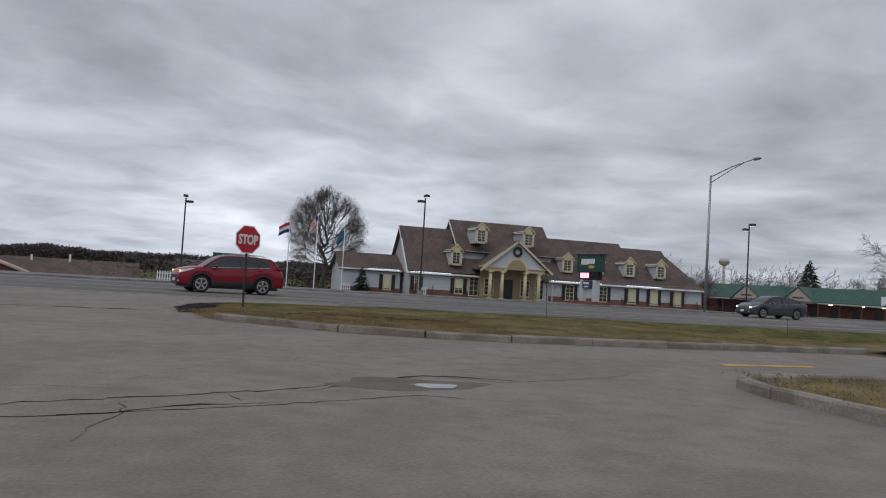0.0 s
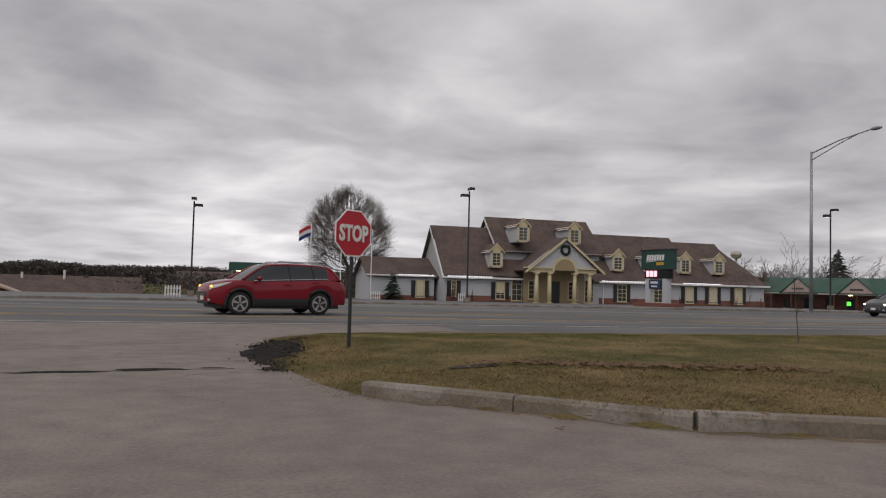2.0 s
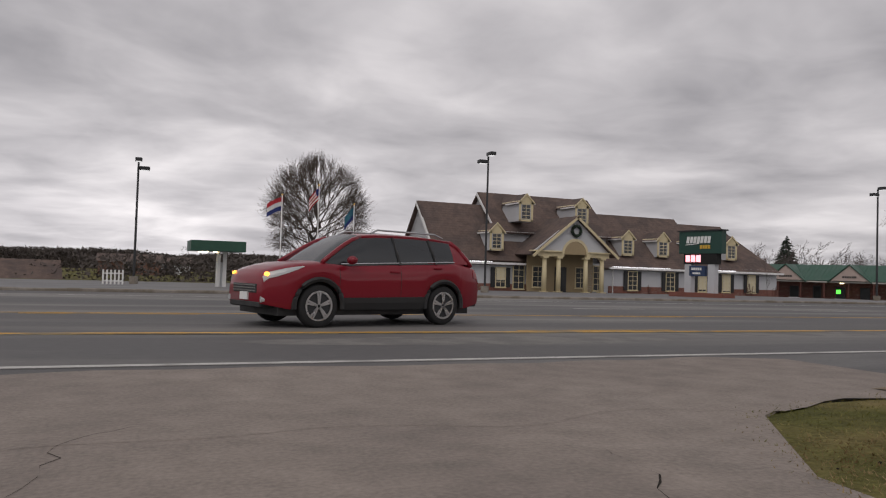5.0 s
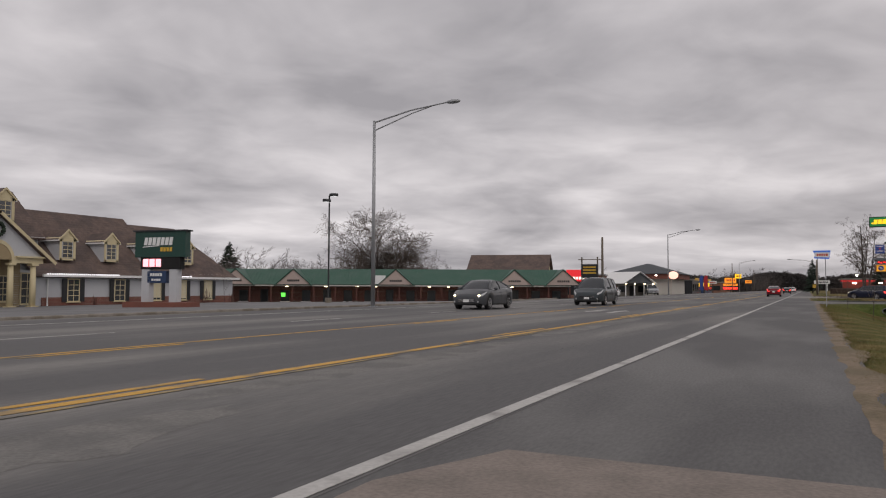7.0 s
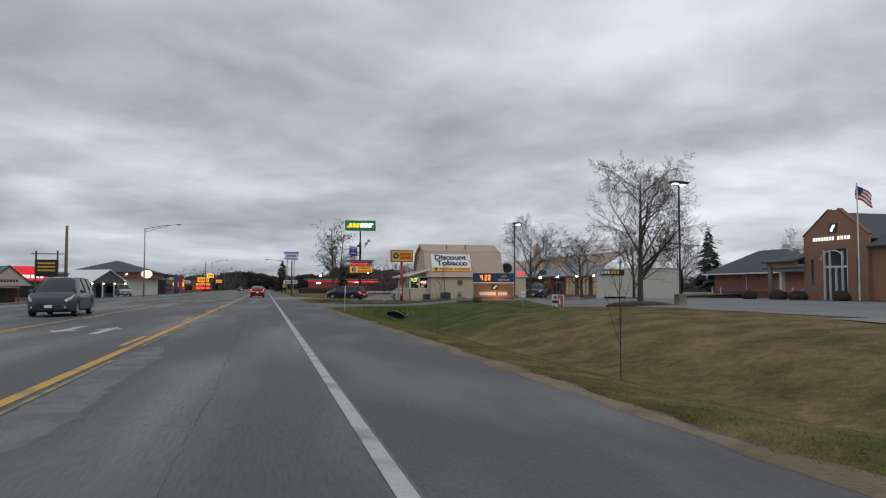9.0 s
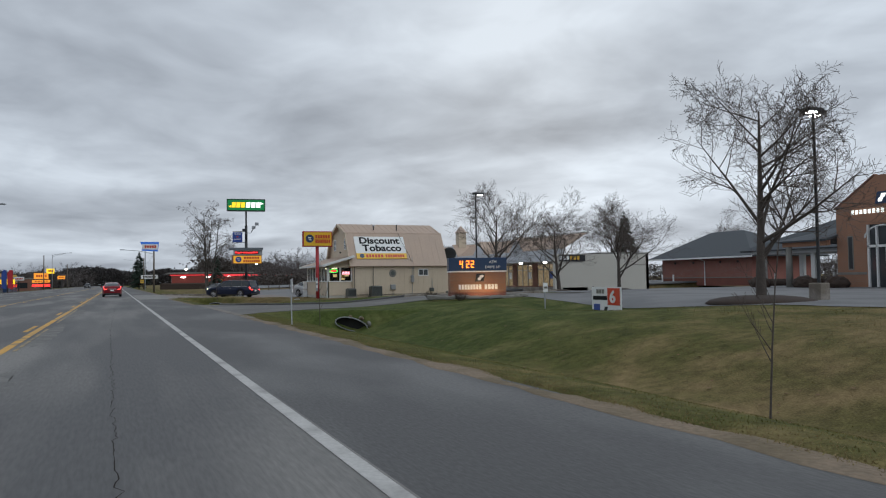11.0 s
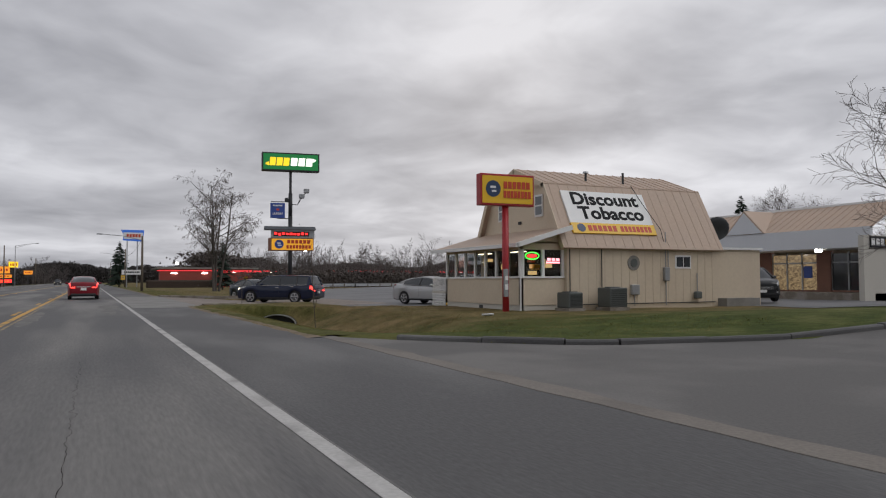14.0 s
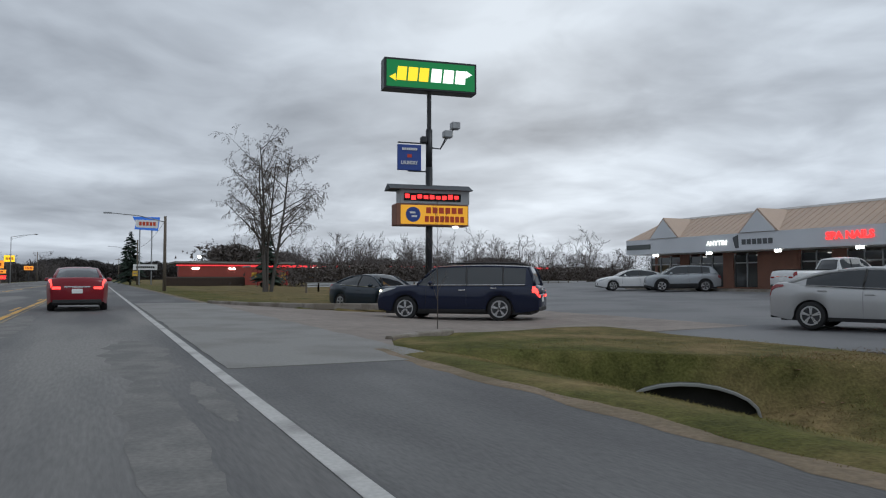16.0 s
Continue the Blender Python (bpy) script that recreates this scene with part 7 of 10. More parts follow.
red_metal = car_paint("crimson_car_paint", (0.19, 0.009, 0.018))
suv_red = car_paint("deep_red_car_paint", (0.21, 0.009, 0.02))
grey_metal = car_paint("grey_car_paint", (0.06, 0.064, 0.07))
van_grey = car_paint("dark_green_grey_car_paint", (0.045, 0.055, 0.06))
navy_metal = car_paint("navy_car_paint", (0.006, 0.011, 0.034))
silver_metal = car_paint("silver_car_paint", (0.42, 0.42, 0.42), 0.5)
teal_metal = car_paint("dark_blue_car_paint", (0.010, 0.020, 0.032))
white_car = car_paint("white_car_paint", (0.70, 0.70, 0.70), 0.0)
pale_silver = car_paint("pale_silver_car_paint", (0.36, 0.38, 0.40), 0.5)
black_car = car_paint("black_car_paint", (0.015, 0.016, 0.018))

# L, W, H, wb, fo (front axle from the nose), wr; from the nose: cowl, rf and rr (roof ends), tail (foot of the rear glass), dlo (end of the side glass);
# heights: nose, cowlz, belt (front and rear), deck, sill; tip: how far the nose is rounded in plan; clad: dark lower cladding
SEDAN = dict(L=4.98, W=1.86, H=1.48, wb=2.84, fo=1.00, wr=0.345, cowl=1.32, rf=2.18, rr=3.35, tail=4.42, dlo=3.98, nose=0.74, cowlz=0.99, belt=(0.95, 1.03), deck=1.09, sill=0.23, tip=0.26, clad=False)
COMPACT = dict(L=4.55, W=1.82, H=1.47, wb=2.68, fo=0.92, wr=0.325, cowl=1.02, rf=1.86, rr=3.05, tail=4.12, dlo=3.72, nose=0.72, cowlz=0.98, belt=(0.93, 1.03), deck=1.09, sill=0.22, tip=0.30, clad=False)
SUV = dict(L=4.57, W=1.84, H=1.67, wb=2.66, fo=0.92, wr=0.365, cowl=1.00, rf=1.86, rr=3.92, tail=4.36, dlo=3.88, nose=0.92, cowlz=1.10, belt=(1.06, 1.18), deck=1.10, sill=0.30, tip=0.30, clad=True)
WAGON = dict(L=5.13, W=1.93, H=1.72, wb=2.995, fo=0.95, wr=0.37, cowl=1.32, rf=1.92, rr=4.78, tail=5.00, dlo=4.72, nose=0.94, cowlz=1.10, belt=(1.08, 1.10), deck=1.08, sill=0.27, tip=0.16, clad=False)
MINIVAN = dict(L=5.0, W=1.95, H=1.75, wb=2.98, fo=0.98, wr=0.335, cowl=0.92, rf=1.95, rr=4.45, tail=4.86, dlo=4.55, nose=0.80, cowlz=1.06, belt=(1.02, 1.08), deck=1.05, sill=0.25, tip=0.30, clad=False)


def car(name, label, x, y, heading, s, paint, z=0.0, head=None, tail=None, rack=False, plate=True):
    """A car: a lofted body with wheel arches, a glazed cabin, lamps that follow the skin, wheels and trim; it faces along heading."""
    r = thing(name, label, "car", pose(x, y, z, 0, 0, heading))
    L, W, H = s["L"], s["W"], s["H"]
    X = lambda u: L / 2 - u
    axles = (X(s["fo"]), X(s["fo"] + s["wb"]))
    R = s["wr"] + 0.05
    b0, b1 = s["belt"]

    def belt(u):
        return b0 + (b1 - b0) * min(1, max(0, (u - s["cowl"]) / (s["dlo"] - s["cowl"])))
    top = [(0.0, s["nose"] - 0.20), (0.03, s["nose"] - 0.09), (0.10, s["nose"] - 0.015), (0.28, s["nose"] + 0.055), (s["cowl"] * 0.6, s["nose"] + (s["cowlz"] - s["nose"]) * 0.72), (s["cowl"], s["cowlz"] - 0.01), (s["cowl"] + 0.5, belt(s["cowl"] + 0.5) - 0.02), (s["dlo"], b1 - 0.02), (s["tail"], s["deck"]), (L - 0.14, s["deck"] - 0.015), (L - 0.05, s["deck"] - 0.07), (L, s["deck"] - 0.22)]

    def ztop(u):
        for (a, za), (b, zb) in zip(top, top[1:]):
            if u <= b:
                return za + (zb - za) * (u - a) / max(b - a, 1e-6)
        return top[-1][1]

    def section(u):
        """Half the outline of the body at u, from the sill up to the middle line."""
        xx, e = X(u), min(u, L - u)
        k = s["tip"] if u < L / 2 else s["tip"] * 0.62
        w = W / 2 * (1 - k * max(0, 1 - e / 0.85) ** 2.3)
        low = s["sill"] + 0.09 * max(0, 1 - e / 0.45)
        for ax in axles:
            d = abs(xx - ax)
            if d < R:
                low = max(low, s["wr"] + math.sqrt(R * R - d * d) * 0.985)
        zt = max(ztop(u), low + 0.10)
        sh = zt - 0.055
        g = sh - low
        return [(w * 0.955, low), (w * 0.985, low + g * 0.16), (w * 0.992, low + g * 0.42), (w, low + g * 0.66), (w * 0.985, low + g * 0.86), (w * 0.95, sh + 0.012), (w * 0.89, zt + 0.004), (w * 0.5, zt + 0.032), (0, zt + 0.04)]

    def skin(u, v, sgn, out=0.0):
        """A point of the body's side at u, v from 0 (sill) to 8 (middle of the bonnet), pushed out a little."""
        q = section(u)
        i = min(int(v), 7)
        yy, zz = q[i][0] + (q[i + 1][0] - q[i][0]) * (v - i), q[i][1] + (q[i + 1][1] - q[i][1]) * (v - i)
        ny, nz = q[i + 1][1] - q[i][1], -(q[i + 1][0] - q[i][0])
        n = math.hypot(ny, nz) or 1
        end = out * max(0.0, 1 - min(u, L - u) / 0.4) * (1 if u < L / 2 else -1)
        return (X(u) + end, sgn * (yy + out * ny / n), zz + out * nz / n)

    def patch(us, vs, sgn, out=0.008):
        """A thin plate that lies on the skin over a range of u and v(u)."""
        bm = bmesh.new()
        layers = []
        for o in (out, -0.012):
            layers.append([[bm.verts.new(skin(u, v0 + (v1 - v0) * j / 3, sgn, o)) for j in range(4)] for u, (v0, v1) in zip(us, vs)])
        n = len(us)
        for g in layers:
            for i in range(n - 1):
                for j in range(3):
                    bm.faces.new((g[i][j], g[i + 1][j], g[i + 1][j + 1], g[i][j + 1]))
        rim = lambda g: [g[i][0] for i in range(n)] + [g[n - 1][j] for j in range(1, 4)] + [g[i][3] for i in range(n - 2, -1, -1)] + [g[0][j] for j in (2, 1)]
        a, b = rim(layers[0]), rim(layers[1])
        for i in range(len(a)):
            bm.faces.new((a[i], a[(i + 1) % len(a)], b[(i + 1) % len(b)], b[i]))
        return bm
    us = sorted(set([0.0, 0.02, 0.05, 0.1, 0.17, 0.26, 0.38] + [round(L * i / 44, 3) for i in range(4, 41)] + [L - 0.38, L - 0.26, L - 0.16, L - 0.08, L - 0.03, L] + [u for u, _ in top] + [L / 2 - ax + R * math.cos(a) for ax in axles for a in np.linspace(0.001, math.pi - 0.001, 17)]))
    bm = bmesh.new()
    rings = []
    for u in us:
        sec = section(u)
        rings.append([bm.verts.new((X(u), yy, zz)) for yy, zz in sec] + [bm.verts.new((X(u), -yy, zz)) for yy, zz in sec[-2::-1]])
    for a, b in zip(rings, rings[1:]):
        for k in range(len(a) - 1):
            bm.faces.new((a[k], b[k], b[k + 1], a[k + 1]))
    bm.faces.new(rings[0]); bm.faces.new(rings[-1][::-1])
    body = part("body", bm, paint, r, smooth=True)
    part("underbody", B((X(L - 0.25), X(0.25), -W * 0.40, W * 0.40, 0.2, s["belt"][0] - 0.25)), plastic_black, r)
    # cabin: rings from the belt over the roof, its faces sorted into glass and painted frame
    bw, rw = W * 0.455, W * 0.335

    def cabin(u):
        if u <= s["rf"]:
            f = (u - s["cowl"]) / (s["rf"] - s["cowl"])
            zt = s["cowlz"] + (H - 0.055 - s["cowlz"]) * (1 - (1 - f) ** 1.25)
        elif u <= s["rr"]:
            f = (u - s["rf"]) / (s["rr"] - s["rf"])
            zt = H - 0.055 + 0.055 * math.sin(math.pi * min(1, f * 0.85 + 0.02)) ** 0.8 - 0.035 * f * f
        else:
            f = (u - s["rr"]) / (s["tail"] - s["rr"])
            z0 = H - 0.055 + 0.055 * math.sin(math.pi * 0.87) ** 0.8 - 0.035
            zt = z0 + (s["deck"] + 0.005 - z0) * (0.35 * f + 0.65 * f ** 1.7)
        zb = belt(u) - 0.03 if u > s["cowl"] + 0.3 else s["cowlz"] - 0.05
        zb = min(zb, zt - 0.015)
        k = (zt - zb) / max(H - zb, 0.1)
        wt = bw + (rw - bw) * min(1, k)
        taper = 1 - 0.10 * max(0, (u - s["rr"] + 0.3) / (s["tail"] - s["rr"] + 0.3)) ** 1.5
        hgt = zt - zb
        return [(bw * taper, zb), ((bw * 0.72 + wt * 0.28) * taper, zb + hgt * 0.36), (wt * taper, zt - 0.07 * min(1, k)), ((wt - 0.09 * k) * taper, zt - 0.018 * k), (wt * 0.5 * taper, zt + 0.012 * k), (0, zt + 0.018 * k)]
    cu = sorted(set([s["cowl"] + (s["rf"] - s["cowl"]) * i / 5 for i in range(6)] + [s["rf"] + (s["rr"] - s["rf"]) * i / 7 for i in range(8)] + [s["rr"] + (s["tail"] - s["rr"]) * i / 5 for i in range(6)] + [s["dlo"]]))
    pane, shell = bmesh.new(), bmesh.new()
    secs = [cabin(u) for u in cu]
    for (ua, A), (ub, C) in zip(zip(cu, secs), zip(cu[1:], secs[1:])):
        um = (ua + ub) / 2
        for k in range(5):
            side = k < 2
            glassy = (side and um < s["dlo"]) or (k >= 2 and (um < s["rf"] or um > s["rr"] + 0.06) and k >= 2)
            for sgn in (1, -1):
                bmx = pane if glassy else shell
                q = [bmx.verts.new((X(uu), sgn * p[0], p[1])) for uu, p in ((ua, A[k]), (ub, C[k]), (ub, C[k + 1]), (ua, A[k + 1]))]
                bmx.faces.new(q if sgn > 0 else q[::-1])
    for bmx in (pane, shell):
        bmesh.ops.remove_doubles(bmx, verts=bmx.verts, dist=0.0005)
    part("glazing", pane, car_glass, r, "tinted windows", smooth=True)
    part("roof_panel", shell, paint, body, smooth=True)
    for sgn in (1, -1):
        edge = [(X(u), sgn * (c[2][0] + c[3][0]) / 2, (c[2][1] + c[3][1]) / 2) for u, c in zip(cu, secs)]
        n = len([u for u in cu if u <= s["rf"]])
        part("pillar", tube(edge[:n], [0.042] * n, 6), paint, body, smooth=True)
        roof = [e for e, u in zip(edge, cu) if s["rf"] <= u <= s["rr"] + 0.01]
        part("roof_rail", tube(roof, [0.028] * len(roof), 6), paint, body, smooth=True)
        back = [e for e, u in zip(edge, cu) if u >= s["rr"] - 0.01]
        part("pillar", tube(back, [0.05] * len(back), 6), paint, body, smooth=True)
        mids = [s["rf"] + 0.62] if s["rr"] - s["rf"] < 1.6 else [s["rf"] + (s["rr"] - s["rf"]) * 0.34, s["rf"] + (s["rr"] - s["rf"]) * 0.74]
        for u in mids:
            c = cabin(u)
            part("door_pillar", tube([(X(u) - 0.03, sgn * (c[0][0] + 0.002), c[0][1]), (X(u), sgn * (c[1][0] + 0.002), c[1][1]), (X(u) + 0.02, sgn * c[2][0], c[2][1])], [0.03, 0.03, 0.028], 6), plastic_black, body)
        line_u = [s["cowl"] + 0.35 + (s["dlo"] - s["cowl"] - 0.35) * i / 6 for i in range(7)]
        part("belt_trim", tube([(X(u), sgn * (bw + 0.006) * (1 if u < s["rr"] else 0.985), belt(u) + 0.004) for u in line_u], [0.012] * 7, 5), chrome, body)
        ua, ub = s["fo"] + R + 0.02, s["fo"] + s["wb"] - R - 0.02
        part("sill_trim", patch([ua + (ub - ua) * i / 4 for i in range(5)], [(0.0, 1.5 if s["clad"] else 0.7)] * 5, sgn, 0.012), plastic_black, body)
        if s["clad"]:
            for ax in axles:
                u0 = L / 2 - ax
                arch = [(ax + (R + 0.03) * math.cos(a), sgn * (section(u0 - (R + 0.03) * math.cos(a))[2][0] - 0.008), s["wr"] + (R + 0.03) * math.sin(a)) for a in np.linspace(-0.12, math.pi + 0.12, 19)]
                part("arch_trim", tube(arch, [0.045] * 19, 5), plastic_black, body, "black wheel arch trim")
        for u in (mids[0] - 0.12, mids[0] + 0.86):
            if u < s["dlo"] - 0.05:
                px, py, pz = skin(u, 4.2, sgn, 0.012)
                part("door_handle", B((px - 0.10, px + 0.10, py - 0.014, py + 0.014, pz - 0.018, pz + 0.018), bevel=0.006), chrome if s is WAGON else paint, body)
        for u in (s["cowl"] + 0.30, mids[0] + 0.02, mids[0] + 0.98):
            if u < s["dlo"] + 0.2 and abs(X(u) - axles[1]) > R + 0.02:
                part("door_seam", tube([skin(u, v, sgn, -0.002) for v in (0.8, 2, 3, 4, 4.8)], [0.006] * 5, 4), plastic_black, body)
        mx, mz = X(s["cowl"] + 0.48), belt(s["cowl"] + 0.48)
        mm = bmesh.new()
        bmesh.ops.create_icosphere(mm, subdivisions=2, radius=1, matrix=Matrix.Translation((mx, sgn * (W * 0.5 + 0.07), mz + 0.07)) @ Matrix.Diagonal((0.085, 0.12, 0.075, 1)))
        part("wing_mirror", mm, paint, body, smooth=True)
        # lamps on the skin
        hu = [0.03, 0.10, 0.2, 0.34, 0.5, 0.64]
        hv = [(4.35, 5.9), (4.3, 5.85), (4.25, 5.7), (4.4, 5.55), (4.7, 5.4), (5.0, 5.2)]
        hl = part("headlight", patch(hu, hv, sgn), head_lens, body, "clear headlight")
        if head:
            px, py, pz = skin(0.10, 5.0, sgn, 0.02)
            bl = bmesh.new()
            bmesh.ops.create_icosphere(bl, subdivisions=2, radius=0.05, matrix=Matrix.Translation((px, py - sgn * 0.06, pz)) @ Matrix.Diagonal((0.8, 1.4, 0.8, 1)))
            part("headlight_bulb", bl, head, hl, "lit headlight")
        part("fog_lamp", tube([(X(0.10), sgn * W * 0.34, s["sill"] + 0.16), (X(-0.004), sgn * W * 0.33, s["sill"] + 0.16)], [0.055, 0.05], 10), head_lens, body)
        upright = s["clad"] or s["H"] > 1.6
        tu = [L - 0.34, L - 0.24, L - 0.14, L - 0.05, L - 0.005] if not upright else [L - 0.2, L - 0.13, L - 0.07, L - 0.02]
        tv = [(4.7, 5.0), (4.55, 5.2), (4.4, 5.3), (4.3, 5.3), (4.2, 5.3)] if not upright else [(3.6, 5.2)] * 4
        part("tail_light", patch(tu, tv, sgn, 0.01), tail or tail_off, body, "red tail light")
        q0 = section(L)
        yo = q0[3][0]
        part("tail_light", B((X(L + 0.008), X(L - 0.03), min(sgn * yo * 0.62, sgn * yo * 0.95), max(sgn * yo * 0.62, sgn * yo * 0.95), q0[5][1] - 0.10, q0[5][1] - 0.015), bevel=0.006), tail or tail_off, body)
    f0, f1 = section(0.0), section(L)
    part("grille", B((X(0.06), X(-0.012), -f0[4][0] * 0.72, f0[4][0] * 0.72, s["nose"] - 0.36, s["nose"] - 0.21), bevel=0.01), plastic_black, body)
    part("grille_bar", B(*[(X(0.04), X(-0.02), -f0[4][0] * 0.68, f0[4][0] * 0.68, zz, zz + 0.014) for zz in (s["nose"] - 0.33, s["nose"] - 0.285, s["nose"] - 0.24)]), chrome, body)
    part("front_bumper", B((X(0.30), X(-0.006), -f0[1][0] * 0.94, f0[1][0] * 0.94, s["sill"] + 0.02, s["sill"] + 0.13), bevel=0.02), plastic_black, body)
    part("rear_bumper", B((X(L + 0.01), X(L - 0.30), -f1[1][0] * 0.95, f1[1][0] * 0.95, s["sill"] + 0.03, s["sill"] + 0.17), bevel=0.02), plastic_black, body)
    part("tail_trim", B((X(L + 0.01), X(L - 0.03), -f1[3][0] * 0.5, f1[3][0] * 0.5, s["deck"] - 0.31, s["deck"] - 0.265), bevel=0.008), chrome, body)
    if plate:
        part("number_plate", B((X(L + 0.014), X(L - 0.03), -0.16, 0.16, s["deck"] - 0.50, s["deck"] - 0.35)), white_sign, body, "pale number plate")
        part("number_plate", B((X(0.02), X(-0.026), -0.15, 0.15, s["sill"] + 0.14, s["sill"] + 0.27)), white_sign, body)
    if rack:
        for sgn in (1, -1):
            part("roof_rack", tube([(X(s["rf"] + 0.25), sgn * rw * 0.93, H - 0.02), (X(s["rf"] + 0.4), sgn * rw * 0.9, H + 0.05), (X(s["rr"] - 0.35), sgn * rw * 0.9, H + 0.04), (X(s["rr"] - 0.15), sgn * rw * 0.92, H - 0.03)], [0.018] * 4, 6), pale_silver if s["clad"] else plastic_black, body)
    for ax in axles:
        for sgn in (1, -1):
            yo = sgn * (W / 2 - 0.125)
            wh = part("wheel", wheel_tyre(ax, yo, s["wr"]), tyre, r, "black tyre", smooth=True)
            part("rim", wheel_rim(ax, yo, s["wr"] * 0.70, sgn), rim, wh, "silver alloy rim")
            part("hub", tube([(ax, yo + sgn * 0.05, s["wr"]), (ax, yo + sgn * 0.075, s["wr"])], [s["wr"] * 0.66, s["wr"] * 0.6], 16), dark_metal, wh)
    return r


def wheel_tyre(ax, yo, wr):
    bm = bmesh.new()
    prof = [(wr * 0.68, -0.10), (wr * 0.9, -0.108), (wr * 0.985, -0.085), (wr, -0.04), (wr, 0.04), (wr * 0.985, 0.085), (wr * 0.9, 0.108), (wr * 0.68, 0.10)]
    n = 24
    rows = [[bm.verts.new((ax + rr * math.cos(2 * math.pi * k / n), yo + dy, wr + rr * math.sin(2 * math.pi * k / n))) for k in range(n)] for rr, dy in prof]
    for a, b in zip(rows, rows[1:]):
        for k in range(n):
            bm.faces.new((a[k], a[(k + 1) % n], b[(k + 1) % n], b[k]))
    return bm


def wheel_rim(ax, yo, rr, sgn):
    bm = bmesh.new()
    y0, y1 = yo + sgn * 0.088, yo + sgn * 0.104
    wr = rr / 0.70
    n = 24
    ring = [[bm.verts.new((ax + q * math.cos(2 * math.pi * k / n), yy, wr + q * math.sin(2 * math.pi * k / n))) for k in range(n)] for q, yy in ((rr, y0), (rr, y1), (rr * 0.88, y1), (rr * 0.86, y0))]
    for a, b in zip(ring, ring[1:]):
        for k in range(n):
            bm.faces.new((a[k], a[(k + 1) % n], b[(k + 1) % n], b[k]))
    for i in range(5):
        for da in (-0.11, 0.11):
            a = 2 * math.pi * i / 5 + 0.3
            p = [(rr * 0.12, a - 0.5 + da), (rr * 0.12, a + 0.5 + da), (rr * 0.9, a + da + 0.075), (rr * 0.9, a + da - 0.075)]
            v = [bm.verts.new((ax + q * math.cos(t), y1, wr + q * math.sin(t))) for q, t in p]
            w = [bm.verts.new((ax + q * math.cos(t), y0, wr + q * math.sin(t))) for q, t in p]
            bm.faces.new(v); bm.faces.new(w[::-1])
            for j in range(4):
                bm.faces.new((v[j], v[(j + 1) % 4], w[(j + 1) % 4], w[j]))
    return bm


def pickup(x, y, heading, paint, z=0.0):
    s = dict(L=5.8, W=2.0, H=1.9, wb=3.57, fo=1.0, wr=0.40, cowl=1.45, rf=2.05, rr=3.15, tail=3.4, dlo=3.2, nose=1.08, cowlz=1.22, belt=(1.2, 1.22), deck=1.24, sill=0.42, tip=0.16, clad=False)
    r = car("pickup_truck", "white crew cab pickup truck parked by the shops", x, y, heading, s, paint, z)
    r["category"] = "truck"
    # deck is closed; a near-black plate stands for the bed's shaded hollow
    part("load_bed", B((-2.75, -0.75, -0.80, 0.80, 1.262, 1.30)), dark_inside, r, "dark plate on the deck standing for the shaded load bed")
    return r


head_lens = glass("clear_lamp_lens", (0.45, 0.46, 0.47), 0.08)
tail_off = glass("red_lamp_lens", (0.22, 0.01, 0.012), 0.12)

car("suv", "deep red sport utility vehicle with roof rails and amber lamps lit", -0.35, 5.75, 196, SUV, suv_red, head=turn_amber, rack=True)
car("minivan", "dark green-grey minivan coming along the highway", 46.5, 9.9, 181, MINIVAN, van_grey)
car("sedan", "dark grey sedan with headlights on in the far lane", 34.3, 12.6, 181, COMPACT, grey_metal, head=head_lit)
car("sedan", "crimson sedan with glowing brake lights in the traffic lane", 113.0, 1.9, 0.5, SEDAN, red_metal, tail=tail_red)
car("station_wagon", "boxy navy blue wagon at the shop entry", 104.8, -9.3, 50, WAGON, navy_metal, z=lot_level(-9.3) + 0.003, head=head_lit, tail=tail_red, rack=True)
car("sedan", "silver sedan parked beside the tobacco shop porch", 94.8, -15.2, 204, COMPACT, silver_metal, z=lot_level(-15.2))
car("sedan", "dark blue sedan parked near the tall sign", 112.6, -9.2, 200, COMPACT, teal_metal, z=lot_level(-9.2))
car("sedan", "white sedan parked before the strip of shops", 125.2, -32.6, 62, SEDAN, white_car, z=lot_level(-32.6))
car("suv", "pale silver sport utility vehicle parked before the shops", 120.6, -32.8, 58, SUV, pale_silver, z=lot_level(-32.8))
pickup(108.3, -31.2, 255, white_car, lot_level(-31.2))
car("suv", "white sport utility vehicle parked before the shops", 103.6, -31.4, 250, SUV, white_car, z=lot_level(-31.4), tail=tail_red)
car("suv", "black sport utility vehicle beside the tobacco shop", 84.7, -27.4, 150, SUV, black_car, z=0.1)
car("sedan", "dark sedan far ahead with red lamps", 190, 2.0, 0, COMPACT, black_car, tail=tail_red)
car("suv", "white sport utility vehicle far ahead", 265, 2.0, 0, SUV, white_car, tail=tail_red)
car("suv", "dark sport utility vehicle far off with headlights on", 300, 10, 180, SUV, black_car, head=head_lit)
car("pickup_truck", "pale pickup parked by the roadside shops", 128, 21.5, 200, WAGON, pale_silver)
car("sedan", "dark sedan parked before the red shop", 108.5, 24.5, 190, COMPACT, black_car, z=-0.28)
car("sedan", "white sedan parked before the red shop", 114.5, 24.6, 190, COMPACT, white_car, z=-0.25)


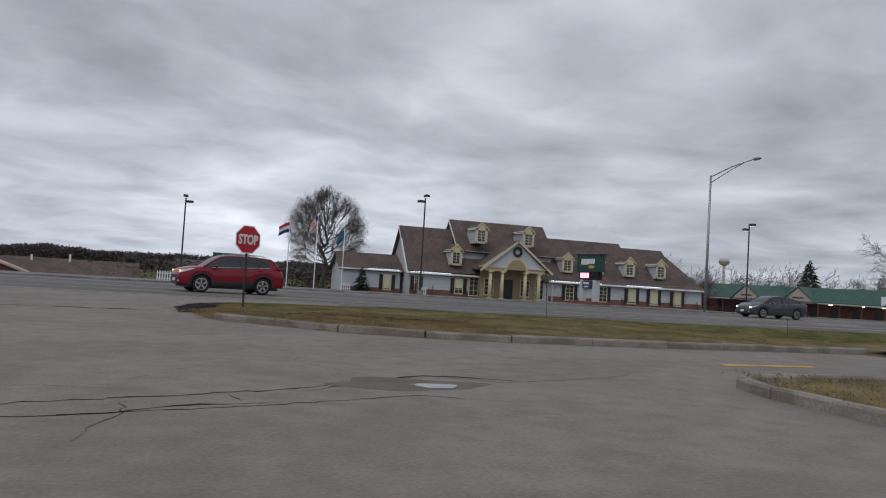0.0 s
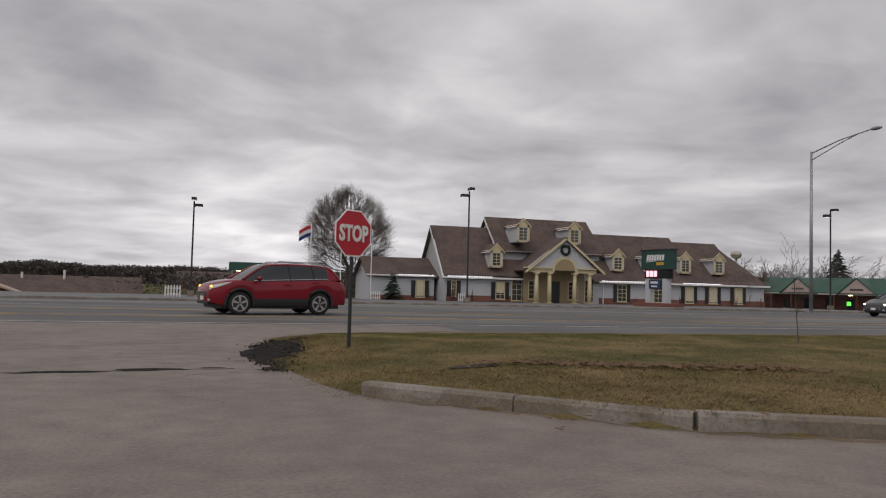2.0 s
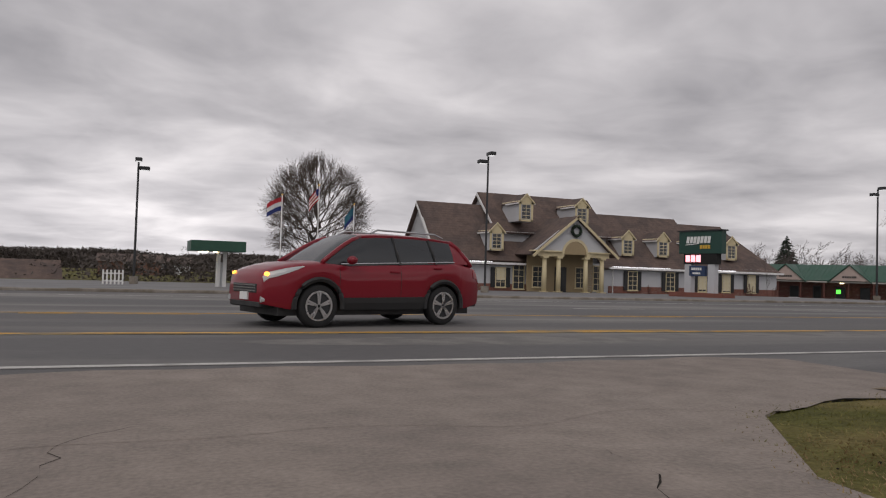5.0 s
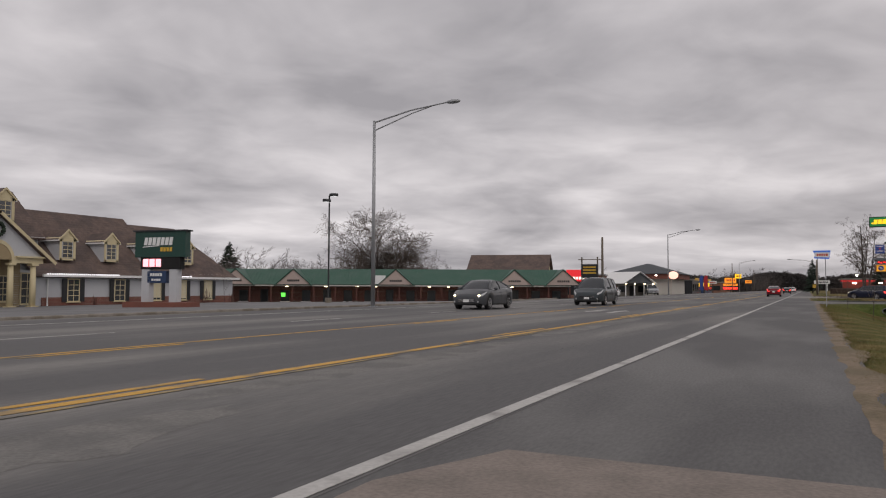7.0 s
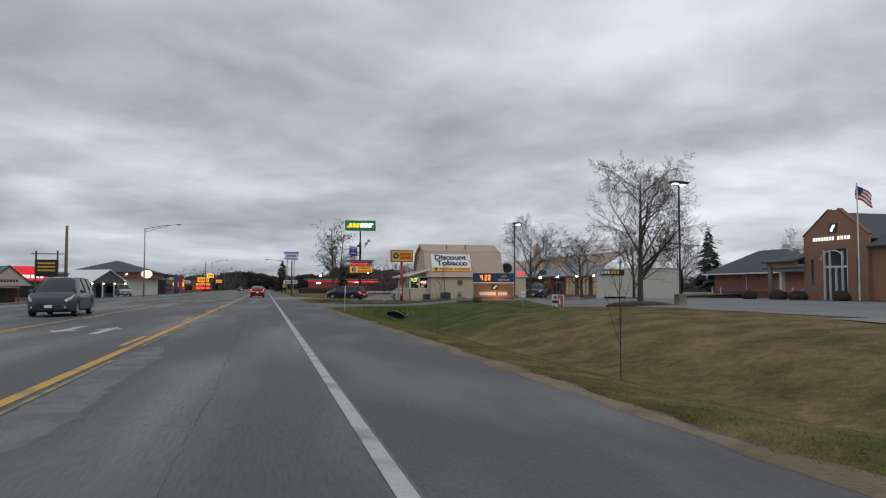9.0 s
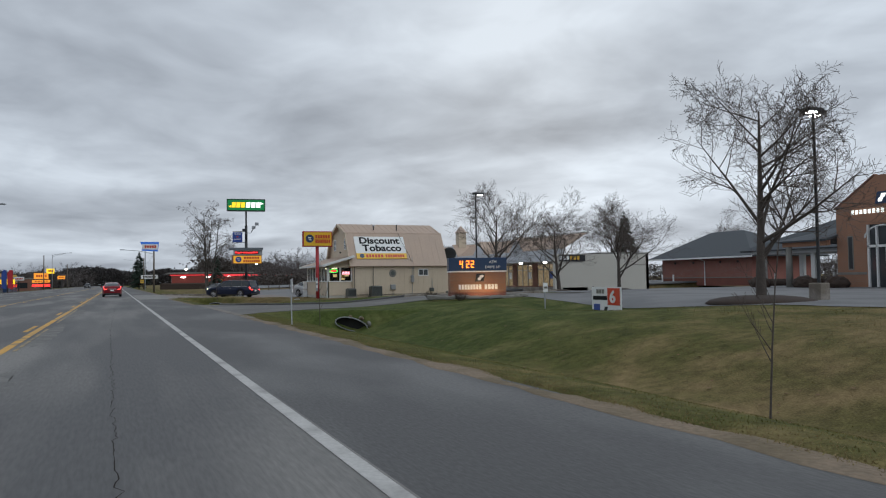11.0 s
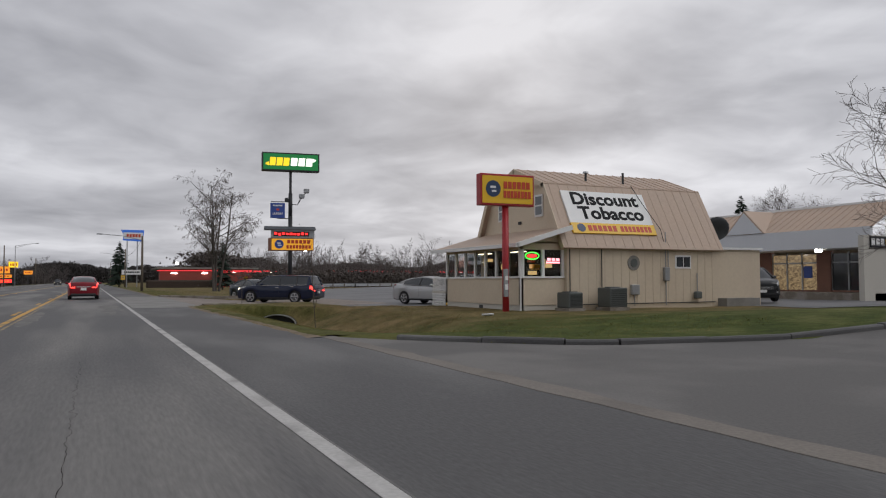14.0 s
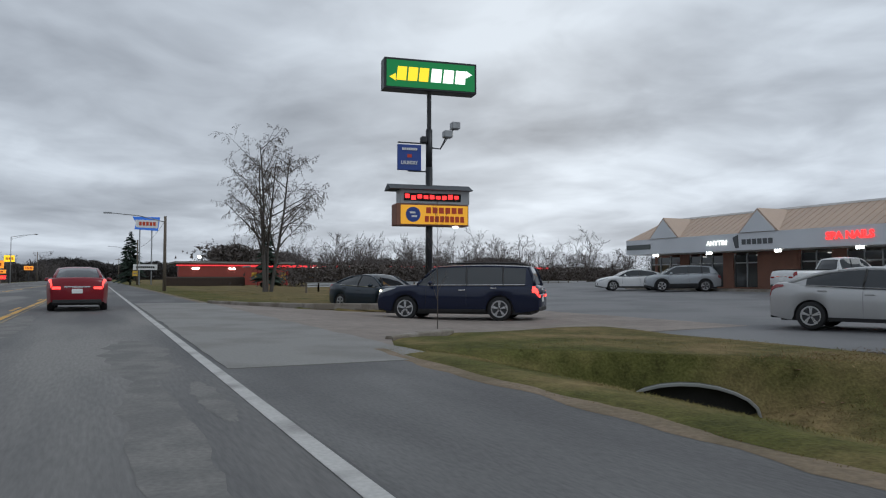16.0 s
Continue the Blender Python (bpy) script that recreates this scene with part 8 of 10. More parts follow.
# ---- left side of the highway ----
def bank_sign():
    r = thing("bank_sign", "green bank sign over a lit message board on two white posts", "sign", pose(30.9, 31.5, -0.08, 0, 0, -81))
    part("panel", B((-1.7, 1.75, -0.25, 0.25, 2.85, 4.35), bevel=0.02), green_sign, r, "dark green panel")
    part("cap", B((-1.8, 1.85, -0.32, 0.32, 4.35, 4.43)), black_paint, r)
    bars(r, white_sign, -1.1, 0.9, 3.55, 4.0, 7, y=-0.26, shear=0.08)
    bars(r, letter_gold, 0.05, 0.9, 3.18, 3.42, 4, y=-0.26)
    part("swash", prism([(-1.15, 3.42), (0.0, 3.5), (0.0, 3.55), (-1.1, 3.47)], "y", -0.28, -0.25), white_sign, r)
    part("message_board", B((-1.3, 1.4, -0.22, 0.22, 2.15, 2.85)), dark_inside, r, "dark message board")
    bars(r, led_pink, -1.15, 0.15, 2.3, 2.75, 3, 0.2, -0.23)
    part("lower_panel", B((-0.85, 0.45, -0.2, 0.2, 1.35, 2.05), bevel=0.02), navy_sign, r, "small navy panel")
    bars(r, white_sign, -0.65, 0.2, 1.75, 1.92, 5, y=-0.21)
    bars(r, white_sign, -0.55, 0.1, 1.48, 1.6, 4, y=-0.21)
    for x in (-0.95, 0.95):
        part("post", B((x - 0.27, x + 0.27, -0.2, 0.2, -0.1, 2.15)), siding, r, "white square post")
    part("planter", B((-2.2, 2.2, -0.6, 0.6, -0.2, 0.25)), brick_red, r)


bank_sign()


def drive_up_canopy():
    r = thing("atm_canopy", "green-roofed drive-up cash machine canopy on white posts", "canopy", pose(0.2, 35.5, -0.2))
    part("canopy_top", B((-1.5, 1.4, -1.2, 1.6, 1.98, 2.55), bevel=0.02), green_roof, r)
    for x in (0.08, 0.42):
        part("post", B((x - 0.1, x + 0.1, -0.1, 0.1, -0.1, 1.98)), white_trim, r)
    part("machine", B((0.0, 0.5, 0.0, 0.5, -0.1, 1.4)), siding, r)
    part("lamp", B((-1.0, -0.5, -0.2, 0.1, 1.93, 1.98), (-0.2, 0.0, -0.2, 0.1, 1.93, 1.98)), lamp_warm, r)


drive_up_canopy()
for x, y, h, cols in ((5.6, 45.8, 6.5, [flag_red, flag_white, flag_blue]), (8.3, 46.0, 7.4, None), (11.1, 46.4, 6.2, [teal_flag, teal_flag, flag_blue])):
    f = thing("flagpole", "white flagpole with a drooping flag before the bank" if cols else "tall white flagpole with a striped flag before the bank", "flagpole", pose(x, y, -0.35), "bank flagpoles")
    part("pole", tube([(0, 0, -0.1), (0, 0, h)], [0.055, 0.035], 8), white_trim, f)
    b = bmesh.new()
    bmesh.ops.create_icosphere(b, subdivisions=1, radius=0.08, matrix=Matrix.Translation((0, 0, h + 0.06)))
    part("finial", b, letter_gold, f)
    flag_cloth(f, h - 0.1, 1.1 if cols and cols[0] is flag_red else 0.75, 0.95, cols, turn=radians(180), droop=0.5 if cols and cols[0] is flag_red else 1.15)


def picket(x, y, z, n, label):
    r = thing("picket_fence", label, "fence", pose(x, y, z))
    part("rail", B((0, n * 0.2, -0.02, 0.02, 0.2, 0.27), (0, n * 0.2, -0.02, 0.02, 0.62, 0.69)), white_trim, r)
    for i in range(n + 1):
        part("picket", B((i * 0.2 - 0.045, i * 0.2 + 0.045, -0.04, -0.02, -0.1, 0.85)), white_trim, r)


picket(-5.6, 37.5, -0.25, 5, "short white picket fence by the lamp post")
picket(19.0, 45.2, -0.4, 3, "short white picket fence beside the bank")
picket(11.2, 46.6, -0.4, 4, "short white picket fence beside the evergreen")


def low_house():
    """Brick house on lower ground, only its long roofs showing above the lot."""
    r = thing("low_house", "low brick house with long weathered brown roofs below the car park", "building", pose(-19, 66, -3.2, 0, 0, 8))
    part("wall", B((-16, -3, 0, 9, -0.3, 2.6)), brick_red, r)
    part("gable", prism([(-16, 2.6), (-3, 2.6), (-9.5, 4.9)], "y", -0.15, 0.0), brick_red, r, "red brick gable")
    part("roof", slab([(-9.5, -0.6, 5.2), (-1.6, -0.6, 2.3), (-1.6, 9.5, 2.3), (-9.5, 9.5, 5.2)], 0.18), tan_roof, r, "weathered tan roof slope")
    part("roof", slab([(-9.5, -0.6, 5.2), (-17.4, -0.6, 2.3), (-17.4, 9.5, 2.3), (-9.5, 9.5, 5.2)], 0.18), shingle, r)
    part("wing_wall", B((-3, 9, 2.5, 9, -0.3, 2.2)), brick_brown, r)
    part("wing_roof", slab([(-5, 2.0, 2.1), (9.6, 2.0, 2.1), (9.6, 6, 4.3), (-7, 6, 4.3)], 0.15), shingle, r, "long brown shingle roof")
    part("wing_roof", slab([(-7, 6, 4.3), (9.6, 6, 4.3), (9.6, 9.8, 2.3), (-7, 9.8, 2.3)], 0.15), shingle, r)
    for x, z in ((-2.5, 4.6), (1.6, 4.9)):
        part("vent", tube([(x, 5.4, 3.6), (x, 5.4, z)], [0.12, 0.12], 8), white_trim, r)


low_house()


def far_sheds():
    for x, y, w, h, m in ((-4, 120, 9, 3.2, brick_brown), (2, 128, 7, 3.0, siding)):
        r = thing("far_shed", "low far-off shed beyond the bank car park", "building", pose(x, y, height(x, y)))
        part("wall", B((-w / 2, w / 2, -3, 3, -0.3, h * 0.65)), m, r)
        part("roof", prism([(-3.4, h * 0.62), (3.4, h * 0.62), (0, h)], "x", -w / 2 - 0.3, w / 2 + 0.3), shingle, r)
        part("door", B((-0.8, 0.8, -3.05, -2.98, -0.1, 2.0)), black_paint, r)


far_sheds()


weathered_fascia = M("weathered_fascia", (0.42, 0.40, 0.37), 0.8, var=0.2, scale=0.6)


def green_mall():
    """A low brick row under a green metal roof with small gables; its front looks along -y locally."""
    m = Matrix.Translation((84.5, 39.5, -1.25)) @ Euler((0, 0, radians(-63.9))).to_matrix().to_4x4()
    r = thing("green_roof_shops", "low red brick shops under a long green metal roof", "building", m)
    x0, x1 = -35.5, 16.4
    # wall brick carries the canopy's shade in its colour
    part("wall", B((x0, x1, 2.3, 10, -0.4, 2.5)), shaded_brick, r)
    part("joint", B(*[(x0, x1, 2.292, 2.3, zz, zz + 0.015) for zz in np.linspace(0.1, 2.3, 14)]), concrete, r)
    part("soffit", B((x0, x1, 0.0, 2.3, 2.5, 2.56)), white_trim, r)
    part("fascia", B((x0, x1, -0.06, 0.06, 2.46, 2.72)), weathered_fascia, r, "weathered pale fascia")
    part("roof", slab([(x0, -0.1, 2.72), (x1, -0.1, 2.72), (x1, 4.2, 4.75), (x0, 4.2, 4.75)], 0.1), green_roof, r, "green standing-seam roof")
    part("roof", slab([(x0, 4.2, 4.75), (x1, 4.2, 4.75), (x1, 10, 3.0), (x0, 10, 3.0)], 0.1), green_roof, r)
    for i in range(104):
        x = x0 + 0.25 + i * 0.5
        part("seam", slab([(x - 0.015, -0.1, 2.75), (x + 0.015, -0.1, 2.75), (x + 0.015, 4.15, 4.77), (x - 0.015, 4.15, 4.77)], 0.04), green_roof, r)
    for gx in (-26.2, -18.9, -5.9, 9.2, 15.4):
        part("gable", prism([(gx - 2.1, 2.7), (gx + 2.1, 2.7), (gx, 4.55)], "y", -0.3, -0.15), pink_gable, r, "pinkish sided gable")
        part("gable_roof", slab([(gx - 2.45, -0.45, 2.55), (gx, -0.45, 4.72), (gx, 3.9, 4.72), (gx - 2.45, 0.0, 2.55)], 0.08), green_roof, r)
        part("gable_roof", slab([(gx, -0.45, 4.72), (gx + 2.45, -0.45, 2.55), (gx + 2.45, 0.0, 2.55), (gx, 3.9, 4.72)], 0.08), green_roof, r)
        bars(r, black_paint, gx - 0.8, gx + 0.8, 3.05, 3.3, 6, y=-0.31)
    rnd = random.Random(9)
    for i, x in enumerate(np.linspace(x0 + 1.5, x1 - 1.5, 19)):
        if i % 3 == 1:
            d = part("door", B((x - 0.5, x + 0.5, 2.24, 2.3, -0.3, 2.05)), black_paint, r, "dark shop door")
            part("pane", B((x - 0.35, x + 0.35, 2.23, 2.245, 0.5, 1.9)), shop_glass, d)
        else:
            w = part("window", B((x - 0.55, x + 0.55, 2.25, 2.3, 0.5, 1.95)), black_paint, r, "dark framed window")
            part("pane", B((x - 0.45, x + 0.45, 2.24, 2.255, 0.6, 1.85)), shop_glass, w)
            part("sill", B((x - 0.65, x + 0.65, 2.18, 2.3, 0.42, 0.5)), white_trim, w)
        part("post", B((x + 1.3, x + 1.45, 0.0, 0.15, -0.4, 2.5)), shaded_brick, r)
    for x in (-19.8, -14.8, -10.8, -8.3, -1.6, 0.8, 3.6, 6.5, 8.9):
        part("soffit_lamp", B((x - 0.18, x + 0.18, 0.05, 0.35, 2.38, 2.5)), lamp_warm, r, "lit soffit lamp")
    part("open_sign", B((-20.9, -20.4, 2.2, 2.24, 1.1, 1.6)), neon_green, r, "green lit sign in bars")
    part("white_board", B((-8.6, -7.2, -0.12, -0.06, 2.75, 3.85)), white_sign, r)
    part("walk", B((x0, x1, -0.6, 2.3, -0.4, 0.06)), concrete, r)
    for x in (-22, -13, -4, 5, 13):
        for k in range(4):
            sh = bmesh.new()
            bmesh.ops.create_icosphere(sh, subdivisions=3, radius=1, matrix=Matrix.Translation((x + 1.15 * k, -1.2, -0.05)) @ Matrix.Diagonal((0.68, 0.5, rnd.uniform(0.45, 0.7), 1)))
            for v in sh.verts:
                v.co += v.normal * 0.16 * noise.noise(v.co * 5)
            part("shrub", sh, shrub_leaf, r, "dark low shrub")
    # brown-roofed house end behind
    h = thing("brown_roof_house", "tan gabled house with a brown roof behind the shops", "building", Matrix.Translation((118.0, 36.8, -0.5)) @ Euler((0, 0, radians(-78))).to_matrix().to_4x4())
    part("wall", B((-13, 0, 0, 9, -1.8, 4.3)), cream, h)
    part("gable", prism([(0, 4.3), (9, 4.3), (4.5, 7.2)], "x", -0.2, 0.0), cream, h, "tan gable end")
    part("roof", slab([(-13.5, -0.6, 3.95), (0.5, -0.6, 3.95), (0.5, 4.5, 7.35), (-13.5, 4.5, 7.35)], 0.15), shingle, h)
    part("roof", slab([(0.5, 9.6, 3.95), (-13.5, 9.6, 3.95), (-13.5, 4.5, 7.35), (0.5, 4.5, 7.35)], 0.15), shingle, h)


green_mall()


def roadside_shops():
    r = thing("white_roof_shop", "small grey shop with a white metal roof and gabled porch", "building", pose(126.3, 22.7, -0.1, 0, 0, -35) @ Matrix.Scale(0.82, 4))
    part("wall", B((-3.8, 3.8, 3.0, 13.5, -0.3, 2.5)), stone_grey, r)
    part("roof", slab([(-4.6, 0.2, 2.45), (0, 0.2, 4.9), (0, 14, 4.9), (-4.6, 14, 2.45)], 0.1), white_trim, r, "white ribbed metal roof")
    part("roof", slab([(0, 0.2, 4.9), (4.6, 0.2, 2.45), (4.6, 14, 2.45), (0, 14, 4.9)], 0.1), white_trim, r)
    part("gable", prism([(-3.9, 2.5), (3.9, 2.5), (0, 4.75)], "y", 0.6, 0.75), slate, r)
    for x in (-3.7, -1.3, 1.3, 3.7):
        part("porch_post", B((x - 0.09, x + 0.09, 0.6, 0.78, -0.3, 2.5)), white_trim, r)
        part("porch_lamp", B((x - 0.15, x + 0.15, 0.4, 0.6, 2.3, 2.45)), lamp_warm, r)
    part("door", B((-0.5, 0.5, 2.92, 3.0, -0.2, 2.0)), black_paint, r)
    for x in (-2.5, 2.5):
        part("window", B((x - 0.7, x + 0.7, 2.93, 3.0, 0.7, 1.9)), window_glass, r)
    q = thing("red_shop", "red fronted shop with a dark menu board", "building", pose(113, 28.8, -0.35, 0, 0, -80))
    part("wall", B((-3, 3, 0, 6, -0.3, 3.4)), brick_brown, q)
    part("sign_band", B((-2.8, 1.0, -0.25, 0.0, 2.5, 4.3)), lit_red_panel, q, "red lit sign band")
    bars(q, lit_white, -2.4, 0.6, 2.8, 3.2, 6, y=-0.26)
    part("roof", B((-3.2, 3.2, -0.2, 6.2, 3.4, 3.6)), galvanised, q)
    part("window", B((-2.6, 2.6, -0.04, 0.0, 0.4, 2.3)), shop_glass, q)
    p = thing("billboard", "dark billboard on two wooden posts", "sign", pose(101, 24.8, -0.2))
    for y in (-1.1, 1.1):
        part("post", tube([(0, y, -0.2), (0, y, 5.6)], [0.11, 0.1], 8), wood_pole, p)
    part("board", B((-0.1, 0.1, -1.2, 1.2, 2.7, 4.6)), black_paint, p)
    part("bar", B(*[(-0.13, -0.1, -0.9, 0.9, zz, zz + 0.18) for zz in (4.1, 3.7, 3.3)]), letter_gold, p)
    part("crossbar", B((-0.05, 0.05, -1.8, 1.6, 5.2, 5.3)), wood_pole, p)
    # low hipped eatery farther on
    h = thing("hip_roof_diner", "low eatery with a grey hipped roof and red eaves", "building", pose(168, 23, -0.2))
    part("wall", B((-9, 9, 0, 12, -0.3, 3.6)), offwhite_wall, h)
    part("red_band", B((-10, 10, -1, 13, 3.3, 4.4)), brick_red, h, "dark red eaves band")
    for c in ([(-10.4, -1.4, 4.4), (10.4, -1.4, 4.4), (3, 6, 6.7), (-3, 6, 6.7)], [(-10.4, 13.4, 4.4), (10.4, 13.4, 4.4), (3, 6, 6.7), (-3, 6, 6.7)], [(-10.4, -1.4, 4.4), (-10.4, 13.4, 4.4), (-3, 6, 6.7)], [(10.4, -1.4, 4.4), (10.4, 13.4, 4.4), (3, 6, 6.7)]):
        part("roof", slab(c, 0.12), slate, h)
    for y in (0, 3, 6, 9, 12):
        part("eave_lamp", B((-10.15, -9.95, y - 0.15, y + 0.15, 3.9, 4.1)), lamp_white, h)
    bm = bmesh.new()
    bmesh.ops.create_uvsphere(bm, u_segments=14, v_segments=8, radius=1, matrix=Matrix.Translation((-10.6, -0.6, 4.0)) @ Matrix.Diagonal((0.2, 1.0, 0.8, 1)))
    part("round_sign", bm, pink_sign, h, "round lit sign")
    for x, w, m, lab in ((198, 16, black_paint, "low dark roadside shop with a flat roof"), (222, 18, navy_sign, "low dark blue roadside shop with a flat roof"), (286, 22, brick_brown, "low brown roadside shop with a flat roof")):
        s = thing("roadside_shop", lab, "building", pose(x, 23, -0.1))
        part("wall", B((-w / 2, w / 2, 0, 9, -0.3, 3.2)), m, s)
        part("parapet", B((-w / 2 - 0.2, w / 2 + 0.2, -0.2, 9.2, 3.2, 3.6)), stone_grey, s)
        for k in range(4):
            u = -w / 2 + w * (k + 0.5) / 4
            part("window", B((u - 1.3, u + 1.3, -0.05, 0.0, 0.5, 2.3)), shop_glass, s)
        part("sign_band", B((-w * 0.3, w * 0.3, -0.28, -0.2, 3.25, 3.85)), letter_gold, s)
        part("end_window", B((-w / 2 - 0.05, -w / 2, 2.0, 6.0, 0.6, 2.2)), shop_glass, s)
    # strip of lit signs and feather flags
    for x, y, z, w, hh, m in ((192, 20.5, 1.6, 2.4, 0.9, lit_yellow), (250, 19.5, 3.0, 3.4, 1.5, lit_orange), (250, 19.5, 0.9, 4.2, 0.7, led_red), (250, 19.5, 2.0, 4.2, 0.7, lit_orange), (268, 18.6, 4.6, 2.0, 1.4, lit_yellow), (330, 19.5, 3.4, 2.4, 1.2, lit_orange), (215, 21, 2.4, 2.0, 0.8, white_sign)):
        s = thing("lit_sign", "lit roadside sign far along the highway", "sign", pose(x, y, 0))
        part("post", tube([(0, 0, -0.2), (0, 0, z)], [0.12, 0.12], 8), dark_metal, s)
        part("face", B((-0.2, 0.2, -w / 2, w / 2, z, z + hh), bevel=0.03), m, s)
        for k in range(5):
            u = -w * 0.38 + w * 0.76 * k / 5
            part("bar", B((-0.23, -0.2, u, u + w * 0.1, z + hh * 0.3, z + hh * 0.7)), letter_red if m is not led_red else letter_gold, s)
    for y, m in ((17.6, flag_red), (18.6, blue_sign)):
        s = thing("feather_flag", "tall feather-shaped advertising flag", "flag", pose(188, y + 1.6, 0), "feather flags")
        part("pole", tube([(0, 0, -0.1), (0, 0, 4.2)], [0.03, 0.02], 6), dark_metal, s)
        part("cloth", prism([(0.03, 0.6), (0.85, 0.9), (0.9, 3.6), (0.55, 4.3), (0.03, 4.2)], "x", -0.01, 0.01), m, s)


lit_red_panel = glow("lit_red_panel", (0.8, 0.03, 0.04), 0.7)
pink_sign = glow("lit_pale_red_sign", (1.0, 0.55, 0.45), 1.4)
lit_orange = glow("lit_orange_sign", (1.0, 0.34, 0.03), 0.8)
roadside_shops()


# ---- utility poles, wires and lesser signs ----
def wood_lamp_pole(x, y, h, arm=0.0, cross=False, label="weathered wooden utility pole"):
    r = thing("utility_pole", label, "utility pole", pose(x, y, height(x, y)), "utility poles")
    part("pole", tube([(0, 0, -0.3), (0, 0, h)], [0.16, 0.11], 9), wood_pole, r, smooth=True)
    if arm:
        part("lamp_arm", tube([(0, 0, h - 0.5), (-0.3, arm * 0.5, h - 0.05), (-0.4, arm, h + 0.1)], [0.045, 0.04, 0.035], 6), galvanised, r)
        part("lamp_head", B((-0.5, -0.3, arm, arm + 0.65, h + 0.05, h + 0.18), bevel=0.04), galvanised, r)
    if cross:
        part("crossarm", B((-0.06, 0.06, -1.2, 1.2, h - 0.7, h - 0.58)), wood_pole, r)
    return r


wood_lamp_pole(79.2, 17.6, 6.6)
wood_lamp_pole(151.5, -3.9, 6.4, 4.2, label="wooden pole with a long street lamp arm")
wood_lamp_pole(212, -4.4, 7.2)
wood_lamp_pole(245, 18.5, 9.0)
wood_lamp_pole(290, -5, 9, 3.5)
wood_lamp_pole(340, 18, 9, -3.5)
wood_lamp_pole(400, -6, 9, cross=True)
for a, b, z in (((212, -4.4), (151.5, -3.9), 6.0), ((212, -4.4), (290, -5), 6.9), ((290, -5), (400, -6), 8.4)):
    w = thing("overhead_wire", "thin black overhead wire between poles", "wire")
    pts = [(a[0] + (b[0] - a[0]) * t, a[1] + (b[1] - a[1]) * t, z - 2.4 * t * (1 - t)) for t in np.linspace(0, 1, 12)]
    part("strand", tube(pts, [0.015] * 12, 4), plastic_black, w)


def blue_drivein_sign():
    r = thing("drive_in_sign", "blue and white wing-shaped drive-in sign on posts", "sign", pose(212, -5.6, 0, 0, 0, -90))
    for x in (-0.9, 0.9):
        part("post", tube([(x, 0, -0.2), (x, 0, 9.0)], [0.1, 0.1], 8), galvanised, r)
    part("panel", prism([(-1.7, 8.9), (1.8, 8.7), (2.1, 10.9), (-2.0, 10.9), (-1.5, 9.9)], "y", -0.2, 0.2), blue_sign_lit, r)
    part("white_band", prism([(-1.5, 9.2), (1.75, 9.1), (1.9, 10.4), (-1.6, 10.4)], "y", -0.23, -0.2), white_sign, r)
    bars(r, letter_red, -1.1, 1.5, 9.5, 10.1, 5, y=-0.24)
    part("lower_board", B((-1.8, 1.8, -0.1, 0.1, 2.4, 3.3)), white_sign, r)
    bars(r, letter_black, -1.4, 1.4, 2.7, 3.0, 9, y=-0.11)


blue_sign_lit = glow("lit_blue_panel", (0.05, 0.18, 0.7), 0.35)
blue_drivein_sign()


def drive_in():
    """Low red drive-in with a canopy edged in red neon and stalls below."""
    r = thing("drive_in", "long red drive-in eatery with neon-edged canopy", "building", pose(205, -10, 0))
    part("wall", B((2, 14, -16, -4, -0.3, 3.4)), brick_red, r)
    part("wall", B((0, 2, -17, 0, -0.3, 3.5)), lit_dull_red, r, "red painted front")
    part("flat_roof", B((-0.3, 15, -18, 0.5, 3.4, 3.7)), stone_grey, r)
    for y0, y1, x in ((-40, -8, -16), (-58, -42, -14)):
        c = part("canopy", B((x, x + 6, y0, y1, 2.65, 2.85)), galvanised, r, "flat stall canopy")
        part("neon_edge", B((x - 0.06, x, y0, y1, 2.62, 2.9)), led_red_soft, c, "red neon canopy edge")
        for y in np.linspace(y0 + 1.5, y1 - 1.5, 8):
            part("canopy_post", tube([(x + 2.5, y, -0.2), (x + 2.5, y, 2.65)], [0.08, 0.08], 6), red_paint, c)
            part("menu_box", B((x + 2.3, x + 2.5, y + 0.2, y + 0.9, 0.9, 1.9)), letter_gold, c)
        part("canopy_lamp", B(*[(x + 0.5, x + 0.8, y, y + 1.1, 2.6, 2.65) for y in np.linspace(y0 + 2, y1 - 3, 5)]), lamp_white, c)
    part("neon_edge", B((-0.1, 0, -17, 0.4, 3.0, 3.16)), led_red_soft, r, "red neon band")
    for y in (-2.5, -8):
        part("lamp", B((-0.15, -0.02, y - 0.5, y + 0.5, 2.5, 2.7)), lamp_white, r)
    part("floodlight", B((-0.6, -0.3, -3.2, -2.8, 4.2, 4.6)), lamp_white, r)
    part("dark_hedge", B((-12, -10.5, -8, 3, -0.2, 1.3), bevel=0.2), shrub_leaf, r)


led_red_soft = glow("red_neon_band", (1.0, 0.05, 0.06), 0.9)
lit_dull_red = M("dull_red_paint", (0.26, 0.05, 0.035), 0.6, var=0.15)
drive_in()


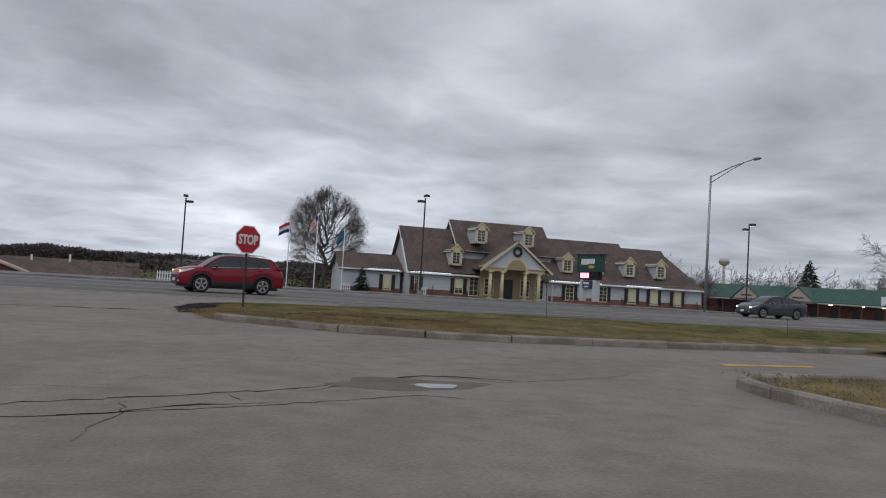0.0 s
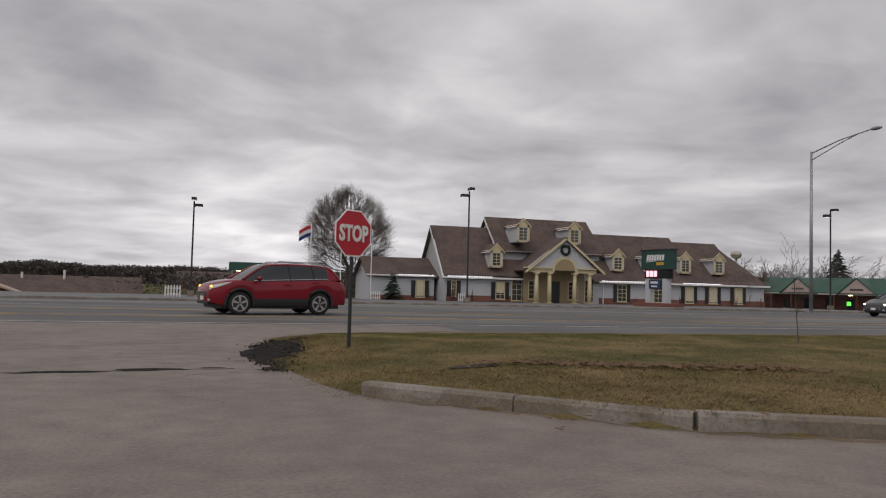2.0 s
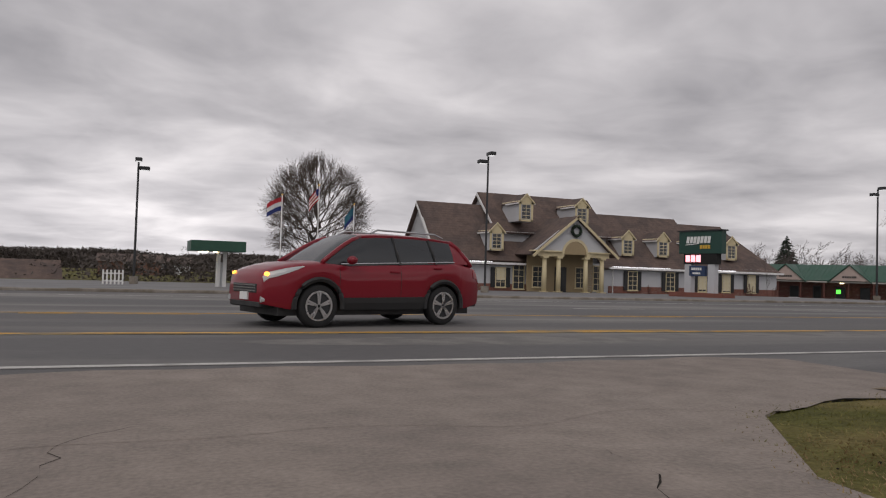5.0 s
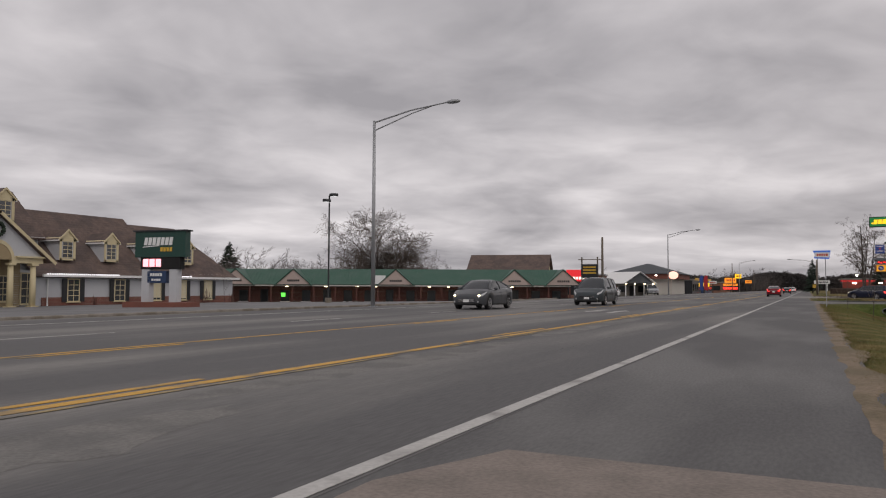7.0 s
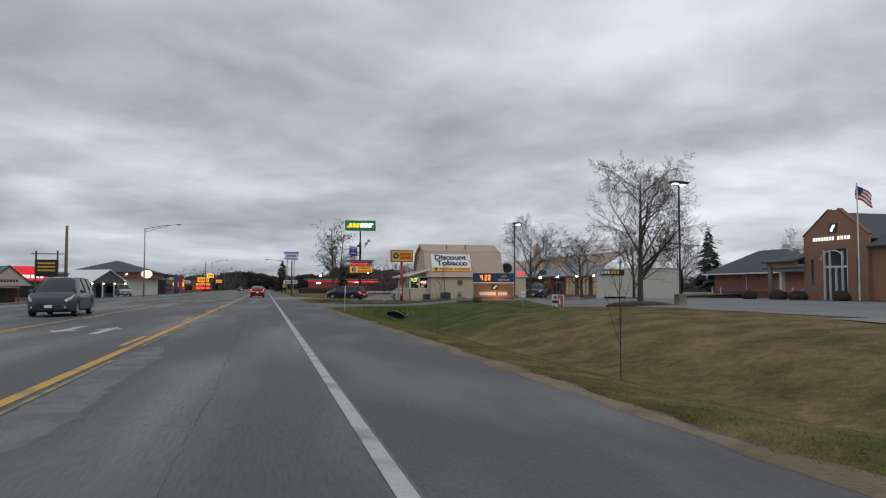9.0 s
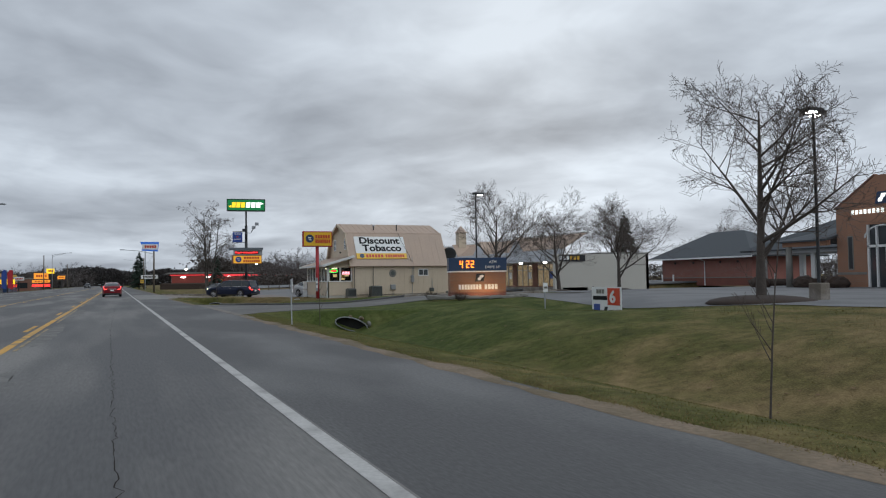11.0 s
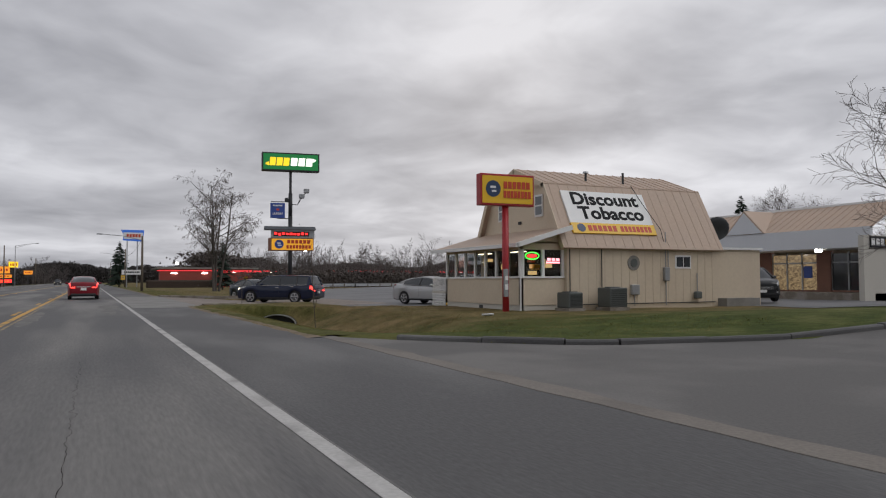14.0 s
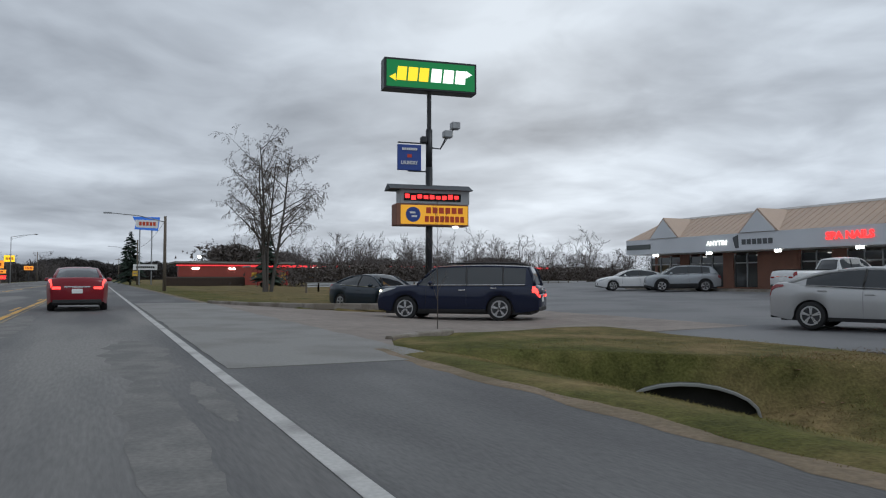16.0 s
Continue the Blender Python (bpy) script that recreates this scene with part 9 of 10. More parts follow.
def guard_rail():
    r = thing("guard_rail", "galvanised guard rail round the shop car park", "guard rail")
    pts = [(138.5, -12.9), (141.7, -14.7), (152, -30), (160, -45), (166, -58)]
    for a, b in zip(pts, pts[1:]):
        d = Vector((b[0] - a[0], b[1] - a[1], 0)).normalized()
        s = Vector((-d.y, d.x, 0)) * 0.04
        bm = bmesh.new()
        prof = [(0, 0.40), (1, 0.48), (0, 0.58), (1, 0.68), (0, 0.78)]
        A = [bm.verts.new((a[0] + s.x * o, a[1] + s.y * o, z)) for o, z in prof]
        C = [bm.verts.new((b[0] + s.x * o, b[1] + s.y * o, z)) for o, z in prof]
        for i in range(4):
            bm.faces.new((A[i], A[i + 1], C[i + 1], C[i]))
        rail = part("rail", bm, galvanised, r)
        n = int(Vector((b[0] - a[0], b[1] - a[1], 0)).length / 2.2)
        for i in range(n + 1):
            p = Vector((*a, 0)).lerp(Vector((*b, 0)), i / max(n, 1))
            part("post", B((p.x - 0.06, p.x + 0.06, p.y - 0.06, p.y + 0.06, -0.2, 0.72)), wood_pole, r)


guard_rail()


def culvert(x, y, z, heading, w, h, stones, label, tilt=0.0):
    """A squashed corrugated pipe running into the bank, with a thin steel lip."""
    r = thing("culvert_pipe", label, "culvert", pose(x, y, z, 0, 0, heading))
    n = 22

    def ring(k, xx, grow=0.0):
        a = 2 * math.pi * k / n
        s = math.sin(a)
        return (xx, (w / 2 + grow) * math.cos(a), (h / 2 + grow) * (s if s > 0 else 0.75 * s) + tilt * math.cos(a))
    bm = bmesh.new()
    rows = [[bm.verts.new(ring(k, -0.12 + j * 0.1, 0.018 * (j % 2))) for k in range(n)] for j in range(14)]
    for a, b in zip(rows, rows[1:]):
        for k in range(n):
            bm.faces.new((a[k], a[(k + 1) % n], b[(k + 1) % n], b[k]))
    part("pipe", bm, pipe_steel, r, "corrugated steel pipe", smooth=True)
    bm = bmesh.new()
    lip = [[bm.verts.new(ring(k, xx, g)) for k in range(n)] for xx, g in ((-0.12, -0.005), (-0.14, 0.0), (-0.14, 0.035), (-0.08, 0.04))]
    for a, b in zip(lip, lip[1:]):
        for k in range(n):
            bm.faces.new((a[k], a[(k + 1) % n], b[(k + 1) % n], b[k]))
    part("lip", bm, galvanised, r)
    # near-black disc just inside the mouth, put in for the shade within the pipe
    bm = bmesh.new()
    bm.faces.new([bm.verts.new(ring(k, 0.06)) for k in range(n)])
    part("mouth_shade", bm, dark_inside, r)
    rnd = random.Random(int(x))
    for i in range(stones):
        a = rnd.uniform(0.1, math.pi * 0.55)
        q = rnd.uniform(0.05, 0.11)
        st = B((-q, q, -q * 0.8, q * 0.8, -q * 0.6, q * 0.6), bevel=q * 0.35)
        bmesh.ops.transform(st, matrix=pose(rnd.uniform(-0.1, 0.3), -(w * 0.5 + 0.1) * math.cos(a), (h * 0.5 + 0.08) * math.sin(a) - 0.05, rnd.uniform(0, 60), rnd.uniform(0, 60), rnd.uniform(0, 90)), verts=st.verts)
        part("stone", st, dirt if i % 2 else stone_grey, r)


culvert(57.36, -7.5, -0.56, -20, 1.3, 0.58, 6, "corrugated steel culvert mouth in the grass ditch", 0.15)
culvert(91.28, -6.08, -0.74, -42, 1.75, 0.74, 0, "wide squashed steel culvert mouth under the shop entry")


def lawn_banner():
    r = thing("lawn_banner", "white advertising banner with red and blue print on the lawn", "banner", pose(52.1, -16.6, -0.46, 0, 0, 177))
    part("cloth", B((-1.05, 1.05, -0.02, 0.02, 0.12, 1.35)), white_sign, r)
    part("red_panel", B((0.12, 0.98, -0.034, -0.02, 0.62, 1.3), bevel=0.005), letter_red, r, "red square panel")
    words("number", "6", 0.66, white_sign, r, Matrix.Translation((0.5, -0.04, 0.96)), 0.4, bold=0.02)
    part("blue_print", B((-0.9, -0.45, -0.035, -0.02, 0.3, 0.65)), blue_sign, r)
    part("emblem", prism([(-0.15, 0.35), (0.05, 0.35), (0.12, 0.55), (-0.08, 0.55)], "y", -0.035, -0.02), black_paint, r)
    bars(r, letter_black, -0.95, 0.1, 0.82, 0.98, 10, y=-0.025)
    bars(r, stone_grey, -0.7, -0.1, 1.08, 1.25, 3, y=-0.025)
    for x in (-1.0, 1.0):
        part("stake", B((x - 0.02, x + 0.02, -0.01, 0.03, -0.3, 1.38)), wood_pole, r)


lawn_banner()


def small_sign(name, label, x, y, turn, h, w, ph, plate, post, lean=0):
    r = thing(name, label, "sign", pose(x, y, height(x, y), 0, lean, turn))
    part("post", B((-0.02, 0.02, 0.0, 0.035, -0.4, h)), post, r)
    part("plate", B((-w / 2, w / 2, -0.02, 0.0, h - ph, h)), plate, r)
    bars(r, stone_grey, -w * 0.35, w * 0.35, h - ph * 0.6, h - ph * 0.4, 5, y=-0.025)
    return r


small_sign("no_parking_sign", "small white parking sign on a thin leaning post", 49.7, -3.35, -8, 1.4, 0.24, 0.42, white_sign, galvanised, 12)
small_sign("lot_sign", "small pale sign on a grey post", 54.5, -15.2, -70, 1.1, 0.3, 0.4, white_sign, galvanised)
small_sign("yield_board", "small white sign by the shop entry", 205, -3.8, -90, 2.2, 0.7, 0.8, letter_gold, wood_pole)


# ---- breaks in the drive: cracks, puddle, rubble ----
def crack(pts, w, seed):
    rnd = random.Random(seed)
    bm = bmesh.new()
    P = [Vector((*p, 0.0018)) for p in pts]
    fine = []
    for a, b in zip(P, P[1:]):
        k = max(2, int((b - a).length / 0.12))
        fine += [a + (b - a) * i / k + Vector((rnd.gauss(0, 0.025), rnd.gauss(0, 0.018), 0)) for i in range(k)]
    fine.append(P[-1])
    prev = None
    for i, p in enumerate(fine):
        q = w * rnd.uniform(0.3, 1.3) * (0.4 + 0.6 * math.sin(math.pi * (i + 0.5) / len(fine)))
        pair = (bm.verts.new(p + Vector((0, q, 0))), bm.verts.new(p - Vector((0, q, 0))))
        if prev:
            bm.faces.new((prev[0], pair[0], pair[1], prev[1]))
        prev = pair
    return bm


cr = thing("pavement_crack", "long dark cracks in the driveway asphalt", "crack", kind="structure")
for i, (pts, w) in enumerate((([(-3.2, -22.95), (-1.46, -22.29), (-0.13, -21.72), (0.98, -20.83), (1.6, -20.55), (2.3, -20.95)], 0.022), ([(-3.0, -23.4), (-1.35, -22.88), (-0.19, -22.46), (1.08, -21.92), (1.9, -22.2)], 0.014), ([(2.3, -20.95), (4.0, -20.3), (5.0, -19.4)], 0.008), ([(-1.4, -22.3), (-1.35, -22.9), (-1.5, -23.8)], 0.015), ([(-0.6, -22.0), (-0.5, -22.4)], 0.02), ([(-6.5, -10.6), (-3.0, -10.2), (-1.9, -10.05)], 0.06), ([(-5, -7.5), (-3.4, -6.4), (-1.8, -6.1)], 0.012), ([(-3.5, -9.0), (-3.3, -7.0), (-4.2, -5.4)], 0.010), ([(1.0, -20.8), (0.2, -19.5), (0.6, -18.0)], 0.008), ([(3.0, -16.5), (3.4, -18.3), (5.2, -19.2)], 0.008), ([(11, 1.5), (19, 1.45), (30, 1.55), (50, 1.7), (70, 1.6)], 0.004), ([(16, 1.1), (16.9, 2.9)], 0.005))):
    part("crack_line", crack(pts, w, i), crack_mat, cr)
# fine map-cracking before the broken corner
rk = random.Random(8)
for a, b, c, d, sd in ((-4.2, -3.32, -10.38, -10.18, 201), (-3.24, -2.48, -10.2, -9.96, 202), (-2.3, -2.0, -9.98, -9.90, 203)):
    part("rut", tessellated(scuff_outline(a, b, c, d, sd), -0.02, 0.0026, sides=False), patch_dark, cr, "broken dark pit in the asphalt")
part("rut", crack([(-5.6, -10.62), (-4.2, -10.3)], 0.02, 204), patch_dark, cr)
part("rut", crack([(0.95, -20.98), (1.2, -20.68), (1.5, -20.56), (1.85, -20.55), (2.2, -20.70), (2.55, -20.8)], 0.034, 205), patch_dark, cr, "deep dark break along the pothole")
part("rut", crack([(-1.75, -22.98), (-1.3, -22.82), (-0.9, -22.55), (-0.3, -22.42)], 0.028, 206), patch_dark, cr)
part("rut", crack([(0.1, -21.75), (0.55, -21.32), (1.0, -20.95)], 0.016, 207), patch_dark, cr)
# brown grit gathered along the foot of the kerb
part("gutter_grit", crack([(-0.7, -12.62), (0.42, -13.62), (1.5, -14.62), (3.0, -15.28), (4.6, -15.52), (8.0, -15.52), (13.5, -15.12)], 0.09, 208), dirt, cr, "line of brown grit at the kerb foot")
for i in range(26):
    x, y = rk.uniform(-6.0, -2.0), rk.uniform(-12.0, -4.6)
    a = rk.uniform(0, 6.28)
    pts = [(x, y)]
    for k in range(rk.randint(2, 4)):
        a += rk.gauss(0, 0.7)
        pts.append((pts[-1][0] + 0.55 * math.cos(a), pts[-1][1] + 0.55 * math.sin(a)))
    part("crack_line", crack(pts, rk.uniform(0.004, 0.009), 50 + i), crack_mat, cr)
for i in range(16):
    x, y = rk.uniform(-4.5, 4.5), rk.uniform(-25, -16)
    a = rk.uniform(0, 6.28)
    pts = [(x, y)]
    for k in range(3):
        a += rk.gauss(0, 0.5)
        pts.append((pts[-1][0] + 0.7 * math.cos(a), pts[-1][1] + 0.7 * math.sin(a)))
    part("crack_line", crack(pts, rk.uniform(0.003, 0.006), 90 + i), crack_mat, cr)
bm = prism([(1.43 + 0.22 * math.cos(a) * (1 + 0.25 * math.sin(3 * a)), -21.32 + 0.2 * math.sin(a) * (1 + 0.25 * math.cos(2 * a))) for a in np.linspace(0, 2 * math.pi, 25)[:-1]], "z", 0.001, 0.006)
water = M("puddle_water", (0.05, 0.05, 0.05), 0.03, var=0.02, spec=0.8)
solid("puddle", bm, water, "shallow puddle in the pothole", "puddle")
bm = prism([(1.2 + 0.8 * math.cos(a) * (1 + 0.2 * math.sin(4 * a)), -21.2 + 0.42 * math.sin(a) * (1 + 0.25 * math.cos(3 * a))) for a in np.linspace(0, 2 * math.pi, 31)[:-1]], "z", -0.01, 0.003)
solid("pothole", bm, M("pothole_asphalt", (0.15, 0.125, 0.108), 0.85, var=0.4, scale=2.5, fine=25, bump=1.0, spec=0.3, world_coords=True), "darker worn pothole round the puddle", "pothole")
bm = bmesh.new()
poly = [(-1.7, -6.9), (-1.2, -5.9), (-0.65, -5.2), (-0.2, -4.95), (-0.45, -6.2), (-0.75, -7.6), (-1.0, -9.0), (-1.25, -10.4), (-1.6, -10.3), (-1.75, -9.0)]
ragged = []
for (ax, ay), (bx, by) in zip(poly, poly[1:] + poly[:1]):
    for k in range(12):
        u = k / 12
        x, y = ax + (bx - ax) * u, ay + (by - ay) * u
        ragged.append((x + 0.18 * noise.noise(Vector((x * 2.1, y * 2.1, 1))) + 0.08 * noise.noise(Vector((x * 7, y * 7, 2))), y + 0.18 * noise.noise(Vector((x * 2.1, y * 2.1, 4))) + 0.08 * noise.noise(Vector((x * 7, y * 7, 5)))))
V, F, at = [], [], {}
for i in range(30):
    for j in range(72):
        x, y = -2.1 + 0.08 * i, -10.6 + 0.08 * j
        if inside(x, y, ragged):
            at[i, j] = len(V)
            lump = 0.5 + 0.5 * noise.noise(Vector((x * 3.1, y * 3.1, 4))) + 0.45 * noise.noise(Vector((x * 9, y * 9, 1)))
            V.append((x, y, 0.004 + 0.055 * max(0, lump) * smoothstep(0.0, 0.25, edge_distance(x, y, ragged))))
for (i, j), k in at.items():
    if (i + 1, j) in at and (i, j + 1) in at and (i + 1, j + 1) in at:
        F.append((k, at[i + 1, j], at[i + 1, j + 1], at[i, j + 1]))
crumb = bpy.data.meshes.new("broken_edge")
crumb.from_pydata(V, [], F)
crumb.materials.append(patch_dark)
ob = new("broken_edge", crumb)
ob.parent = cr
ob["label"] = "crumbled dark asphalt at the corner"
rub = tagged(new("rubble", bpy.data.meshes.new("rubble")), "loose dark asphalt crumbs and stones at the broken corner", "rubble", kind="stuff")
bm = bmesh.new()
rr = random.Random(3)
for i in range(260):
    if i < 170:
        t = rr.random() * (len(poly) - 1)
        k = int(t)
        p = Vector((*poly[k], 0)).lerp(Vector((*poly[k + 1], 0)), t - k) + Vector((rr.gauss(0, 0.11), rr.gauss(0, 0.11), 0))
    else:
        u = rr.uniform(-0.2, 9)
        p = Vector((u, (-15.05 if u > 5 else -12.9 - 0.42 * u) + rr.gauss(0, 0.05), 0))
    s = rr.uniform(0.005, 0.018)
    bmesh.ops.create_icosphere(bm, subdivisions=1, radius=s, matrix=Matrix.Translation((p.x, p.y, 0.012 + s * 0.4)) @ Matrix.Diagonal((1, rr.uniform(0.6, 1.2), 0.6, 1)))
bm.to_mesh(rub.data)
bm.free()
rub.data.materials.append(patch_dark)
ws = thing("wheel_stop", "yellow painted concrete wheel stop before the parked sedan", "wheel stop", pose(92.1, -15.4, lot_level(-15.4), 0, 0, 104))
part("block", prism([(-0.1, 0.0), (0.1, 0.0), (0.07, 0.13), (-0.07, 0.13)], "x", -0.9, 0.9), yellow_sign, ws)
chunk_meshes = []
rc = random.Random(21)
for k in range(5):
    n = rc.randint(5, 7)
    q = rc.uniform(0.012, 0.03)
    bm = prism([(q * rc.uniform(0.7, 1.2) * math.cos(2 * math.pi * j / n), q * rc.uniform(0.7, 1.2) * math.sin(2 * math.pi * j / n)) for j in range(n)], "z", 0.0, 0.03)
    me = bpy.data.meshes.new("asphalt_chunk")
    bm.to_mesh(me); bm.free()
    me.materials.append(patch_dark)
    chunk_meshes.append(me)
for k in range(70):
    t = rc.random() * len(poly)
    j = int(t)
    p = Vector((*poly[j], 0)).lerp(Vector((*poly[(j + 1) % len(poly)], 0)), t - j)
    p = p.lerp(Vector((-0.9, -6.0, 0)), rc.random() * 0.7)
    ob = new("asphalt_chunk", chunk_meshes[k % 5])
    ob.parent = cr
    ob.matrix_local = pose(p.x, p.y, 0.008, rc.gauss(0, 9), rc.gauss(0, 9), rc.uniform(0, 360))
# muddy hollow with a little water in the verge
def mud_patch(cx, cy, rx, ry, seed):
    bm = bmesh.new()
    rows = []
    for j in range(7):
        q = j / 6
        rows.append([])
        for k in range(28):
            a = 2 * math.pi * k / 28
            w = q * (1 + 0.35 * noise.noise(Vector((math.cos(a) * 1.6, math.sin(a) * 1.6, seed))))
            x, y = cx + rx * w * math.cos(a), cy + ry * w * math.sin(a)
            rows[-1].append(bm.verts.new((x, y, height(x, y) + 0.006 + 0.035 * (1 - q) * q * abs(noise.noise(Vector((x * 7, y * 7, seed)))))))
    for a, b in zip(rows, rows[1:]):
        for k in range(28):
            bm.faces.new((a[k], a[(k + 1) % 28], b[(k + 1) % 28], b[k]))
    bmesh.ops.remove_doubles(bm, verts=bm.verts, dist=0.002)
    return bm


solid("mud_hollow", mud_patch(0.85, -10.97, 0.38, 0.13, 5), dirt_dark, "dark muddy hollow in the verge", "mud")
bm = prism([(0.8 + 0.11 * math.cos(a) * (1 + 0.2 * math.sin(3 * a)), -11.0 + 0.04 * math.sin(a)) for a in np.linspace(0, 2 * math.pi, 21)[:-1]], "z", height(0.8, -11.0), height(0.8, -11.0) + 0.012)
solid("puddle", bm, water, "small puddle in the muddy hollow", "puddle")
# pale litter and scrap in the grass
lt = thing("scrap_panel", "white scrap of plastic lying in the grass", "litter", pose(79.34, -10.12, height(79.34, -10.12) + 0.02, 8, 5, 30))
part("sheet", B((-0.2, 0.2, -0.09, 0.09, 0, 0.05), bevel=0.02), white_trim, lt)
for x, y in ((61.8, -13.0), (61.9, -16.6), (59.6, -13.6)):
    r = thing("shrub", "low reddish-brown bare shrub beside the bank sign", "shrub", pose(x, y, 0.2), "sign shrubs")
    rs = random.Random(int(x * 10))
    w = Wood()
    for i in range(40):
        a = rs.random() * 6.28
        grow(w, rs, Vector((0.1 * math.cos(a), 0.1 * math.sin(a), 0)), Vector((math.cos(a) * 0.6, math.sin(a) * 0.6, 1)).normalized(), rs.uniform(0.25, 0.5), 0.008, 2, 3, dict(SPREADING, kids=(3, 3, 3), thin=0.004))
    me = w.mesh(1, "twig_clump")
    me.materials.append(shrub_leaf)
    ob = new("twig_clump", me)
    ob.parent = r


# ---- verge: bare dirt along the asphalt edge and winter grass ----
def dirt_strip(x0, x1, seed):
    bm = bmesh.new()
    prev = None
    n = int((x1 - x0) / 0.3)
    for i in range(n + 1):
        x = x0 + (x1 - x0) * i / n
        edge = -2.86 + 0.12 * (1 - smoothstep(55, 58, x)) + 0.32 * smoothstep(70, 73, x) * (1 - smoothstep(110, 118, x)) + 0.14 * smoothstep(82, 88, x) * (1 - smoothstep(110, 118, x))
        a = edge + 0.16 * noise.noise(Vector((x * 0.9, seed, 0))) + 0.05 * noise.noise(Vector((x * 3.1, seed, 5)))
        b = edge - 0.38 + 0.34 * noise.noise(Vector((x * 0.5, seed, 9))) + 0.12 * noise.noise(Vector((x * 2.3, seed, 2)))
        m = (a + b) / 2
        row = [bm.verts.new((x, yy, -0.0012 if yy == a else max(0.004, height(x, yy) + dz))) if yy > -2.96 else bm.verts.new((x, yy, height(x, yy) + dz)) for yy, dz in ((a, 0.006), (m, 0.012), (b, -0.01))]
        if prev:
            for k in range(2):
                bm.faces.new((prev[k], row[k], row[k + 1], prev[k + 1]))
        prev = row
    solid("verge_dirt", bm, dirt, "strip of bare dirt and dead grass along the asphalt edge", "ground", smooth=True)


dirt_strip(2.2, 57.2, 1)
dirt_strip(73.0, 94.2, 2)
dirt_strip(118, 200, 3)


def turf_lip(x0, x1, y0, y1, seed):
    """Grass that has grown in over the edge of the asphalt."""
    bm, prev = bmesh.new(), None
    for i in range(int((x1 - x0) / 0.4) + 1):
        x = x0 + 0.4 * i
        a = y0 - 0.12 * (1 - smoothstep(82, 88, x)) - 0.1 * (1 - smoothstep(73.2, 74, x)) + 0.14 * noise.noise(Vector((x * 0.8, seed, 0)))
        row = [bm.verts.new((x, y, z if y > -3.02 else height(x, y) + z)) for y, z in ((a, 0.001), (a - 0.14, 0.03), (-3.06, 0.035), (y1, 0.0))]
        if prev:
            for k in range(3):
                bm.faces.new((prev[k], row[k], row[k + 1], prev[k + 1]))
        prev = row
    solid("verge_turf", bm, turf, "lip of turf grown over the asphalt edge", "ground", smooth=True)


turf_lip(73.2, 93.6, -2.62, -3.5, 4)

# blade colour raised above the turf's to stand for light passing through
blade = M("grass_blade", (0.150, 0.145, 0.046), 0.9, var=0.5, scale=0.75, fine=26, mid=4.5, second=(0.28, 0.21, 0.105), amount=0.38, spec=0.15, world_coords=True)
parch(blade)


def grass(name, label, areas, seed, material=None):
    """Short winter grass: single blades in tufts over rectangles (x0, x1, y0, y1, blades, size)."""
    rnd = random.Random(seed)
    V, F = [], []
    for x0, x1, y0, y1, n, size in areas:
        i = 0
        while i < n:
            cx, cy = rnd.uniform(x0, x1), rnd.uniform(y0, y1)
            if cy > (-2.62 if 73.4 < cx < 94.4 else -2.98) or inside(cx, cy, DRIVE) or inside(cx, cy, ENTRY) or inside(cx, cy, ENTRY2):
                i += 1
                continue
            for k in range(6):
                x, y = cx + rnd.gauss(0, 0.16), cy + rnd.gauss(0, 0.16)
                if y > (-2.55 if 73.4 < x < 94.4 else -2.9):
                    continue
                h = 0.62 * size * rnd.uniform(0.5, 1.4)
                a = rnd.random() * 6.28
                dx, dy = math.cos(a) * 0.16 * h + 0.003, math.sin(a) * 0.16 * h
                z = max(height(x, y), 0.0 if y > -3 else -9) - 0.006
                b = len(V)
                V += [(x - dx, y - dy, z), (x + dx, y + dy, z), (x + rnd.gauss(0, 0.8 * h), y + rnd.gauss(0, 0.8 * h), z + h)]
                F.append((b, b + 1, b + 2))
            i += 6
    me = bpy.data.meshes.new(name)
    me.from_pydata(V, [], F)
    me.materials.append(material or blade)
    return tagged(new(name, me), label, "grass", kind="stuff")


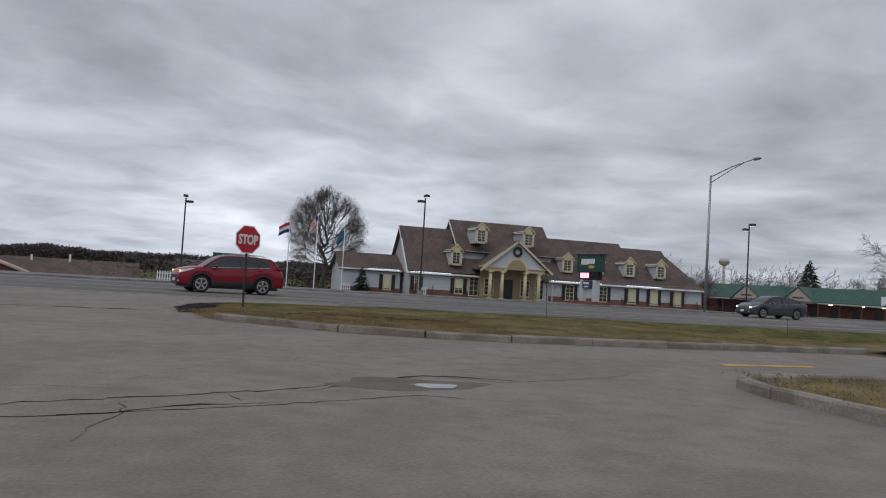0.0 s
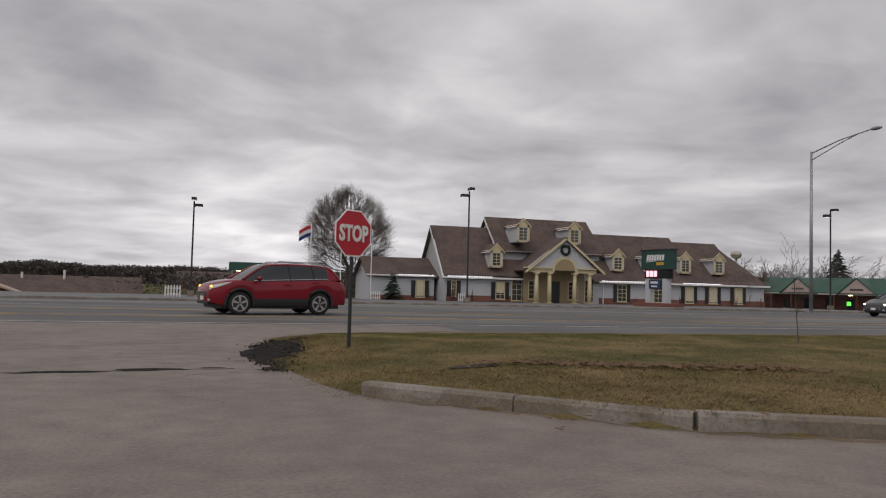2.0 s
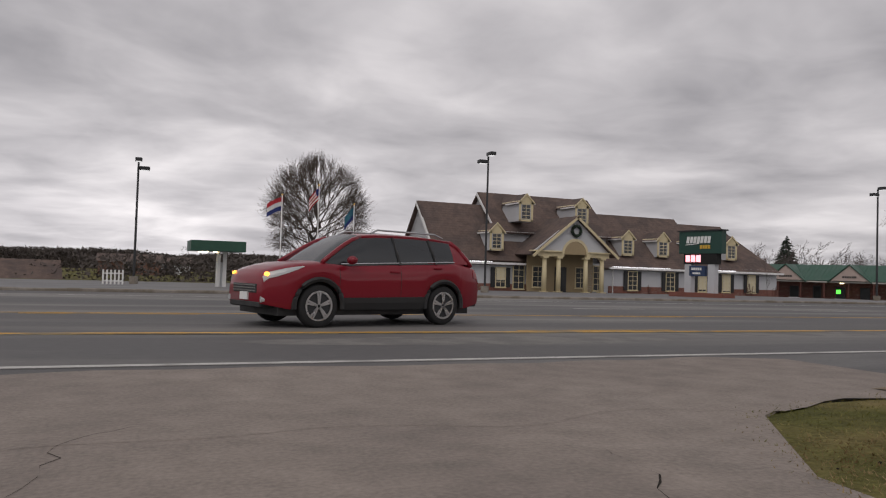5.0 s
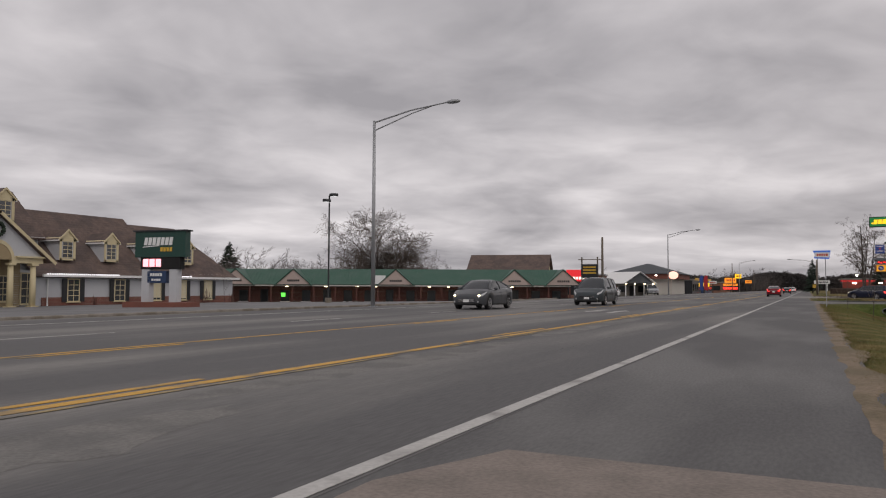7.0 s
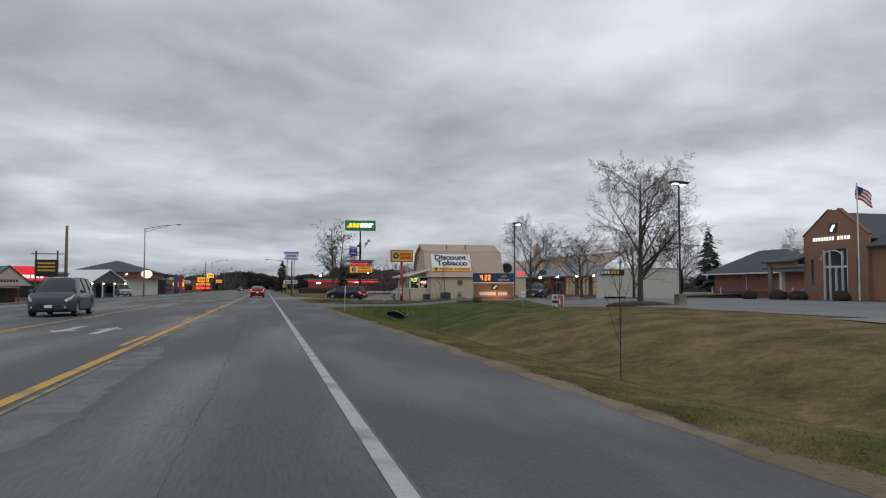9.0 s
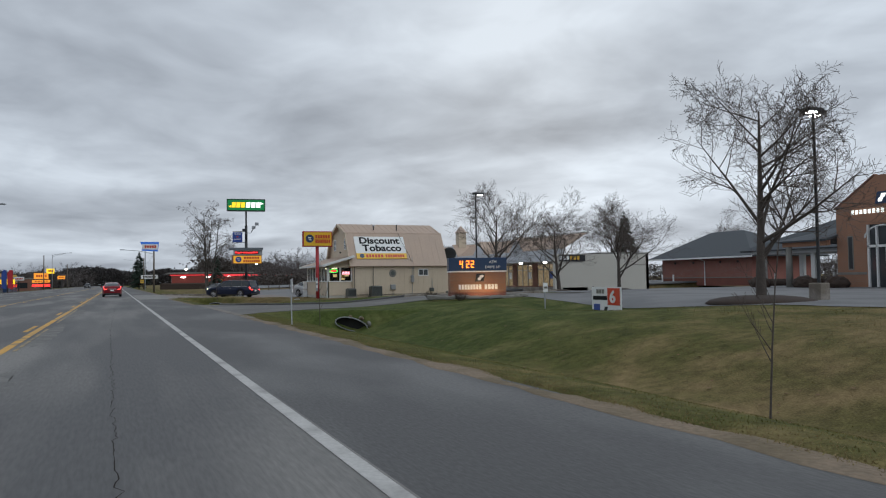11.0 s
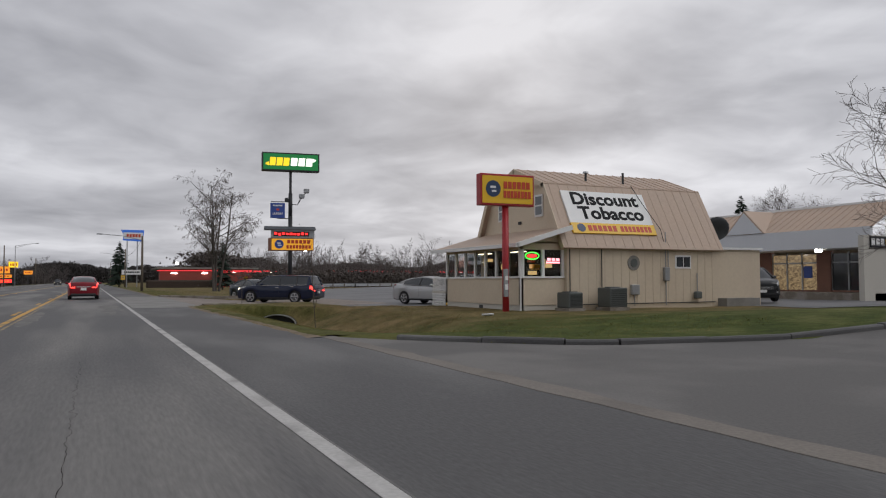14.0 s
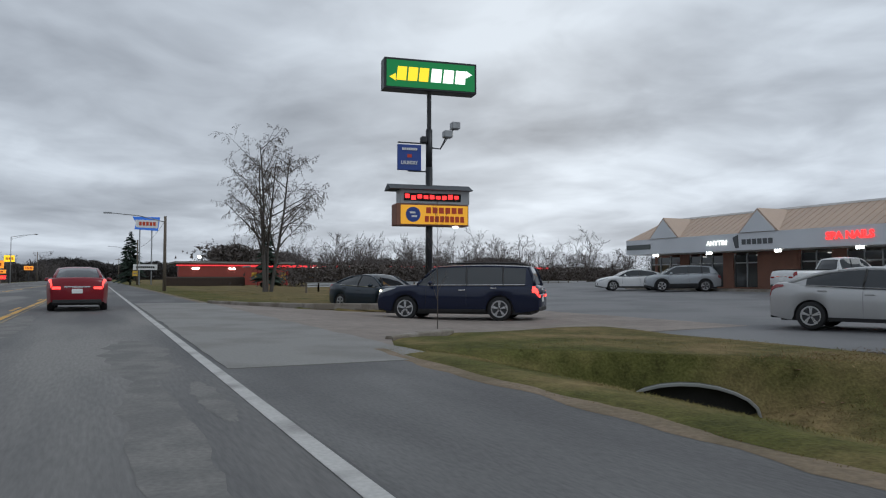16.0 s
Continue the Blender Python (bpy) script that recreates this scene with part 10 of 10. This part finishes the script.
grass("grass", "short patchy green and straw winter grass on the verge", [(2, 58, -3.7, -2.9, 9000, 0.034), (2, 58, -6, -3.0, 60000, 0.038), (2, 58, -14, -6, 45000, 0.042), (28, 62, -17.2, -13, 9000, 0.06), (75, 94.5, -3.7, -2.55, 12000, 0.04), (75, 94.5, -9, -3.0, 34000, 0.04), (70, 90, -13, -5, 14000, 0.06), (-1.4, 2, -14, -3.2, 26000, 0.024), (2, 13, -15, -4, 50000, 0.024), (5.3, 16, -26, -20.6, 9000, 0.06), (118, 150, -9, -3, 8000, 0.07)], 5)
straw = M("dead_grass_blade", (0.29, 0.215, 0.11), 0.95, var=0.4, scale=1.2, fine=15, second=(0.15, 0.10, 0.05), amount=0.45, spec=0.1, world_coords=True)
grass("dead_grass", "matted straw-coloured dead grass along kerb and asphalt edge", [(40, 57, -7.4, -5.2, 15000, 0.05), (78, 91, -9.0, -6.6, 16000, 0.05), (-1.2, 5, -14.9, -11.0, 26000, 0.03), (-1.3, 0.2, -11, -4.5, 9000, 0.03), (2, 58, -3.5, -2.86, 24000, 0.03), (75.5, 94.3, -3.3, -2.4, 14000, 0.035), (74, 91, -11.5, -8.2, 20000, 0.035), (14, 40, -13, -8.5, 20000, 0.03)], 9, straw)
# fallen leaves and twigs caught at the kerb and ditch
lv = bmesh.new()
rl = random.Random(14)
for i in range(1100):
    k = i % 3 if i < 420 else 3
    if k == 0:
        x, y = rl.uniform(0, 12), 0
        y = -14.6 - 0.25 * rl.random() + (0.5 if x > 4 else 0.9) * rl.random()
    elif k == 1:
        x, y = rl.uniform(30, 57), -8.5 + rl.gauss(0, 1.0)
    elif k == 3:
        u = rl.random()
        x, y = 1.0 + 4.2 * u + rl.gauss(0, 0.12), -10.75 - 0.55 * u * 2 + rl.gauss(0, 0.16)
    else:
        x, y = rl.uniform(76, 91), -8.0 + rl.gauss(0, 1.0)
    z = max(height(x, y), 0 if k == 0 else -9) + 0.02
    s = rl.uniform(0.02, 0.05)
    a = rl.random() * 6.28
    q = [lv.verts.new((x + s * math.cos(a + t), y + s * math.sin(a + t), z + rl.uniform(0, 0.02))) for t in (0, 1.5, 3.1, 4.6)]
    lv.faces.new(q)
tagged(part("dead_leaves", lv, M("dead_leaf", (0.16, 0.085, 0.045), 0.9, var=0.4)), "scattered brown dead leaves on the verge", "leaves", kind="stuff")
